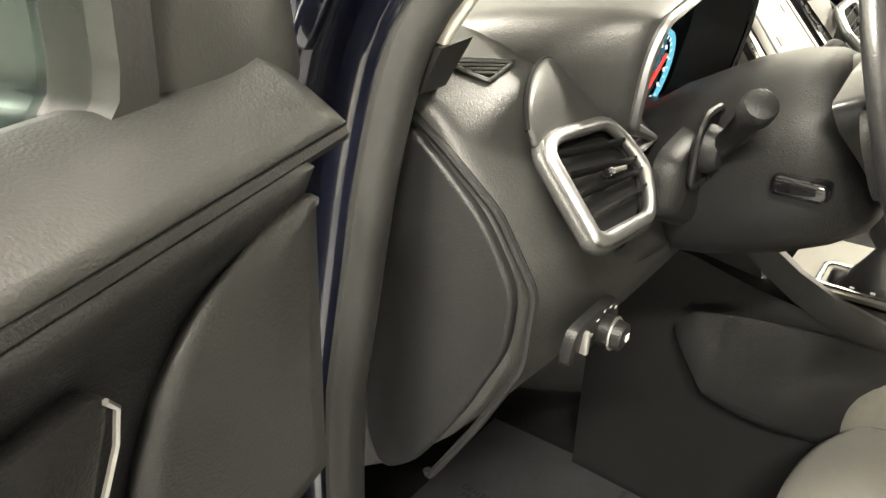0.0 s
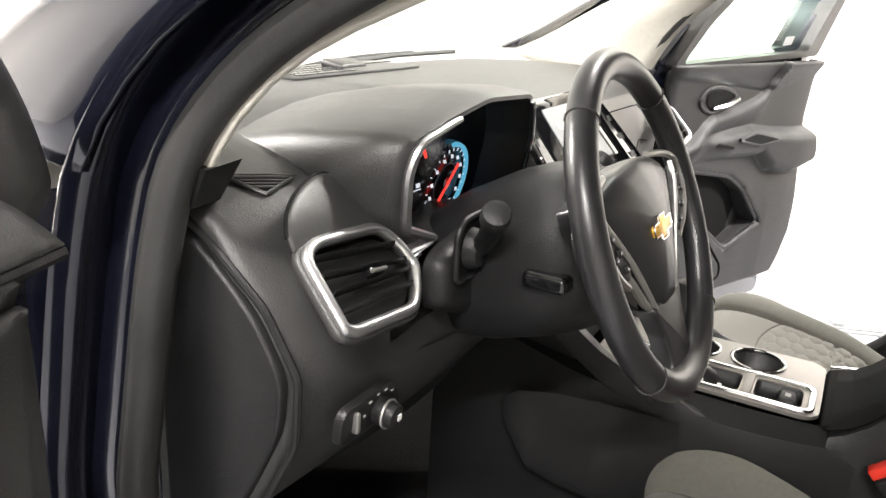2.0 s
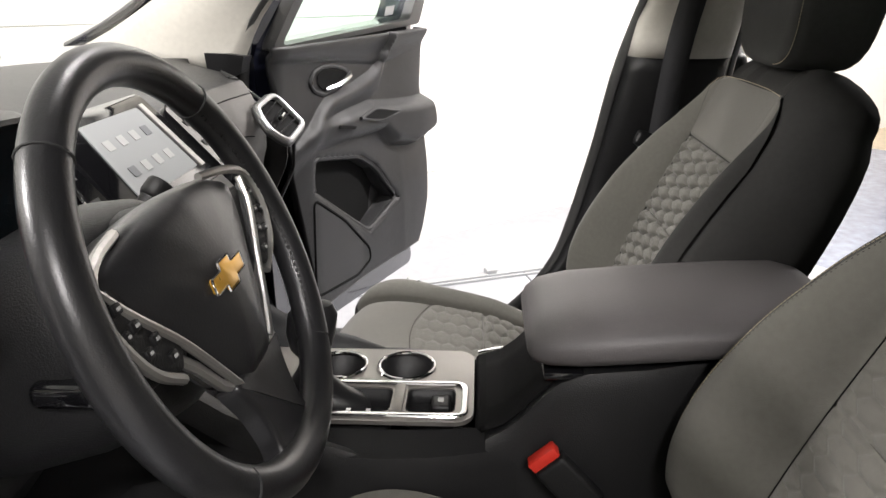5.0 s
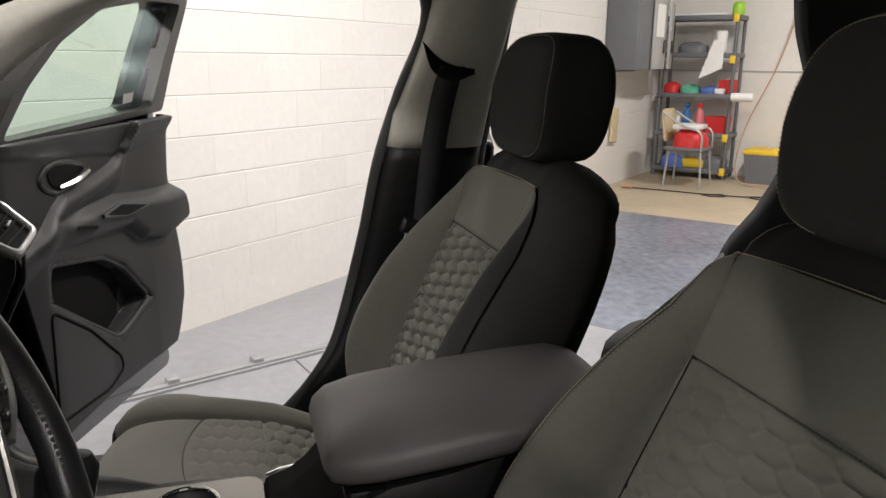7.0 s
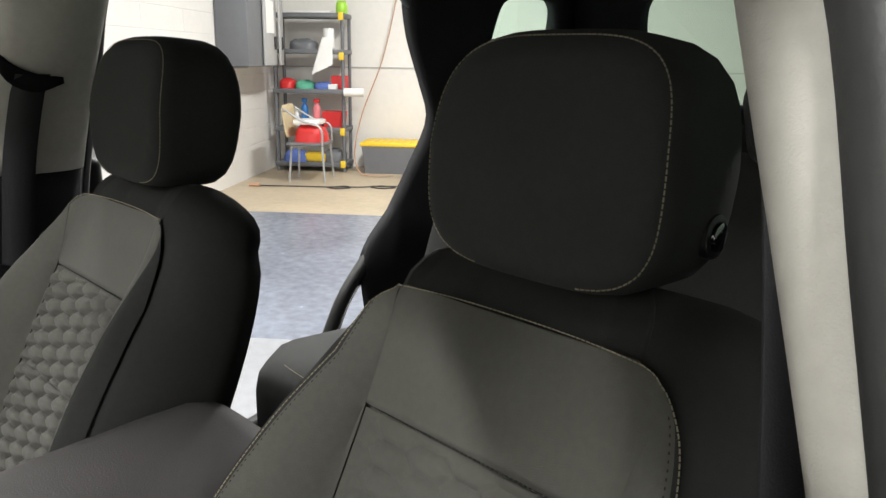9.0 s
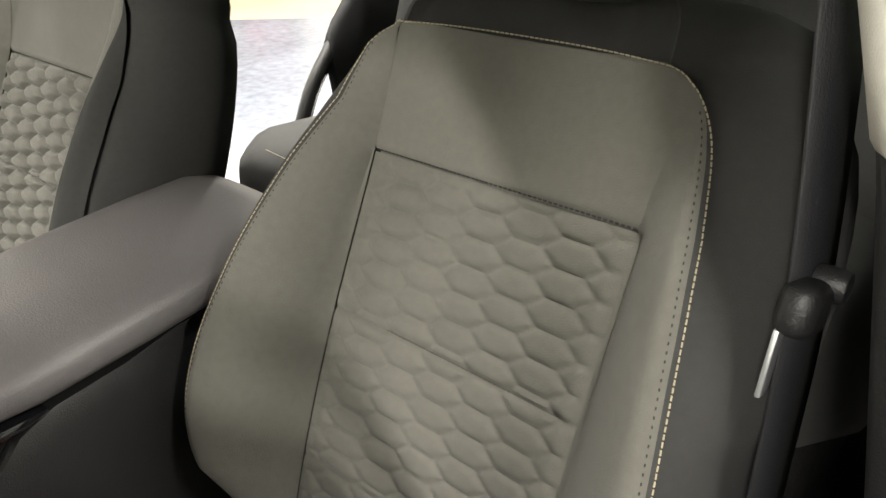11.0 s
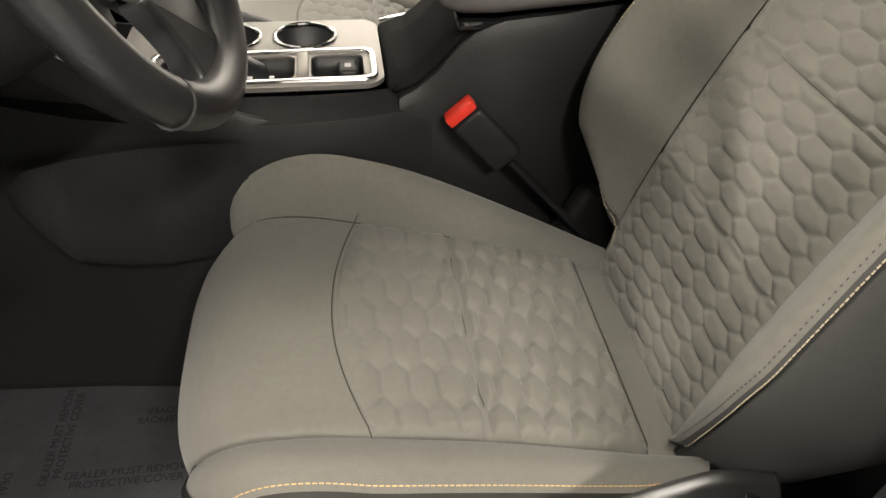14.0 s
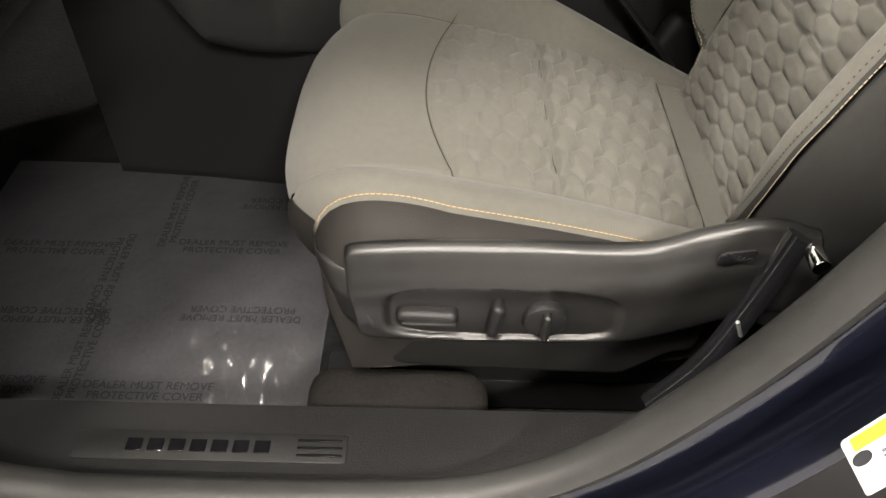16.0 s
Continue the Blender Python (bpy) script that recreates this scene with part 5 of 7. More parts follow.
rings = [[wh(a * k, b * k, d - 0.010 * min(1.0, abs(a * k) / 0.12) ** 2) for a, b in cover] for k, d in ((0.97, -0.035), (1.0, -0.016), (0.985, -0.004), (0.93, 0.002), (0.75, 0.008), (0.45, 0.012), (0.15, 0.0135))]
part("airbag_cover", loft(rings), LEATHER, wheel, "black airbag cover", sharp=60)
em = rounded([(-0.029, -0.003), (-0.026, 0.007), (-0.010, 0.007), (-0.009, 0.012), (0.010, 0.012), (0.009, 0.007), (0.029, 0.007), (0.026, -0.003), (0.010, -0.003), (0.009, -0.008), (-0.010, -0.008), (-0.009, -0.003)], 0.0015, 2)
part("emblem", plate(em, lambda a, b, d: wh(a * 1.12 - 0.006, b * 1.12 - 0.006, d + 0.0115), 0.004, 0.001), GOLD, wheel, "small gold emblem")
part("emblem_rim", tube([wh(a * 1.19 - 0.006, -0.004 + (b - 0.002) * 1.25, 0.0148) for a, b in em], 0.0011, 5, closed=True), CHROME, wheel)
low = rounded([(-0.092, 0.004), (-0.092, -0.030), (-0.076, -0.046), (-0.058, -0.071), (-0.020, -0.094), (0.020, -0.094), (0.058, -0.071), (0.076, -0.046), (0.092, -0.030), (0.092, 0.004)], 0.010, 3)
part("lower_cover", plate(low, lambda a, b, d: wh(a, b, d - 0.022), 0.012, 0.003), GLOSS, wheel, "gloss black lower spoke cover")
run = [(-0.094, -0.028), (-0.078, -0.044), (-0.060, -0.070), (-0.036, -0.087), (-0.016, -0.095), (0.016, -0.095), (0.036, -0.087), (0.060, -0.070), (0.078, -0.044), (0.094, -0.028)]
part("lower_trim", tube([wh(a, b, -0.008) for a, b in run], 0.0048, 8), SILVER, wheel, "satin silver spoke trim")
leg = rounded([(-0.056, -0.078), (0.056, -0.078), (0.040, -0.112), (0.036, -0.146), (0.050, -0.166), (-0.050, -0.166), (-0.036, -0.146), (-0.040, -0.112)], 0.010, 3)
part("lower_spoke", plate(leg, lambda a, b, d: wh(a, b, d - 0.020), 0.020, 0.005, 3), LEATHER, wheel)
for s in (-1, 1):
    arm = rounded([(s * 0.070, 0.045), (s * 0.150, 0.040), (s * 0.163, 0.018), (s * 0.160, -0.018), (s * 0.150, -0.028), (s * 0.075, -0.036)], 0.012, 4)
    part("spoke", plate(arm, lambda a, b, d: wh(a, b, d - 0.024), 0.018, 0.005, 3), PLASTIC, wheel)
    pod = rounded([(s * 0.118, 0.014), (s * 0.142, 0.046), (s * 0.152, 0.028), (s * 0.146, 0.002), (s * 0.130, -0.020), (s * 0.104, -0.036), (s * 0.090, -0.020)], 0.008, 4)
    part("edge_trim", tube(curve3([wh(s * 0.143, 0.046, -0.002), wh(s * 0.128, 0.022, 0.001), wh(s * 0.090, -0.020, 0.001), wh(s * 0.052, -0.070, -0.002), wh(s * 0.032, -0.094, -0.006)], 24), 0.0036, 8), SILVER, wheel, "satin silver edge beside the airbag cover")
    pod_ob = part("button_pod", plate(pod, lambda a, b, d: wh(a, b, d - 0.007), 0.008, 0.003), PLASTIC, wheel, "black button pod")
    part("spoke_trim", tube(curve3([wh(s * 0.080, 0.066, -0.010), wh(s * 0.122, 0.060, -0.004), wh(s * 0.146, 0.050, 0.001), wh(s * 0.155, 0.030, 0.002), wh(s * 0.150, 0.004, 0.002), wh(s * 0.134, -0.020, 0.000), wh(s * 0.104, -0.040, -0.004)], 28), 0.0042, 8), SILVER, wheel, "satin silver spoke trim")
    for a, b, w in ((0.138, 0.030, 0.010), (0.130, 0.014, 0.011), (0.143, 0.012, 0.007), (0.118, -0.002, 0.010), (0.132, -0.006, 0.009), (0.110, -0.020, 0.010)):
        part("button", box((w, 0.008, 0.004), Matrix.Translation(wh(s * a, b, 0.002)) @ Matrix((WX, WUP, WN)).transposed().to_4x4(), 0.0015), PLASTIC, pod_ob)
        part("button_mark", box((w * 0.4, 0.002, 0.001), Matrix.Translation(wh(s * a, b, 0.0042)) @ Matrix((WX, WUP, WN)).transposed().to_4x4()), GREY_LIGHT, pod_ob)
part("wheel_boss", loft([[wh(r * math.cos(q / 12 * math.pi), r * math.sin(q / 12 * math.pi), d) for q in range(24)] for r, d in ((0.060, -0.07), (0.072, -0.045), (0.070, -0.02))]), PLASTIC, wheel)

column = thing("steering_column", tuple(wh(0, 0, -0.15)), "black plastic steering column shroud with its stalks", "steering column")
rings = []
for d, w, up, dn in ((-0.040, 0.074, 0.058, 0.070), (-0.044, 0.086, 0.070, 0.082), (-0.056, 0.096, 0.080, 0.092), (-0.085, 0.104, 0.088, 0.099), (-0.13, 0.106, 0.090, 0.102), (-0.20, 0.098, 0.082, 0.098), (-0.28, 0.080, 0.06, 0.080)):
    ring = []
    for q in range(28):
        f = 2 * math.pi * q / 28
        c, s = math.cos(f), math.sin(f)
        rr = (abs(c) ** 2.4 + abs(s) ** 2.4) ** (-1 / 2.4)
        ring.append(wh(w * c * rr, (up if s > 0 else dn) * s * rr, d))
    rings.append(ring)
part("shroud", loft(rings), PLASTIC, column, sharp=60)
for s in (-1, 1):
    base, tip = Vector((-0.370 + s * 0.116, 0.160, 1.080)), Vector((-0.370 + s * 0.160, 0.126, 1.133))
    eye_ring = rounded([(-0.030, -0.032), (-0.030, 0.022), (-0.016, 0.034), (0.026, 0.034), (0.030, 0.022), (0.030, -0.032)], 0.014, 4)
    part("stalk_bezel", tube([base + Vector((a, 0.012, b)) for a, b in eye_ring], 0.0035, 8, closed=True), PLASTIC, column, "raised edge round the stalk")
    # shade round the stalk's foot, painted as a flat black plate
    part("stalk_well", plate(eye_ring, lambda a, b, d: base + Vector((a, 0.0135 - d, b)), 0.002), SHADE_AND_SEAM, column, "black plate painted as shade behind the stalk")
    part("stalk_collar", loft([[base + Vector((r * math.cos(q / 10 * math.pi), k, 1.1 * r * math.sin(q / 10 * math.pi))) for q in range(20)] for k, r in ((0.02, 0.021), (0.006, 0.020), (-0.002, 0.016), (-0.004, 0.010))]), PLASTIC, column)
    st = curve3([base + Vector((0, 0.01, -0.006)), base + Vector((s * 0.012, -0.012, 0.018)), tip], 10)
    stalk = part("stalk", tube(st, lambda t: 0.0095 + 0.003 * t, 10), PLASTIC, column)
    part("stalk_tip", rod(tip - (tip - st[-2]).normalized() * 0.012, tip + (tip - st[-2]).normalized() * 0.010, 0.0150, 16, bevel=0.005), PLASTIC, stalk)
    for q in range(3):
        part("stalk_mark", box((0.004, 0.001, 0.003), Matrix.Translation(st[5 + q] + Vector((0, -0.0115, 0.002)))), WHITE_PL, stalk)
part("stalk_panel", plate(rounded([(-0.53, 1.02), (-0.525, 1.075), (-0.44, 1.09), (-0.30, 1.09), (-0.21, 1.075), (-0.21, 1.02), (-0.30, 0.98), (-0.44, 0.98)], 0.02, 4), lambda a, b, d: Vector((a, 0.205 - d, b)), 0.030, 0.022, 5), PLASTIC, column)
part("tilt_lever", box((0.03, 0.05, 0.02), Matrix.Translation(wh(-0.100, -0.020, -0.085)), 0.007, 3), GLOSS, column)

# ---- centre console ----
console = thing("centre_console", (0, -0.1, 0.33), "black centre console with silver cup holder plate and padded armrest", "console")
prof = lambda y: [(-0.158, 0.33), (-0.160, 0.60), (-0.156, 0.755), (-0.148, 0.782), (-0.106, 0.796), (-0.102, 0.715), (0.102, 0.715), (0.106, 0.796), (0.148, 0.782), (0.156, 0.755), (0.160, 0.60), (0.158, 0.33)]
rings = [[Vector((x * k, y, 0.33 + (z - 0.33) * h)) for x, z in prof(y)] for y, k, h in ((0.40, 0.80, 1.10), (0.25, 0.86, 1.06), (0.16, 0.92, 1.02), (0.05, 1.0, 1.0), (-0.08, 1.0, 0.996), (-0.13, 0.965, 0.994), (-0.17, 0.905, 0.992), (-0.21, 0.83, 0.99), (-0.245, 0.78, 0.985))]
part("console_body", loft(rings), PLASTIC, console, "black moulded console body", sharp=50)
# cheeks rising to the dashboard, and the knee pad on the tunnel side
for s in (-1, 1):
    run = [(-0.16, 0.740), (-0.08, 0.772), (0.0, 0.800), (0.06, 0.815), (0.11, 0.838), (0.15, 0.864), (0.21, 0.91), (0.30, 0.97)]
    rings = [[Vector((s * (0.140 + 0.10 * min(0.14, y + 0.16)), y, z - 0.04)), Vector((s * (0.138 + 0.10 * min(0.14, y + 0.16)), y, z - 0.010)), Vector((s * (0.135 + 0.075 * min(0.16, y + 0.16)), y, z)), Vector((s * (0.134 - 0.1 * max(0, y - 0.05)), y, z - 0.002)), Vector((s * (0.122 - 0.16 * max(0, y - 0.05)), y, z - 0.020)), Vector((s * 0.10, y, z - 0.05))] for y, z in run]
    part("console_cheek", loft(rings), PLASTIC, console, sharp=60)

    def knee(u, v, s=s):
        y = -0.02 + 0.275 * u
        ztop = float(np.interp(y, [-0.3, -0.1, 0.03, 0.10, 0.166, 0.228, 0.258], [0.750, 0.762, 0.768, 0.764, 0.756, 0.742, 0.716]))
        zlow = float(np.interp(y, [-0.3, 0.065, 0.137, 0.191, 0.226, 0.258], [0.59, 0.598, 0.602, 0.615, 0.664, 0.708]))
        bulge = 0.004 + 0.030 * (1 - (1 - min(1, v * 1.05)) ** 1.6) * min(1, (1 - v) / 0.10 + 0.0) ** 0.5 * min(1, (1 - u) / 0.20) ** 0.5 * min(1, u / 0.4)
        return Vector((s * (0.158 + bulge), y, ztop + (zlow - ztop) * v))
    part("tunnel_pad", grid(knee, 30, 16), PLASTIC, console, "moulded black knee pad")
top_plate = rounded([(-0.100, 0.14), (-0.098, -0.175), (-0.082, -0.190), (0.082, -0.190), (0.098, -0.175), (0.100, 0.14)], 0.012, 4)
CUPS = ((0.046, -0.092, 0.040), (0.046, 0.005, 0.038))
SLOT = rounded([(-0.076, 0.085), (-0.076, -0.080), (-0.014, -0.080), (-0.014, 0.085)], 0.012, 4)
TRAY = rounded([(-0.076, -0.100), (-0.076, -0.166), (-0.014, -0.166), (-0.014, -0.100)], 0.012, 4)
holes = [[(x + r * math.cos(q / 18 * math.pi), y + r * math.sin(q / 18 * math.pi)) for q in range(36)] for x, y, r in CUPS] + [SLOT, TRAY]
own = bmesh.new()
loops = [[own.verts.new((a, b, 0.7965)) for a, b in line] for line in [top_plate] + holes]
bmesh.ops.triangle_fill(own, use_beauty=True, edges=[own.edges.new((r[k], r[(k + 1) % len(r)])) for r in loops for k in range(len(r))])
raised = bmesh.ops.extrude_face_region(own, geom=own.faces[:])
bmesh.ops.translate(own, verts=[g for g in raised["geom"] if isinstance(g, bmesh.types.BMVert)], vec=(0, 0, 0.006))
bmesh.ops.recalc_face_normals(own, faces=own.faces[:])
tp = part("top_plate", own, PLATE, console, "satin silver console plate")


def well(name, outline, depth, label):
    """An open well below the plate: its wall and floor."""
    bm = bmesh.new()
    hi = [bm.verts.new((a, b, 0.800)) for a, b in outline]
    lo = [bm.verts.new((a, b, 0.800 - depth)) for a, b in outline]
    for k in range(len(hi)):
        bm.faces.new((hi[k - 1], hi[k], lo[k], lo[k - 1]))
    bm.faces.new(lo)
    bmesh.ops.recalc_face_normals(bm, faces=bm.faces[:])
    return thicken(part(name, bm, PLASTIC, tp, label), 0.0015, 0)


for (x, y, r), line in zip(CUPS, holes):
    well("cup_holder", line, 0.070, "dark cup holder well")
    part("cup_ring", tube([(x + r * math.cos(q / 20 * math.pi), y + r * math.sin(q / 20 * math.pi), 0.8035) for q in range(40)], 0.0032, 8, closed=True), CHROME, tp, "chrome cup holder ring")
well("shifter_slot", SLOT, 0.030, "dark slot of the gear lever")
well("coin_tray", TRAY, 0.022, "small dark tray")
part("shifter_frame", tube([(a, b, 0.804) for a, b in rounded([(-0.086, 0.095), (-0.086, -0.178), (-0.004, -0.178), (-0.004, 0.095)], 0.015, 4)], 0.005, 8, closed=True, flat=0.6), CHROME, tp, "chrome frame round the gear lever")
part("tray_bridge", box((0.074, 0.014, 0.006), Matrix.Translation((-0.045, -0.090, 0.8035)), 0.002), PLATE, tp)
part("parking_switch", box((0.034, 0.026, 0.022), Matrix.Translation((-0.042, -0.146, 0.790)), 0.005, 3), PLASTIC, tp)
part("switch_mark", box((0.010, 0.008, 0.001), Matrix.Translation((-0.042, -0.146, 0.8014))), GREY_LIGHT, tp)
part("gear_boot", loft([[Vector((-0.045 + r * math.cos(q / 8 * math.pi), 0.03 - k + (2.1 - 18 * max(0.0, z - 0.79)) * r * math.sin(q / 8 * math.pi), z)) for q in range(16)] for r, z, k in ((0.030, 0.790, 0.020), (0.031, 0.803, 0.018), (0.027, 0.814, 0.012), (0.025, 0.820, 0.008), (0.018, 0.842, 0.004), (0.013, 0.865, 0.005))]), LEATHER, console, "pleated black leather gear boot")
part("gear_knob", loft([[Vector((-0.045 + r * 0.8 * math.cos(q / 10 * math.pi), 0.025 + y0 + r * 1.2 * math.sin(q / 10 * math.pi), z)) for q in range(20)] for r, z, y0 in ((0.012, 0.86, 0), (0.022, 0.875, 0), (0.027, 0.90, -0.002), (0.027, 0.925, -0.006), (0.020, 0.940, -0.008), (0.008, 0.944, -0.008))]), LEATHER, console, "black leather gear knob")
for q in range(5):
    part("gear_mark", box((0.005, 0.006, 0.001), Matrix.Translation((-0.081, 0.05 - 0.026 * q, 0.8075))), WHITE_PL, tp)
# tray behind the plate, shade painted by black pieces; walls rising to the armrest
part("open_tray", box((0.20, 0.040, 0.03), Matrix.Translation((0.004, -0.212, 0.783)), 0.008, 3), SHADE_AND_SEAM, console, "solid black block painted as the open tray's shade")
part("tray_edge", tube([(0.10, -0.195, 0.80), (0.108, -0.215, 0.802), (0.104, -0.245, 0.808)], 0.002, 6), CHROME, console)
rise = [[Vector((x, y, z)) for x, z in ((-0.152 * k, 0.33), (-0.156 * k, 0.60), (-0.150 * k, zt - 0.02), (-0.138 * k, zt), (0.138 * k, zt), (0.150 * k, zt - 0.02), (0.156 * k, 0.60), (0.152 * k, 0.33))] for y, zt, k in ((-0.205, 0.790, 0.842), (-0.228, 0.800, 0.805), (-0.250, 0.818, 0.785), (-0.272, 0.843, 0.775), (-0.295, 0.866, 0.77), (-0.33, 0.880, 0.77), (-0.40, 0.886, 0.76), (-0.46, 0.89, 0.68), (-0.60, 0.900, 0.64), (-0.63, 0.86, 0.60))]
hollow = [(-0.200, 0.7935), (-0.228, 0.8035), (-0.250, 0.8215), (-0.272, 0.8465), (-0.295, 0.8695), (-0.32, 0.880)]


def tray_front(u, v):
    k = v * 5
    i = min(4, int(k))
    y = hollow[i][0] + (hollow[i + 1][0] - hollow[i][0]) * (k - i)
    z = hollow[i][1] + (hollow[i + 1][1] - hollow[i][1]) * (k - i)
    return Vector(((-0.104 + 0.014 * v) + (0.208 - 0.028 * v) * u, y, z + 0.0005))


# black sheet over the bin's slope paints in the tray's shade
thicken(part("tray_lining", grid(tray_front, 4, 20), SHADE_AND_SEAM, console, "black sheet painted as shade up the tray's front"), 0.003, 0)
part("bin_body", loft(rise), PLASTIC, console, "black console bin below the armrest", sharp=50)
rings = []
for y, w, z0, z1 in ((-0.256, 0.085, 0.892, 0.908), (-0.262, 0.102, 0.883, 0.921), (-0.280, 0.114, 0.879, 0.934), (-0.32, 0.121, 0.879, 0.944), (-0.42, 0.122, 0.887, 0.954), (-0.54, 0.118, 0.896, 0.963), (-0.60, 0.112, 0.902, 0.966), (-0.628, 0.100, 0.908, 0.960), (-0.638, 0.080, 0.915, 0.950)):
    ring = []
    zc, hz = (z0 + z1) / 2, (z1 - z0) / 2
    for q in range(32):
        f = 2 * math.pi * q / 32
        c, s = math.cos(f), math.sin(f)
        rr = (abs(c) ** 2.9 + abs(s) ** 2.9) ** (-1 / 2.9)
        ring.append(Vector((w * c * rr, y, zc + hz * s * rr)))
    rings.append(ring)
part("armrest", loft(rings), material("dark_grey_vinyl", (0.105, 0.098, 0.098), 0.5, vary=0.08, scale=7, grain=0.7, grain_scale=500), console, "padded dark grey armrest", sharp=60)
part("armrest_latch", box((0.06, 0.05, 0.012), Matrix.Translation((-0.075, -0.30, 0.874)), 0.004), GLOSS, console)

# ---- belts and buckle ----
buckle = thing("belt_buckle", (-0.14, -0.36, 0.66), "black seat belt buckle with a red release button", "belt buckle")
bt, bb = Vector((-0.138, -0.280, 0.778)), Vector((-0.146, -0.42, 0.625))
ax = (bt - bb).normalized()
bxd = Vector((1, 0, 0))
bn = ax.cross(bxd).normalized()
bm_m = Matrix((bxd, bn, ax)).transposed().to_4x4()
bm_m.translation = bt - ax * 0.045
part("buckle_case", box((0.024, 0.044, 0.085), bm_m, 0.006, 3), PLASTIC, buckle)
bm_r = bm_m.copy()
bm_r.translation = bt + ax * 0.006
part("red_button", box((0.019, 0.040, 0.014), bm_r, 0.002), RED, buckle, "red release button")
part("buckle_stalk", tube([bt - ax * 0.09, bb, bb - ax * 0.06], 0.011, 8, flat=0.5), PLASTIC, buckle)

# ---- front passenger door, standing open ----


def frame_of(origin, along, inward):
    o, a, n = Vector((*origin, 0)), Vector((*along, 0)).normalized(), Vector((*inward, 0)).normalized()
    return lambda s, z, d=0.0: o + a * s + n * d + Vector((0, 0, z))


pd = frame_of((0.80, 0.28), (0.954, -0.30), (-0.30, -0.954))
pdoor = thing("passenger_door", tuple(pd(0.45, 0.36, -0.08)), "open dark blue front passenger door with black inner trim", "car door")
shell = [(-0.04, 0.455), (-0.05, 1.18), (0.06, 1.30), (0.16, 1.40), (0.34, 1.49), (0.62, 1.54), (0.885, 1.55), (0.905, 1.50), (0.880, 1.36), (0.852, 1.22), (0.862, 0.90), (0.845, 0.70), (0.80, 0.53), (0.822, 0.41), (0.80, 0.393), (0.10, 0.44)]
window = [(0.02, 1.195), (0.10, 1.30), (0.20, 1.39), (0.36, 1.47), (0.62, 1.51), (0.845, 1.515), (0.80, 1.36), (0.762, 1.222)]
window_rim = [(-0.02, 1.185), (0.065, 1.31), (0.175, 1.405), (0.345, 1.49), (0.62, 1.53), (0.898, 1.535), (0.872, 1.36), (0.846, 1.206)]


def pd_top(s, z, d=0.0):
    """As pd, with the upper frame leaning inwards."""
    return pd(s, z, d + 0.085 * max(0.0, (z - 1.20) / 0.33) ** 1.2)


def framed(outer, inner, place, d0, d1):
    """A thick sheet with a hole."""
    bm = bmesh.new()
    o = [bm.verts.new(place(a, b, d0)) for a, b in outer]
    i = [bm.verts.new(place(a, b, d0)) for a, b in inner]
    edges = [bm.edges.new((r[k], r[(k + 1) % len(r)])) for r in (o, i) for k in range(len(r))]
    bmesh.ops.triangle_fill(bm, use_beauty=True, edges=edges)
    geom = bmesh.ops.extrude_face_region(bm, geom=bm.faces[:])
    move = place(0, 0, d1) - place(0, 0, d0)
    bmesh.ops.translate(bm, verts=[g for g in geom["geom"] if isinstance(g, bmesh.types.BMVert)], vec=move)
    bmesh.ops.recalc_face_normals(bm, faces=bm.faces[:])
    return bm


part("door_shell", framed(rounded(shell, 0.03, 3), rounded(window, 0.03, 3), pd_top, -0.015, -0.10), PAINT, pdoor, "glossy dark blue door shell")
part("window_frame", framed(rounded(window_rim, 0.02, 3), rounded(window, 0.02, 3), pd_top, 0.018, -0.03), SAIL, pdoor, "dark grey window frame")
part("window_glass", plate(rounded([(s + (s - 0.45) * 0.01, z) for s, z in window], 0.03, 3), lambda a, b, d: pd_top(a, b, d - 0.035), 0.004), GLASS_DOOR, pdoor, "tinted door glass").visible_shadow = False
part("glass_mark", plate([(0.665, 1.235), (0.668, 1.262), (0.73, 1.265), (0.725, 1.238)], lambda a, b, d: pd_top(a, b, d - 0.028), 0.001), GREY_LIGHT, pdoor)


POCKET = [(0.115, 0.915), (0.23, 0.895), (0.36, 0.872), (0.455, 0.825), (0.572, 0.700), (0.40, 0.640), (0.25, 0.735), (0.105, 0.83)]


def inside(poly, a, b):
    """True for a place within an outline."""
    hit = False
    for k in range(len(poly)):
        (x0, y0), (x1, y1) = poly[k - 1], poly[k]
        if (y0 > b) != (y1 > b) and a < x0 + (x1 - x0) * (b - y0) / (y1 - y0):
            hit = not hit
    return hit


def step(x):
    x = min(1.0, max(0.0, x * 0.5 + 0.5))
    return x * x * (3 - 2 * x)


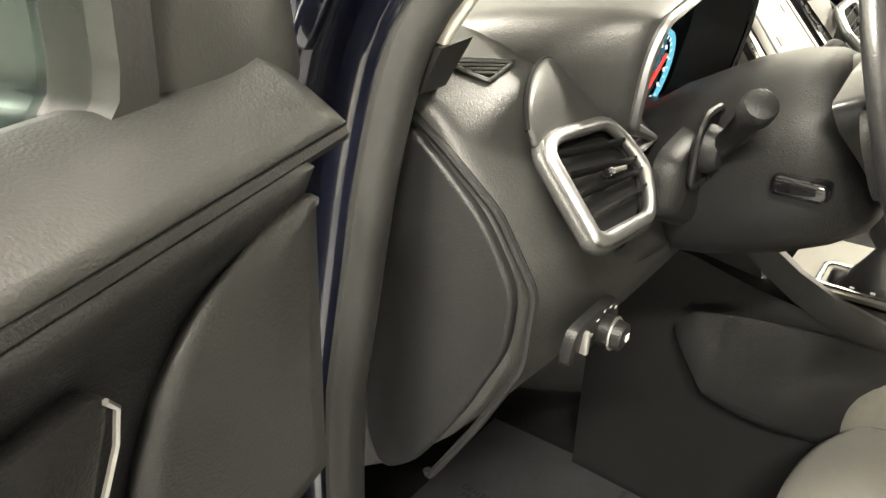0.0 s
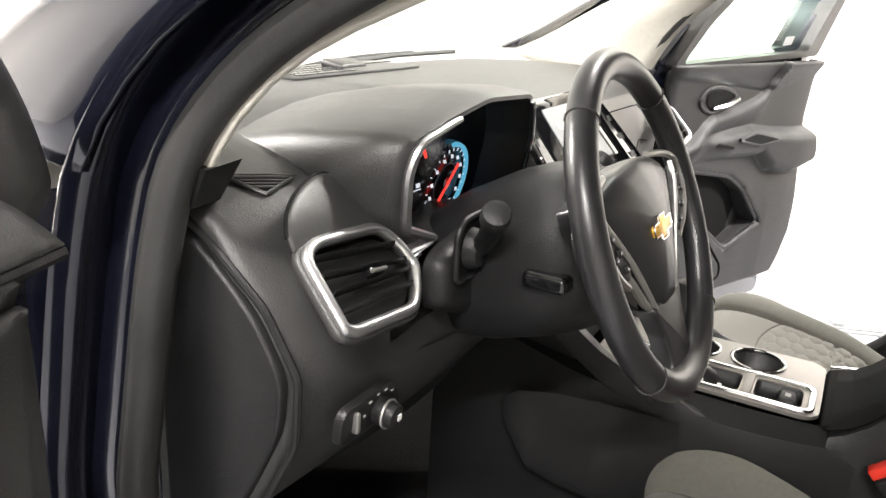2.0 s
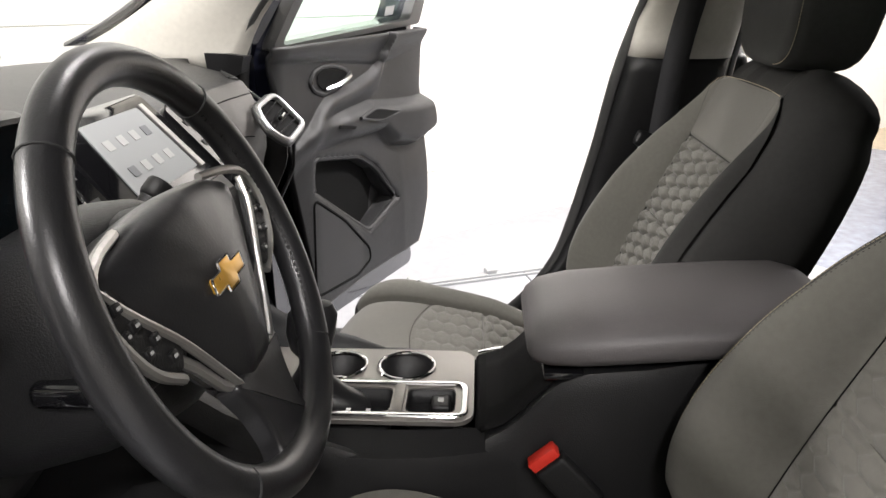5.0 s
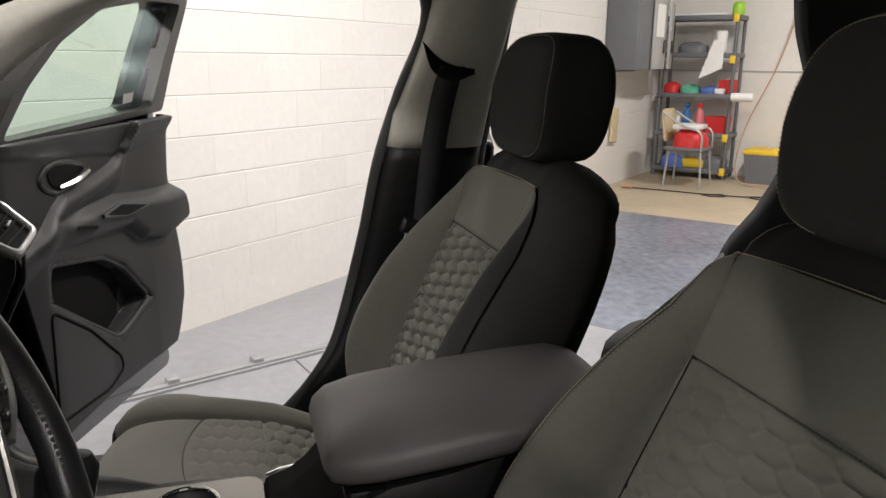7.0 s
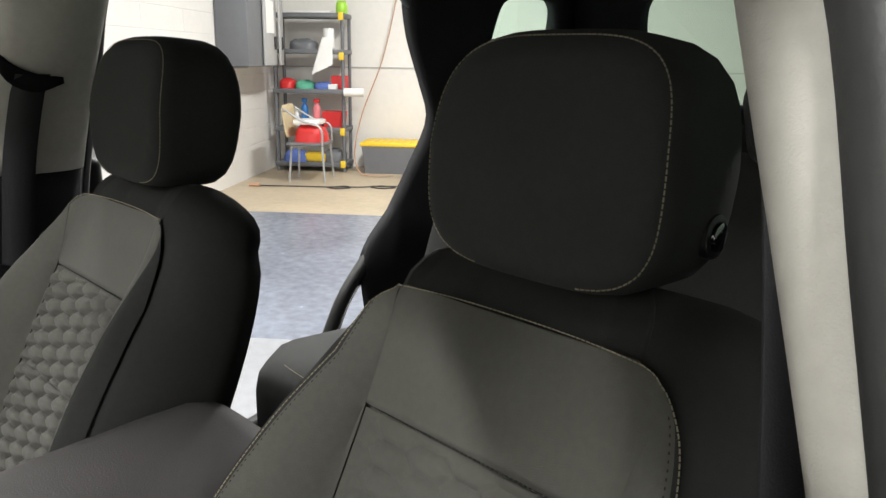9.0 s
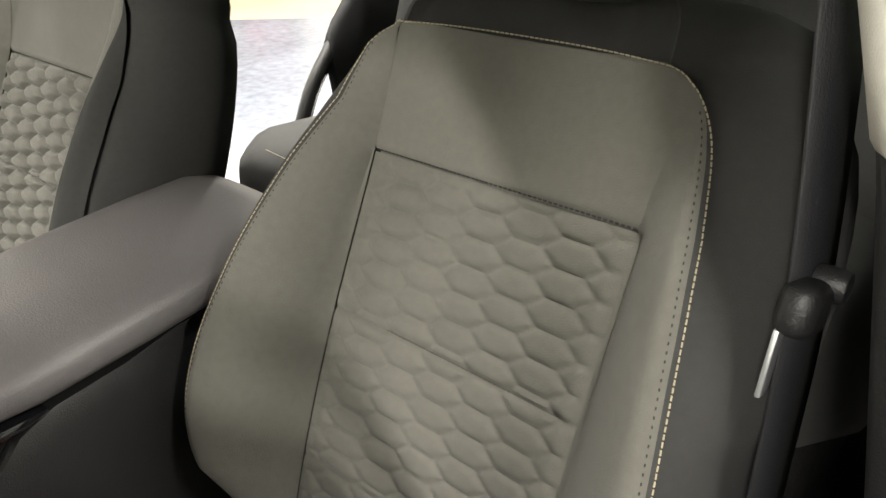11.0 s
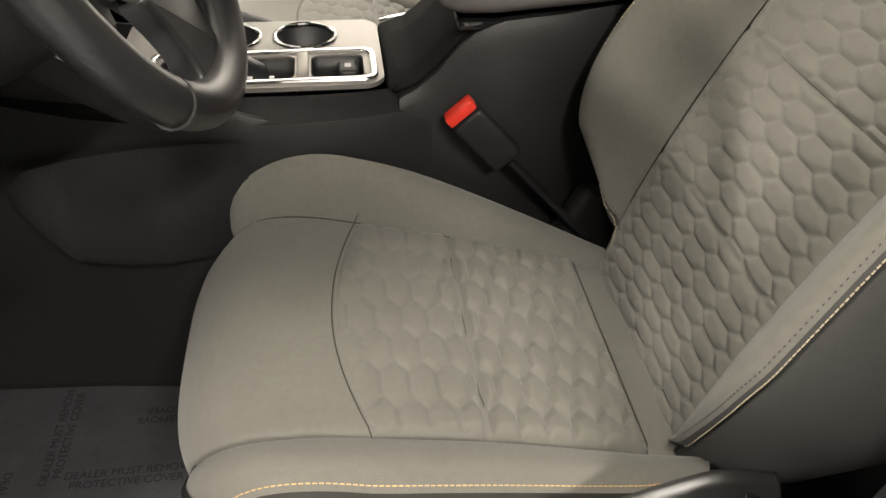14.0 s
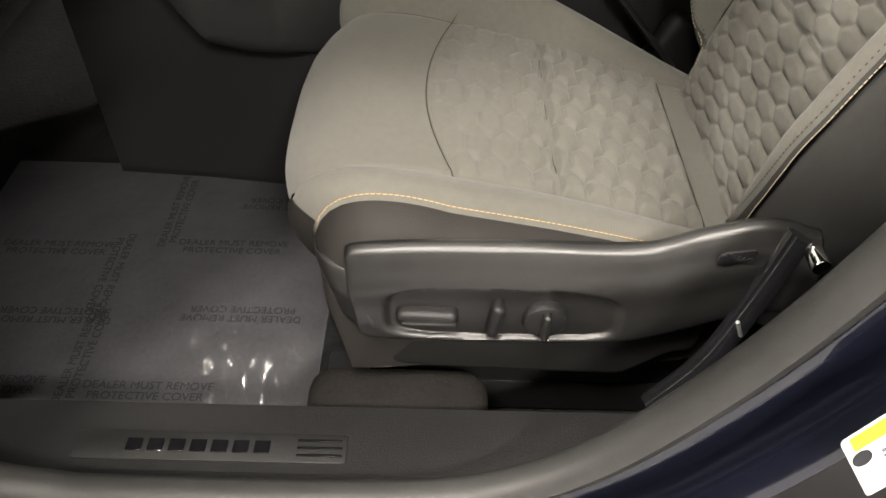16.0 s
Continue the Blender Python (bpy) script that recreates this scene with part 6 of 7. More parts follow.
def trim_depth(s, z):
    """How far the inner trim stands out: ledge, bowl round the handle, armrest wing, lower panel."""
    d = 0.026
    d += 0.016 * math.exp(-(((z - 1.19) / 0.03) ** 2))
    brow = float(np.interp(s, [-0.05, 0.15, 0.47, 0.56, 0.70], [1.175, 1.158, 1.122, 1.125, 1.14]))
    d -= 0.010 * step((brow - z) / 0.008) * step((0.62 - s) / 0.12)
    fold = float(np.interp(s, [-0.02, 0.10, 0.156, 0.20, 0.34, 0.44, 0.48, 0.52, 0.56], [0.93, 0.985, 1.028, 1.050, 1.066, 1.085, 1.10, 1.15, 1.22]))
    d += 0.020 * step((fold - z) / 0.012) * step((s - 0.04) / 0.08)
    d -= 0.012 * step((fold - 0.035 - z) / 0.03)
    wing_top = float(np.interp(s, [0.0, 0.13, 0.30, 0.41, 0.56, 0.69, 0.82, 0.95], [0.985, 0.992, 1.002, 1.004, 0.985, 0.975, 0.972, 0.965]))
    wing_low = float(np.interp(s, [0.0, 0.12, 0.28, 0.48, 0.555, 0.66, 0.74, 0.95], [0.95, 0.945, 0.945, 0.938, 0.885, 0.862, 0.875, 0.90]))
    reach = min(1, max(0, (s - 0.06) / 0.20)) * (0.6 + 0.4 * step((s - 0.55) / 0.2)) * min(1, max(0, (0.89 - s) / 0.08))
    d += 0.050 * reach * step((wing_top - z) / 0.018) * step((z - wing_low) / 0.014)
    d += 0.022 * math.exp(-(((z - 0.62) / 0.2) ** 4)) * min(1, max(0, (s - 0.35) / 0.25))
    near = min(((Vector((s, z)) - Vector(p)) - (Vector(q) - Vector(p)) * min(1.0, max(0.0, (Vector((s, z)) - Vector(p)).dot(Vector(q) - Vector(p)) / (Vector(q) - Vector(p)).length_squared))).length for p, q in zip(POCKET, POCKET[1:] + POCKET[:1])) if 0.05 < s < 0.63 and 0.58 < z < 0.97 else 1.0
    d -= 0.052 * step((near if inside(POCKET, s, z) else -near) / 0.009)
    edge = max(0, (abs(s - 0.40) - 0.40) / 0.06)
    return d - 0.03 * min(1, edge) ** 2


def trim_at(u, v):
    z = 0.515 + 0.68 * v
    s0 = float(np.interp(z, [0.43, 0.6, 0.9, 1.2], [0.10, 0.08, 0.02, -0.045]))
    s1 = float(np.interp(z, [0.515, 0.56, 0.64, 0.75, 0.86, 0.92, 0.985, 1.02, 1.2], [0.765, 0.80, 0.842, 0.850, 0.866, 0.870, 0.835, 0.828, 0.852]))
    s = s0 + (s1 - s0) * u
    lip_in = min(1.0, max(0.0, (s - s1 + 0.07) / 0.07)) ** 2
    return pd(s, z, trim_depth(s, z) * (1 - lip_in) + 0.004 * lip_in)


ptrim = part("door_trim", grid(trim_at, 150, 130), DOOR_PLASTIC, pdoor, "black grained door trim")
thicken(ptrim, 0.02, 0)


def on_trim(s, z, up=0.0):
    return pd(s - 0.058, z, trim_depth(s - 0.058, z) + up)


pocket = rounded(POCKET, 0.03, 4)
# black sheet on the pocket's floor paints in its shade
part("door_pocket", plate(pocket, lambda a, b, d: pd(a, b, -0.008 + d * 0.1), 0.01), SHADE_AND_SEAM, ptrim, "black sheet painted as the door pocket's shade")
part("pocket_rim", tube([pd(0.335 + (a - 0.335) * 1.005, 0.78 + (b - 0.78) * 1.01, trim_depth(0.335 + (a - 0.335) * 1.07, 0.78 + (b - 0.78) * 1.10) - 0.002) for a, b in pocket], 0.009, 8, closed=True), DOOR_PLASTIC, ptrim)


def shut(s, z, up=0.0):
    return on_trim(s + 0.058, z, up)


spk = rounded([(0.092, 0.815), (0.25, 0.715), (0.385, 0.595), (0.392, 0.555), (0.318, 0.532), (0.078, 0.555)], 0.025, 4)
part("speaker_panel", plate(spk, lambda a, b, d: shut(a, b, 0.002 + d), 0.006, 0.003), SOFT, ptrim, "lower speaker panel")
part("panel_seam", tube([shut(a, b, 0.009) for a, b in spk], 0.0045, 6, closed=True), SHADE_AND_SEAM, ptrim)
cup = rounded([(0.112, 1.100), (0.135, 1.126), (0.185, 1.134), (0.245, 1.130), (0.300, 1.116), (0.322, 1.095), (0.26, 1.074), (0.182, 1.064), (0.135, 1.078)], 0.018, 4)
part("handle_cup", tube([shut(a, b, 0.009) for a, b in cup], 0.007, 8, closed=True), DOOR_PLASTIC, ptrim, "raised rim of the handle bowl")
# black sheet across the bowl paints the shade behind the handle
part("cup_hollow", plate(rounded([(0.150, 1.116), (0.185, 1.126), (0.240, 1.122), (0.298, 1.108), (0.30, 1.097), (0.18, 1.076), (0.155, 1.09)], 0.012, 4), lambda a, b, d: shut(a, b, 0.012 + d), 0.001), SHADE_AND_SEAM, ptrim, "black sheet painted as shade behind the handle")
part("chrome_handle", tube(curve3([shut(0.185, 1.078, 0.014), shut(0.235, 1.086, 0.026), shut(0.285, 1.099, 0.028), shut(0.310, 1.106, 0.016)], 10), lambda t: 0.009 + 0.004 * math.sin(math.pi * t), 10, flat=0.6), CHROME, ptrim, "chrome inner door handle")
part("lock_switch", box((0.022, 0.008, 0.028), Matrix.Translation(shut(0.132, 1.098, 0.006)) @ pose(0, 0, 0, 0, 0, -17), 0.003), GLOSS, ptrim)
part("switch_plate", tube([shut(a, b, 0.004) for a, b in rounded([(0.175, 0.975), (0.20, 0.990), (0.29, 0.975), (0.27, 0.962)], 0.008, 3)], 0.004, 6, closed=True), DOOR_PLASTIC, ptrim)
part("window_switch", plate(rounded([(0.195, 0.979), (0.205, 0.986), (0.275, 0.972), (0.262, 0.966)], 0.003, 2), lambda a, b, d: shut(a, b, 0.012 + d), 0.004), SHADE_AND_SEAM, ptrim, "black window switch")
pull = rounded([(0.300, 0.988), (0.41, 0.998), (0.548, 0.972), (0.43, 0.964)], 0.010, 3)
# flat black sheet paints the pull cup's shade; nothing is hollowed out
part("pull_cup", plate(pull, lambda a, b, d: shut(a, b, 0.016 + d), 0.001), SHADE_AND_SEAM, ptrim, "pull cup in the armrest, painted as a black sheet of shade")
part("pull_rim", tube([shut(a, b, 0.014) for a, b in pull], 0.005, 6, closed=True), DOOR_PLASTIC, ptrim)

# ---- driver's door, standing open beside the camera ----
dd = frame_of((-0.894, 0.234), (-0.954, -0.30), (0.30, -0.954))
ddoor = thing("driver_door", tuple(dd(0.45, 0.36, -0.08)), "open dark blue driver's door with black inner trim", "car door")
shell = [(-0.02, 0.40), (-0.02, 1.14), (-0.042, 1.19), (-0.028, 1.25), (0.01, 1.31), (0.08, 1.38), (0.22, 1.46), (0.44, 1.52), (0.72, 1.56), (0.90, 1.55), (0.965, 1.22), (1.01, 0.90), (0.98, 0.60), (0.95, 0.36), (0.12, 0.345)]
window = [(0.104, 1.20), (0.100, 1.36), (0.26, 1.42), (0.46, 1.475), (0.70, 1.51), (0.86, 1.505), (0.92, 1.21)]
part("door_shell", framed(rounded(shell, 0.02, 3), rounded(window, 0.02, 3), lambda a, b, d: dd(a, b, d), -0.05, -0.14), PAINT, ddoor, "glossy dark blue door shell")
part("window_channel", framed(rounded([(s + (s - 0.5) * 0.05, z + (0.02 if z > 1.25 else -0.01)) for s, z in window], 0.02, 3), rounded(window, 0.02, 3), lambda a, b, d: dd(a, b, d), -0.038, -0.07), RUBBER, ddoor, "black window channel")
part("window_glass", plate(rounded(window, 0.02, 3), lambda a, b, d: dd(a, b, d - 0.075), 0.004), GLASS_DOOR, ddoor, "tinted door glass").visible_shadow = False


def sail(u, v):
    z = 1.185 + 0.22 * v
    s0, s1 = -0.064 + 0.03 * v + 0.10 * v * v, 0.085 - 0.010 * v
    s = s0 + (s1 - s0) * u
    return dd(s, z - 0.015 + (1 - v) * (0.024 * (1 - u) ** 3 + 0.006 * u**2), -0.052 + 0.012 * math.sin(math.pi * u) ** 0.7 - 0.012 * (1 - u) ** 3)


thicken(part("sail_panel", grid(sail, 14, 12), SAIL, ddoor, "black mirror triangle cover"), 0.01, 0)


def ledge(u, v):
    s = 0.002 + 0.90 * v + (0.022 * u if v < 0.01 else 0)
    z = 1.178 + 0.024 * math.sin(math.pi / 2 * u) + 0.004 * math.sin(math.pi * u)
    z += 0.015 * u * max(0.0, 1 - s / 0.07) ** 1.7
    return dd(s, z, -0.062 * u)


thicken(part("window_ledge", grid(ledge, 8, 60), SOFT, ddoor, "grained black window ledge"), 0.004, 0)
part("ledge_lip", tube([dd(0.002 + 0.9 * i / 30, 1.174, -0.002) for i in range(31)], 0.005, 8), PLASTIC, ddoor)


def driver_trim(u, v):
    z = 0.42 + 0.755 * v
    s = 0.045 + 0.88 * u
    d = -0.012 - 0.022 * math.exp(-(((z - 1.05) / 0.09) ** 2)) + 0.05 * math.exp(-(((z - 0.90) / 0.055) ** 4)) * min(1, max(0, (s - 0.2) / 0.15))
    if z > 1.14:
        d = d * (1 - (z - 1.14) / 0.035) + -0.003 * (z - 1.14) / 0.035
    return dd(s, z, d)


dtrim = part("door_trim", grid(driver_trim, 44, 44), PLASTIC, ddoor, "black grained door trim")
thicken(dtrim, 0.02, 0)
seam = curve3([dd(0.046, 1.155, -0.010), dd(0.085, 1.150, -0.010), dd(0.118, 1.135, -0.014), dd(0.142, 1.105, -0.020), dd(0.158, 1.06, -0.026), dd(0.165, 1.0, -0.03)], 24)


def lower_panel(u, v):
    p = seam[round(v * 24)]
    q = dd(0.040, p.z - 0.02, -0.006)
    return p.lerp(Vector((q.x, q.y, p.z)), u) + Vector((0.30, -0.954, 0)) * (0.006 + 0.006 * math.sin(math.pi * u))


thicken(part("lower_panel", grid(lower_panel, 8, 24), SOFT, ddoor, "dark grey fabric-like lower door panel"), 0.006, 0)
grip = rounded([(0.173, 1.138), (0.183, 1.142), (0.215, 1.142), (0.27, 1.130), (0.27, 1.06), (0.205, 1.06), (0.188, 1.106)], 0.006, 3)
part("pull_handle", plate(grip, lambda a, b, d: dd(a, b, d - 0.008), 0.010, 0.003), PLASTIC, ddoor, "black pull handle surround")
part("handle_edge", tube([dd(0.178, 1.139, 0.003), dd(0.174, 1.134, 0.003), dd(0.177, 1.122, 0.003), dd(0.190, 1.100, 0.003), dd(0.204, 1.062, 0.003)], 0.0013, 6), SILVER, ddoor)
# outside mirror
mirror = part("door_mirror", box((0.21, 0.11, 0.15), Matrix.Translation(dd(0.32, 1.40, -0.24)) @ pose(0, 0, 0, 0, 0, 17), 0.04, 4), PAINT, ddoor, "dark blue door mirror housing")
part("mirror_glass", box((0.17, 0.004, 0.11), Matrix.Translation(dd(0.32, 1.40, -0.183)) @ pose(0, 0, 0, 0, 0, 17), 0.001), CHROME, mirror)
part("mirror_foot", box((0.16, 0.10, 0.03), Matrix.Translation(dd(0.16, 1.40, -0.20)) @ pose(0, 0, 0, 0, 0, 17), 0.012, 3), PLASTIC, mirror)

# ---- rear passenger door, open and seen edge on ----
rd = frame_of((0.835, -0.742), (0.95, -0.31), (-0.31, -0.95))


def rd_top(s, z, d=0.0):
    """As rd, with the upper frame leaning inwards."""
    return rd(s, z, d + 0.085 * max(0.0, (z - 1.18) / 0.33) ** 1.2)



rdoor = thing("rear_door", tuple(rd(0.4, 0.36, -0.05)), "open dark blue rear passenger door", "car door")
shell = [(-0.03, 0.40), (-0.04, 1.10), (-0.06, 1.30), (-0.02, 1.48), (0.30, 1.53), (0.62, 1.48), (0.80, 1.20), (0.80, 0.95), (0.62, 0.60), (0.45, 0.38)]
window = [(0.02, 1.20), (0.02, 1.44), (0.30, 1.48), (0.58, 1.43), (0.70, 1.21)]
part("door_shell", framed(rounded(shell, 0.03, 3), rounded(window, 0.03, 3), rd_top, 0.0, -0.09), PAINT, rdoor)
part("window_frame", framed(rounded([(s + (s - 0.35) * 0.08, z + (0.015 if z > 1.25 else -0.01)) for s, z in window], 0.03, 3), rounded(window, 0.03, 3), rd_top, 0.012, -0.02), RUBBER, rdoor)
part("window_glass", plate(rounded(window, 0.03, 3), lambda a, b, d: rd_top(a, b, d - 0.03), 0.004), GLASS_DOOR, rdoor).visible_shadow = False
part("door_trim", box((0.72, 0.05, 0.70), Matrix.Translation(rd(0.36, 0.83, 0.02)) @ pose(0, 0, 0, 0, 0, -18), 0.02, 3), PLASTIC, rdoor)

# closed rear door on the driver's side
def closed(a, b, d):
    return Vector((-(side_x(b, a) + 0.058) - d, a, b))


cdoor = thing("rear_door", (-0.80, -1.15, 0.42), "closed dark blue rear door behind the driver", "car door")
outline = rounded(grown(REAR_OPENING, 0.030), 0.02, 2)
pane_line = rounded([(-0.80, 1.20), (-0.81, 1.47), (-1.05, 1.515), (-1.27, 1.495), (-1.44, 1.42), (-1.54, 1.22)], 0.03, 3)
part("door_shell", framed(outline, pane_line, closed, 0.0, -0.035), PAINT, cdoor, "glossy dark blue door shell")
part("window_glass", plate(pane_line, lambda a, b, d: closed(a, b, d - 0.02), 0.004), GLASS_DOOR, cdoor, "tinted door glass").visible_shadow = False
part("door_trim", plate(rounded([(-0.76, 0.56), (-0.755, 1.17), (-1.52, 1.17), (-1.46, 0.98), (-1.30, 0.74), (-1.18, 0.56)], 0.04, 3), lambda a, b, d: closed(a, b, d - 0.075), 0.03, 0.008, 3), PLASTIC, cdoor, "black grained door trim")

# ---- rear bench ----
bench = thing("rear_bench", (0, -1.35, 0.35), "dark cloth rear bench seat", "rear seat")
rings = []
for y, z0, z1, k in ((-0.876, 0.70, 0.785, 0.60), (-0.882, 0.66, 0.815, 0.66), (-0.90, 0.62, 0.832, 0.70), (-0.94, 0.58, 0.838, 0.76), (-1.02, 0.54, 0.832, 0.88), (-1.20, 0.48, 0.80, 0.98), (-1.45, 0.46, 0.77, 1.0)):
    ring = []
    for q in range(40):
        f = 2 * math.pi * q / 40
        c, s = math.cos(f), math.sin(f)
        rr = (abs(c) ** 6 + abs(s) ** 6) ** (-1 / 6)
        ring.append(Vector((0.64 * k * c * rr, y, (z0 + z1) / 2 + (z1 - z0) / 2 * s * rr)))
    rings.append(ring)
part("bench_cushion", loft(rings), FABRIC_DARK, bench, "dark cloth rear cushion", sharp=60)
part("stitching", stitches([(x, -0.903 - 0.10 * max(0.0, abs(x) - 0.30), 0.8345) for x in [-0.36 + 0.02 * q for q in range(37)]]), THREAD, bench, "pale contrast stitching")
part("bench_base", box((1.16, 0.52, 0.20), Matrix.Translation((0, -1.20, 0.44)), 0.03, 3), CARPET, bench)
part("bench_back", box((1.24, 0.13, 0.62), Matrix.Translation((0, -1.55, 0.92)) @ pose(0, 0, 0, 20), 0.05, 4), FABRIC_DARK, bench)
for x in (-0.36, 0.0, 0.36):
    part("bench_headrest", box((0.25, 0.09, 0.15), Matrix.Translation((x, -1.69, 1.19)) @ pose(0, 0, 0, 18), 0.035, 4), FABRIC_DARK, bench)

# ---- belts on the centre pillars ----
for side, sy in ((-1, 0.0), (1, 0.0)):
    belt = thing("seat_belt", (side * 0.66, -0.60, 0.5), "black seat belt hanging at the centre pillar", "seat belt", "front seat belts")
    run = curve3([(-0.578, -0.655, 1.36), (-0.600, -0.638, 1.25), (-0.624, -0.62, 1.05), (-0.630, -0.61, 0.85), (-0.648, -0.55, 0.62)] if side < 0 else [(0.566, -0.602, 1.350), (0.574, -0.594, 1.325), (0.606, -0.578, 1.21), (0.640, -0.568, 1.05), (0.655, -0.550, 0.85), (0.675, -0.49, 0.62)], 24)

    def web(u, v):
        p = run[round(v * 24)]
        return p + Vector((side * (-0.012 if side < 0 else 0.013) * (u - 0.5), 0.047 * (u - 0.5), 0))

    thicken(part("webbing", grid(web, 2, 24), BELT, belt, "black belt webbing"), 0.0025, 0)
    if side < 0:
        part("guide_loop", box((0.022, 0.085, 0.05), Matrix.Translation((side * 0.576, -0.66, 1.365)) @ pose(0, 0, 0, -25), 0.012, 3), PLASTIC, belt)
    else:
        # the webbing leaves a curved trim slot; a black sheet paints its shade
        hi_edge = curve3([(0.606, -0.552, 1.398), (0.578, -0.580, 1.364), (0.560, -0.610, 1.350), (0.552, -0.642, 1.346)], 12)
        lo_edge = curve3([(0.605, -0.553, 1.394), (0.580, -0.566, 1.340), (0.562, -0.602, 1.322), (0.550, -0.642, 1.336)], 12)
        thicken(part("belt_slot", grid(lambda u, v: hi_edge[round(v * 12)].lerp(lo_edge[round(v * 12)], u), 3, 12), SHADE_AND_SEAM, belt, "black curved sheet painted as the belt slot's shade"), 0.003, 0)
    tongue = part("belt_tongue", box((0.024, 0.044, 0.034), Matrix.Translation((-0.630, -0.585, 1.068) if side < 0 else (0.640, -0.535, 1.02)) @ pose(0, 0, 0, 20), 0.010, 3), PLASTIC, belt)
    part("tongue_plate", box((0.004, 0.015, 0.045), Matrix.Translation((-0.622, -0.570, 1.034) if side < 0 else (0.632, -0.522, 0.985)) @ pose(0, 0, 0, 15), 0.0015), STEEL, tongue)
    part("tongue_stop", rod((side * 0.625, -0.615, 1.072), (side * 0.646, -0.615, 1.072), 0.011, 14, bevel=0.003), PLASTIC, belt)
anchor = thing("belt_anchor", (-0.69, -0.40, 0.55), "black lower belt anchor with a steel bolt beside the seat", "belt anchor")
part("anchor_sleeve", tube(curve3([(-0.655, -0.425, 0.735), (-0.668, -0.405, 0.67), (-0.685, -0.375, 0.60), (-0.695, -0.335, 0.545)], 12), 0.0115, 10, flat=0.6), GLOSS, anchor)
part("anchor_clip", tube([(-0.692, -0.384, 0.668), (-0.692, -0.392, 0.650)], 0.0020, 6), STEEL, anchor)
part("anchor_bolt", rod((-0.665, -0.435, 0.728), (-0.685, -0.435, 0.728), 0.008, 12, bevel=0.002), CHROME, anchor)

# ---- protective film on the driver's floor ----
film = thing("floor_cover", (-0.33, 0.28, 0.342), "clear printed protective film over the driver's carpet", "floor cover")


def sheet(u, v):
    x, y = -0.605 + 0.50 * u, 0.02 + 0.56 * v
    z = 0.3530 + 0.005 * noise.noise(Vector((x * 9, y * 9, 0))) + 0.003 * noise.noise(Vector((x * 30, y * 30, 3))) + 0.004 * max(0.0, 0.22 - abs(noise.noise(Vector((x * 7 + y * 3, y * 11, 9)))))
    lump = math.exp(-(((x + 0.50) / 0.07) ** 2 + ((y - 0.12) / 0.09) ** 2))
    z += 0.026 * lump * (1 + 1.0 * noise.noise(Vector((x * 26, y * 44, 7)))) + 0.008 * lump * (0.6 - abs(noise.noise(Vector((x * 60, y * 38, 2)))))
    return Vector((x, y, z + 0.03 * max(0, (v - 0.75) / 0.25) ** 2))


part("film", grid(sheet, 120, 120), FILM, film, "clear crinkled plastic film")
mat_bm = box((0.50, 0.56, 0.006), Matrix.Translation((-0.355, 0.30, 0.3405)), 0.002)
part("mat_backing", mat_bm, material("grey_film_backing", (0.068, 0.068, 0.073), 0.5, vary=0.25, scale=14, lump=0.5, lump_scale=35), film, "grey cloudy film laid on the carpet")
WORDS = "DEALER MUST REMOVE\nPROTECTIVE COVER"
for x, y, turn in ((-0.560, 0.235, -90), (-0.555, 0.45, -90), (-0.43, 0.14, 90), (-0.44, 0.40, 90), (-0.30, 0.18, -90), (-0.31, 0.44, -90), (-0.50, 0.335, 0), (-0.36, 0.345, 180), (-0.47, 0.53, 180), (-0.22, 0.28, 0), (-0.20, 0.10, 90)):
    lettering(WORDS, 0.016, pose(x, y, 0.3445, 0, 0, turn), INK, film, "printed_words", 0.0002)

part("carpet_edge", box((0.075, 0.20, 0.12), Matrix.Translation((-0.632, -0.090, 0.414)), 0.030, 4), material("worn_carpet_edge", (0.013, 0.012, 0.011), 0.95, vary=0.3, scale=25, grain=1.0, grain_scale=350, lump=0.4, lump_scale=110, spec=0.1), car, "brownish carpet edge beside the seat")

# ---- sill plate, label and small body details ----
plate_ob = thing("sill_plate", (-0.715, 0.09, 0.484), "black sill tread plate with embossed bars", "sill plate")
part("tread", plate(rounded([(-0.732, -0.045), (-0.700, -0.045), (-0.700, 0.225), (-0.732, 0.225)], 0.004, 2), lambda a, b, d: Vector((a, b, 0.4835 + d)), 0.0025, 0.001), PLASTIC, plate_ob)
for q in range(7):
    part("embossed_bar", box((0.014, 0.016, 0.0016), Matrix.Translation((-0.716, 0.165 - 0.021 * q, 0.4866)), 0.0006, 1), GLOSS, plate_ob)
for q in range(3):
    part("embossed_line", box((0.003, 0.045, 0.0016), Matrix.Translation((-0.724 + 0.008 * q, -0.018, 0.4866)), 0.0006, 1), GLOSS, plate_ob)


def tag_at(a, b, d):
    k = (0.5 - b) / 1.2
    y, z = -0.393 - 0.020 * a - 0.049 * k, 0.726 + 0.047 * a - 0.072 * k
    return Vector((-0.8365 - d, y, z))


tag = thing("pillar_label", tuple(tag_at(0.5, 0.5, 0)), "white and yellow sticker on the door frame", "label")
part("sticker", plate(rounded([(0, -0.7), (0, 0.5), (1.5, 0.5), (1.5, -0.7)], 0.08, 3), lambda a, b, d: tag_at(a, b, d + 0.003), 0.0006), PAPER, tag)
part("yellow_band", plate([(0.15, 0.22), (0.15, 0.46), (1.46, 0.46), (1.46, 0.22)], lambda a, b, d: tag_at(a, b, d + 0.0038), 0.0004), YELLOW, tag)
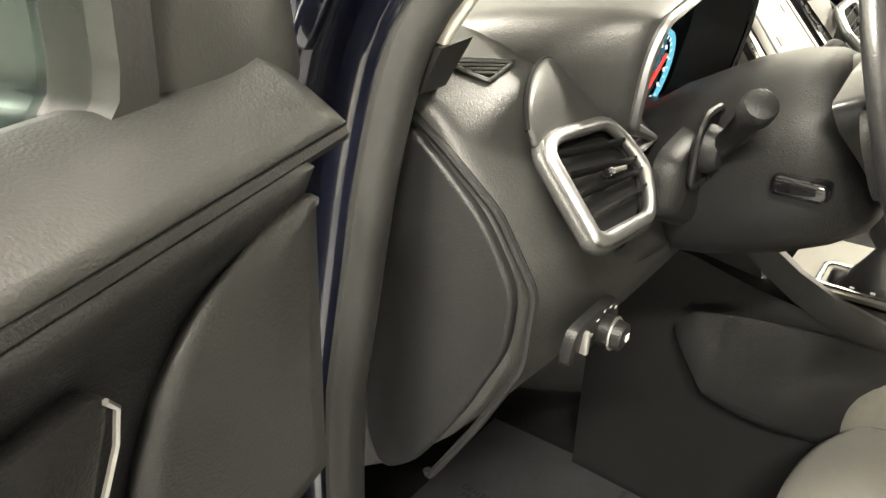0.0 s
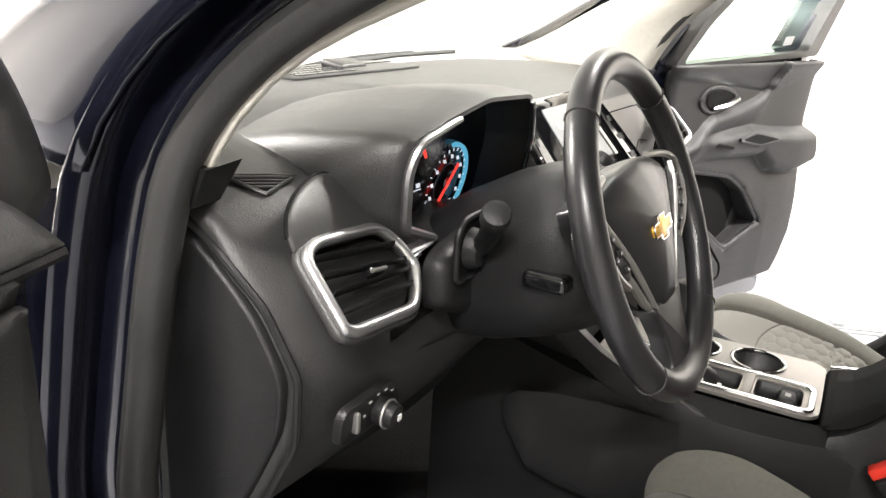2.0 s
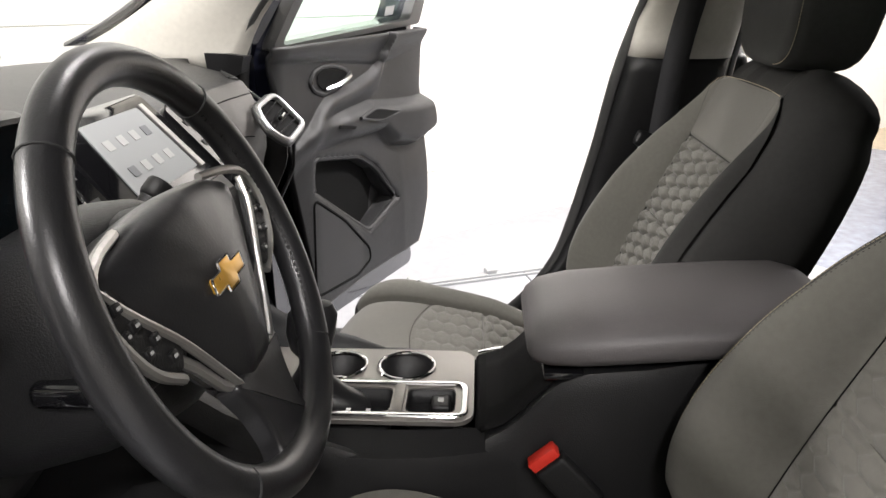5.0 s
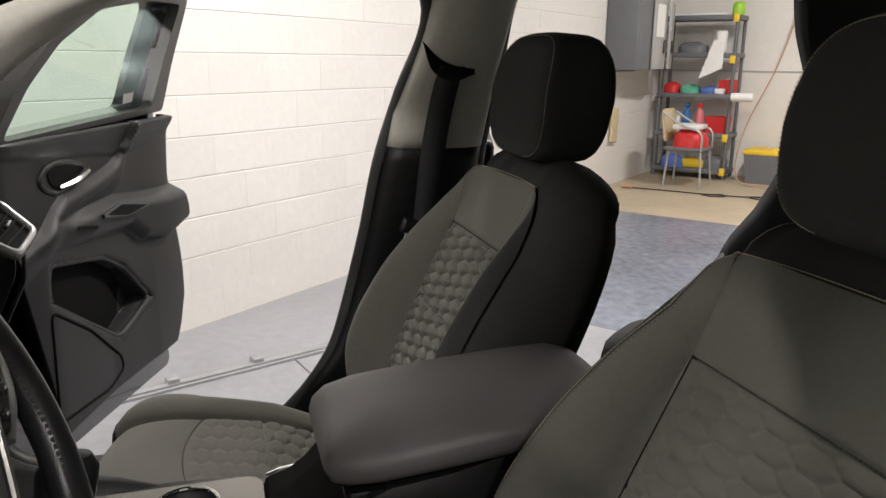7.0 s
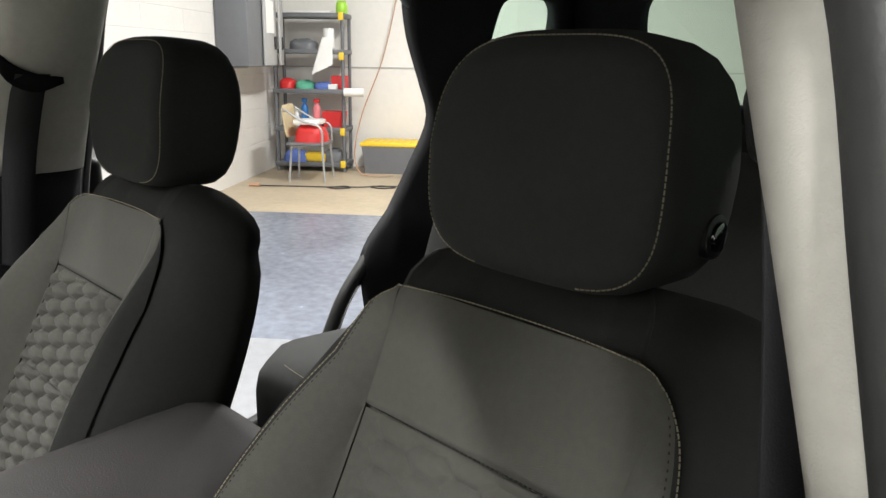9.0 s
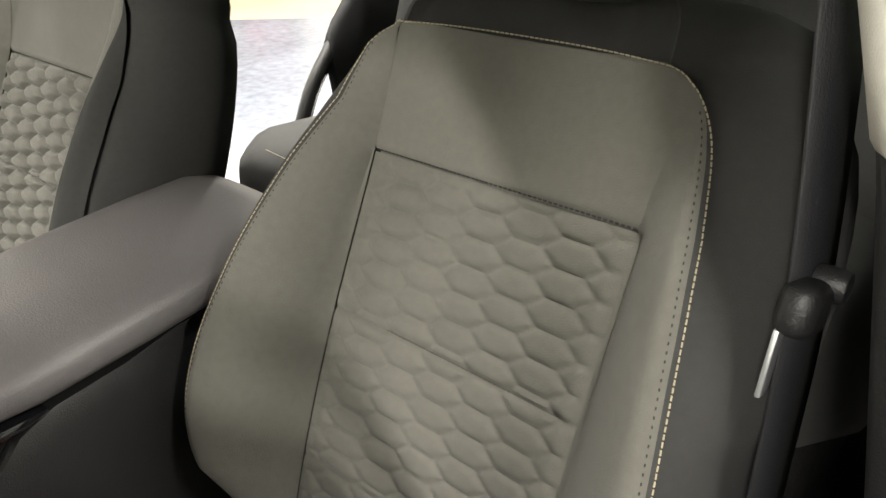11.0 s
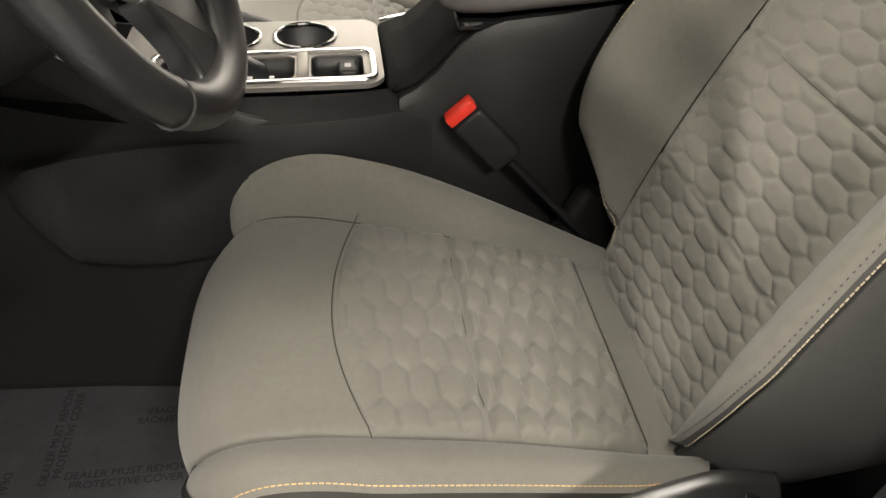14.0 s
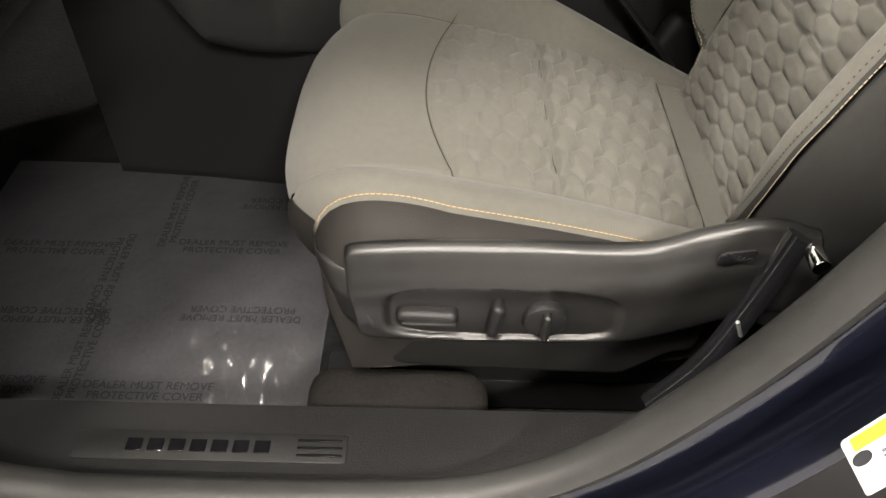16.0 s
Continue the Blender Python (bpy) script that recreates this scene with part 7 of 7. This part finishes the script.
part("round_mark", plate([(0.2 + 0.16 * math.cos(q / 8 * math.pi), 0.05 + 0.13 * math.sin(q / 8 * math.pi)) for q in range(16)], lambda a, b, d: tag_at(a, b, d + 0.0040), 0.0004), INK, tag)
for q in range(6):
    part("print_line", plate([(0.5, -0.05 - 0.1 * q), (0.5, 0.0 - 0.1 * q), (1.3, 0.0 - 0.1 * q), (1.3, -0.05 - 0.1 * q)], lambda a, b, d: tag_at(a, b, d + 0.0038), 0.0003), GREY_BOX, tag)
for s, x0 in ((1, -0.62), (1, 0.05)):
    wiper = thing("wiper", (x0, 0.86, 1.18), "black windscreen wiper at rest", "wiper", "windscreen wipers")
    part("wiper_arm", tube(curve3([(x0, 0.90, 1.155), (x0 + 0.2, 0.87, 1.176), (x0 + 0.42, 0.84, 1.184)], 10), 0.007, 8), PLASTIC, wiper)
    part("wiper_blade", tube([(x0 + 0.12, 0.850, 1.172), (x0 + 0.36, 0.842, 1.182), (x0 + 0.60, 0.82, 1.184)], 0.006, 6), RUBBER, wiper)

# ---- things along the garage walls ----


def yards(a, b, z, turn=0.0):
    """A pose in the garage: x along the block wall, y out from it."""
    return Matrix.Translation(yard(a, b, z)) @ Matrix.Rotation(math.atan2(DIR_A.y, DIR_A.x) + radians(turn), 4, "Z")


shelf = thing("shelf_unit", tuple(yard(0.35, 0.55, 0)), "dark grey five-tier plastic shelving unit full of supplies", "shelving")
SA0, SA1, SB0, SB1 = 0.12, 0.55, 0.10, 1.0
LEVELS = (0.09, 0.52, 0.98, 1.45, 1.87)
for z in LEVELS:
    part("shelf_board", box((SA1 - SA0, SB1 - SB0, 0.055), yards((SA0 + SA1) / 2, (SB0 + SB1) / 2, z), 0.01), GREY_BOX, shelf)
for a in (SA0 + 0.03, SA1 - 0.03):
    for b in (SB0 + 0.03, SB1 - 0.03):
        part("post", rod(yard(a, b, 0.0), yard(a, b, 1.90), 0.021, 10), GREY_BOX, shelf)
for z in (0.10, 0.50, 1.40, 1.86):
    part("yellow_clip", box((0.03, 0.06, 0.09), yards(SA1 + 0.005, SB1 - 0.04, z), 0.008), YELLOW, shelf)


def pot(name, a, b, z, r, h, mat, label, cat, neck=0.4, cap=None):
    """A bottle or spray can."""
    t = thing(name, tuple(yard(a, b, z)), label, cat)
    part("bottle", loft([[yard(a, b, z + zz) + Vector((rr * math.cos(q / 7 * math.pi), rr * math.sin(q / 7 * math.pi), 0)) for q in range(14)] for rr, zz in ((r * 0.92, 0), (r, 0.02), (r, h * 0.62), (r * 0.9, h * 0.72), (r * neck, h * 0.80), (r * neck, h * 0.86))]), mat, t)
    part("cap", box((r * 0.9, r * 1.5, h * 0.14), yards(a, b, z + h * 0.93), r * 0.2), cap or mat, t)
    return t


def folded(name, a, b, z, w, d, h, mat, label, cat="cloth"):
    """A heap of soft folded cloth."""
    def fn(u, v):
        f = 2 * math.pi * u
        k = math.sin(math.pi * (0.02 + 0.98 * v) / 2)
        rr = (abs(math.cos(f)) ** 3 + abs(math.sin(f)) ** 3) ** (-1 / 3)
        wob = 1 + 0.12 * noise.noise(Vector((math.cos(f) * 2, math.sin(f) * 2, v * 3 + a * 7)))
        p = Vector((d / 2 * math.cos(f) * rr * k * wob, w / 2 * math.sin(f) * rr * k * wob, h * math.cos(math.pi * v / 2) ** 0.5 * (1 + 0.15 * noise.noise(Vector((u * 9, v * 5, b))))))
        return yards(a, b, z) @ p
    return whole(name, grid(fn, 24, 8, wrap=True), mat, tuple(yard(a, b, z)), label, cat)


zl = [z + 0.028 for z in LEVELS]
folded("folded_cloth", 0.36, 0.24, zl[2], 0.20, 0.26, 0.12, RED_CLOTH, "red cloths folded on a shelf")
folded("folded_cloth", 0.36, 0.46, zl[2], 0.24, 0.28, 0.10, GREEN_CLOTH, "green cloths folded on a shelf")
folded("folded_cloth", 0.36, 0.70, zl[2], 0.25, 0.28, 0.08, BLUE_CLOTH, "blue cloths folded on a shelf")
whole("storage_box", box((0.20, 0.18, 0.16), yards(0.30, 0.88, zl[2] + 0.08), 0.01), RED_CLOTH, tuple(yard(0.30, 0.88, zl[2])), "small red box on a shelf", "box")
whole("storage_box", box((0.12, 0.10, 0.06), yards(0.46, 0.83, zl[2] + 0.03), 0.006), PAPER, tuple(yard(0.46, 0.83, zl[2])), "small white carton on a shelf", "box")
whole("plastic_basket", loft([[yards(0.36, 0.82, zl[1]) @ Vector((x * k, y * k, z)) for x, y in ((-0.13, -0.13), (0.13, -0.13), (0.13, 0.13), (-0.13, 0.13))] for k, z in ((0.85, 0.0), (1.0, 0.19))]), RED_CLOTH, tuple(yard(0.36, 0.82, zl[1])), "red plastic basket on a shelf", "basket")
pot("spray_bottle", 0.40, 0.45, zl[1], 0.045, 0.34, BLUE_PL, "blue spray bottle on a shelf", "bottle")
pot("spray_bottle", 0.46, 0.62, zl[1], 0.05, 0.34, PINK, "pink and white spray bottle on a shelf", "bottle", cap=RED_CLOTH)
pot("plastic_bottle", 0.36, 0.34, zl[1], 0.04, 0.22, WHITE_PL, "white plastic bottle on a shelf", "bottle")
pot("plastic_bottle", 0.36, 0.20, zl[1], 0.045, 0.18, GREY_LIGHT, "pale plastic bottle on a shelf", "bottle")
pot("small_bottle", 0.34, 0.55, zl[1], 0.035, 0.20, WHITE_PL, "small white bottle on a shelf", "bottle")
folded("tool_heap", 0.36, 0.45, zl[3], 0.35, 0.28, 0.12, GREY_BOX, "dark tools heaped on a shelf", "tools")
whole("paper_sheet", plate([(0.60, 1.18), (0.86, 1.30), (0.86, 1.60), (0.74, 1.62)], lambda a, b, d: yard(SA1 + 0.03 + d, a, b), 0.006), PAPER, tuple(yard(SA1 + 0.03, 0.73, 1.18)), "white paper towel hanging from a shelf", "paper")
whole("paper_roll", rod(yard(0.5, 0.80, 1.50), yard(0.5, 0.80, 1.72), 0.065, 18), PAPER, tuple(yard(0.5, 0.80, 1.48)), "white paper roll on a shelf", "paper roll")
pot("lime_tub", 0.36, 0.93, zl[4], 0.07, 0.15, LIME, "lime green tub on top of the shelving", "tub", neck=0.9)
whole("cardboard_sheet", box((0.34, 0.62, 0.02), yards(0.34, 0.50, zl[4] + 0.012), 0.004), PAPER, tuple(yard(0.34, 0.50, zl[4])), "flat white sheet on top of the shelving", "sheet")
whole("paper_roll", rod(yard(0.60, 1.00, 0.98), yard(0.60, 1.24, 0.98), 0.05, 16), PAPER, tuple(yard(0.60, 1.12, 0.93)), "white paper roll on the end of the shelving", "paper roll")
whole("tool_case", box((0.28, 0.36, 0.10), yards(0.36, 0.55, zl[0] + 0.05), 0.02), YELLOW, tuple(yard(0.36, 0.55, zl[0])), "yellow tool case on the lowest shelf", "tool case")
folded("cable_heap", 0.38, 0.82, zl[0], 0.30, 0.28, 0.16, GREY_BOX, "black cable heaped on the lowest shelf", "cable")
folded("blue_rags", 0.44, 0.34, zl[0], 0.30, 0.28, 0.14, BLUE_CLOTH, "blue rags on the lowest shelf")

cabinet = thing("wall_cabinet", tuple(yard(1.95, 0.18, 1.27)), "grey steel wall cabinet with one door open", "cabinet")
part("cabinet_body", box((0.85, 0.34, 0.74), yards(1.60, 0.17, 1.65), 0.01), GREY_BOX, cabinet, "dark grey cabinet body")
part("cabinet_door", box((0.42, 0.02, 0.72), yards(1.38, 0.36, 1.65), 0.004), GREY_LIGHT, cabinet, "light grey door")
part("cabinet_door", box((0.42, 0.02, 0.72), yards(0.98, 0.36, 1.65, 12), 0.004), GREY_LIGHT, cabinet, "light grey open door")
part("door_handle", box((0.05, 0.02, 0.14), yards(1.24, 0.376, 1.53), 0.004), GLOSS, cabinet)
part("door_handle", box((0.05, 0.02, 0.14), yards(0.98, 0.378, 1.53), 0.004), GLOSS, cabinet)
whole("paper_notice", box((0.26, 0.003, 0.34), yards(1.40, 0.374, 1.80), 0), PAPER, tuple(yard(1.40, 0.374, 1.63)), "white paper notice on the cabinet door", "notice")
folded("grey_rag", 1.70, 0.17, 2.02, 0.25, 0.4, 0.07, GREY_LIGHT, "grey rag on top of the wall cabinet")

chair = thing("chair", tuple(yard(1.18, 0.72, 0)), "brown metal-legged chair against the block wall", "chair")
for da, db in ((-0.19, -0.2), (0.19, -0.2), (-0.22, 0.22), (0.22, 0.22)):
    part("leg", tube([yard(1.18 + da, 0.72 + db, 0.0), yard(1.18 + da * 0.85, 0.72 + db * 0.85, 0.42)], 0.013, 8), STEEL, chair)
part("seat", box((0.44, 0.44, 0.035), yards(1.18, 0.72, 0.43), 0.012, 3), GREY_BOX, chair)
part("backrest", plate(rounded([(0.95, 0.50), (0.95, 0.86), (1.40, 0.86), (1.40, 0.50)], 0.08, 4), lambda a, b, d: yard(a, 0.50 + d - 0.12 * (b - 0.5), b), 0.015, 0.004), TAN_CLOTH, chair, "tan chair back")
for s in (-0.22, 0.22):
    part("armrest", tube(curve3([yard(1.18 + s, 0.48, 0.82), yard(1.18 + s, 0.72, 0.68), yard(1.18 + s, 0.90, 0.62), yard(1.18 + s, 0.92, 0.42)], 12), 0.013, 8), STEEL, chair)
folded("red_jacket", 1.18, 0.74, 0.448, 0.36, 0.36, 0.20, RED_CLOTH, "red bag lying on the chair", "bag")
whole("white_tray", box((0.34, 0.30, 0.05), yards(1.18, 0.72, 0.67), 0.012), WHITE_PL, tuple(yard(1.18, 0.72, 0.645)), "white lid on the red bag", "lid")
whole("tan_cloth", plate([(1.62, 0.48), (1.60, 0.86), (1.76, 0.88), (1.78, 0.50)], lambda a, b, d: yard(a, 0.01 + d, b), 0.03, 0.008), TAN_CLOTH, tuple(yard(1.69, 0.02, 0.48)), "tan cloth hanging on the block wall", "cloth")
trunk_box = thing("storage_tote", tuple(yard(0.36, 1.55, 0)), "black storage tote with a yellow lid", "storage tote")
part("tote_body", loft([[yards(0.36, 1.62, 0) @ Vector((x * k, y * k, z)) for x, y in ((-0.24, -0.42), (0.24, -0.42), (0.24, 0.42), (-0.24, 0.42))] for k, z in ((0.90, 0.0), (1.0, 0.34))]), GREY_BOX, trunk_box)
part("tote_lid", box((0.50, 0.88, 0.05), yards(0.36, 1.62, 0.36), 0.015), YELLOW, trunk_box, "yellow ribbed lid")
for q in range(9):
    part("lid_rib", box((0.48, 0.03, 0.02), yards(0.36, 1.27 + 0.088 * q, 0.385), 0.006), YELLOW, trunk_box)
cart = thing("small_shelf", tuple(yard(0.36, 2.35, 0)), "low grey shelf with spray bottles", "shelving")
for z in (0.10, 0.80):
    part("shelf_board", box((0.40, 0.60, 0.05), yards(0.36, 2.42, z), 0.01), GREY_BOX, cart)
for da in (-0.17, 0.17):
    for db in (-0.27, 0.27):
        part("post", rod(yard(0.36 + da, 2.42 + db, 0), yard(0.36 + da, 2.42 + db, 0.84), 0.02, 8), GREY_BOX, cart)
pot("spray_bottle", 0.46, 2.26, 0.825, 0.055, 0.33, WHITE_PL, "white spray bottle with a red head", "bottle", cap=RED_CLOTH)
pot("spray_bottle", 0.46, 2.42, 0.825, 0.055, 0.33, LIME, "green spray bottle with a red head", "bottle", cap=RED_CLOTH)
pot("spray_bottle", 0.40, 2.58, 0.825, 0.055, 0.33, WHITE_PL, "white spray bottle with a red head", "bottle", cap=RED_CLOTH)

hose = curve3([tuple(yard(0.10, 1.75, 3.3)), tuple(yard(0.12, 1.62, 2.4)), tuple(yard(0.16, 1.40, 1.4)), tuple(yard(0.34, 1.16, 0.7)), tuple(yard(0.62, 1.12, 0.25)), tuple(yard(0.78, 1.22, 0.03)), tuple(yard(0.86, 1.45, 0.02)), tuple(yard(0.80, 1.62, 0.02))], 40)
whole("air_hose", tube(hose, 0.008, 6), ORANGE, tuple(yard(0.78, 1.22, 0.0)), "orange air hose hanging down the back wall", "hose")
wire = [(1.75, 0.25), (1.72, 0.7), (1.70, 1.1), (1.62, 1.22), (1.72, 1.30), (1.80, 1.15), (1.72, 1.05), (1.64, 1.45), (1.54, 1.62), (1.62, 1.78), (1.70, 1.62), (1.60, 1.50), (1.52, 1.9), (1.42, 2.3), (1.38, 2.9)]
whole("extension_cable", tube(curve3([tuple(yard(a, b, 0.012)) for a, b in wire], 90), 0.007, 6), INK, tuple(yard(1.7, 1.0, 0.0)), "black extension cable lying on the floor", "cable")
whole("cable_plug", rod(yard(1.75, 0.18, 0.02), yard(1.75, 0.30, 0.02), 0.02, 10), ORANGE, tuple(yard(1.75, 0.24, 0.0)), "orange plug of the extension cable", "plug")

whole("wall_conduit", rod(yard(1.15, 0.012, 1.262), yard(3.6, 0.012, 1.262), 0.009, 8), GREY_LIGHT, tuple(yard(2.4, 0.012, 1.25)), "thin grey conduit running along the block wall", "conduit")
sign = thing("wall_sign", tuple(yard(2.62, 0.01, 1.12)), "small red and white sign on the block wall", "sign")
part("sign_plate", box((0.20, 0.006, 0.13), yards(2.62, 0.012, 1.185), 0.002), PAPER, sign)
part("sign_band", box((0.18, 0.003, 0.035), yards(2.62, 0.0165, 1.215), 0), RED_CLOTH, sign)
part("sign_bar", box((0.14, 0.003, 0.012), yards(2.62, 0.0165, 1.165), 0), GREY_BOX, sign)

# floor rails of the bay beside the car
rail = thing("floor_rail", (2.45, -0.2, 0.004), "flat grey steel rail bolted to the garage floor", "floor rail")
ra, rb = Vector((2.02, 0.82, 0.006)), Vector((2.95, -1.55, 0.006))
rt = (rb - ra).normalized()
rm = Matrix.Rotation(math.atan2(rt.y, rt.x), 4, "Z")
part("rail_bar", box(((rb - ra).length, 0.035, 0.016), Matrix.Translation((ra + rb) / 2) @ rm, 0.004), STEEL, rail)
part("rail_bar", box(((rb - ra).length, 0.012, 0.020), Matrix.Translation((ra + rb) / 2 + Vector((-0.05, -0.02, 0))) @ rm, 0.003), STEEL, rail)
for k in (0.16, 0.30, 0.452, 0.62, 0.80):
    p = ra.lerp(rb, k)
    part("rail_clip", box((0.05, 0.06, 0.03), Matrix.Translation(p + Vector((0.02, 0, 0.012))) @ rm, 0.006), STEEL, rail)
part("cross_seam", box((0.62, 0.006, 0.004), Matrix.Translation((2.18, -0.50, 0.0065)) @ pose(0, 0, 0, 0, 0, 16)), GREY_BOX, rail)

# ---- the blocks of the wall, last: single blocks where the camera passes nearest, the rest joined ----
BLOCK_L, BLOCK_H = 0.4064, 0.2032


def block_bm(joint, m=None, bm=None):
    """One block: rounded along its bed joints; the paint bridges the upright joints."""
    h, r = (BLOCK_H - joint) / 2, 0.0032
    prof = [(-0.011, -h), (0.011 - r, -h), (0.011 - 0.3 * r, -h + 0.3 * r), (0.011, -h + r), (0.011, h - r), (0.011 - 0.3 * r, h - 0.3 * r), (0.011 - r, h), (-0.011, h)]
    own = loft([[Vector((x, y, z)) for y, z in prof] for x in (-BLOCK_L / 2 + 0.0002, BLOCK_L / 2 - 0.0002)])
    if m is not None:
        bmesh.ops.transform(own, matrix=m, verts=own.verts[:])
    return join(bm, own)


def block_mesh(joint):
    bm = block_bm(joint)
    me = bpy.data.meshes.new("block")
    for f in bm.faces:
        f.smooth = False
    bm.to_mesh(me)
    bm.free()
    me.materials.append(WALL_PAINT)
    return me


JOINTS = [0.0016, 0.0026, 0.0036, 0.0048, 0.0060]
shared = [block_mesh(k) for k in JOINTS]
pick = random.Random(5)
base = wall_side.location.copy()
turn = Matrix.Rotation(math.atan2(DIR_A.y, DIR_A.x), 4, "Z")
rest = bmesh.new()
count = 0
for row in range(17):
    for col in range(-1, 40):
        a = col * BLOCK_L + (0.5 * BLOCK_L if row % 2 else 0.0) + 0.1
        if not 0.0 <= a <= ROOM_A:
            continue
        z = (row + 0.5) * BLOCK_H - 0.035
        spot = Matrix.Translation(yard(a, -0.0195 + 0.0002 * math.sin(row * 7.3 + col * 3.1), max(z, 0.09))) @ turn
        k = pick.randrange(len(JOINTS))
        near = 1 <= row <= 8 and 4.6 < a < 14.0 and count < 300
        if near:
            ob = new("block", shared[k])
            ob.parent = wall_side
            ob.matrix_basis = Matrix.Translation(-base) @ spot
            count += 1
        else:
            block_bm(JOINTS[k], spot, rest)
stuff = part("block_courses", rest, WALL_PAINT, wall_side, "white painted concrete blocks", sharp=12)
stuff["kind"] = "stuff"
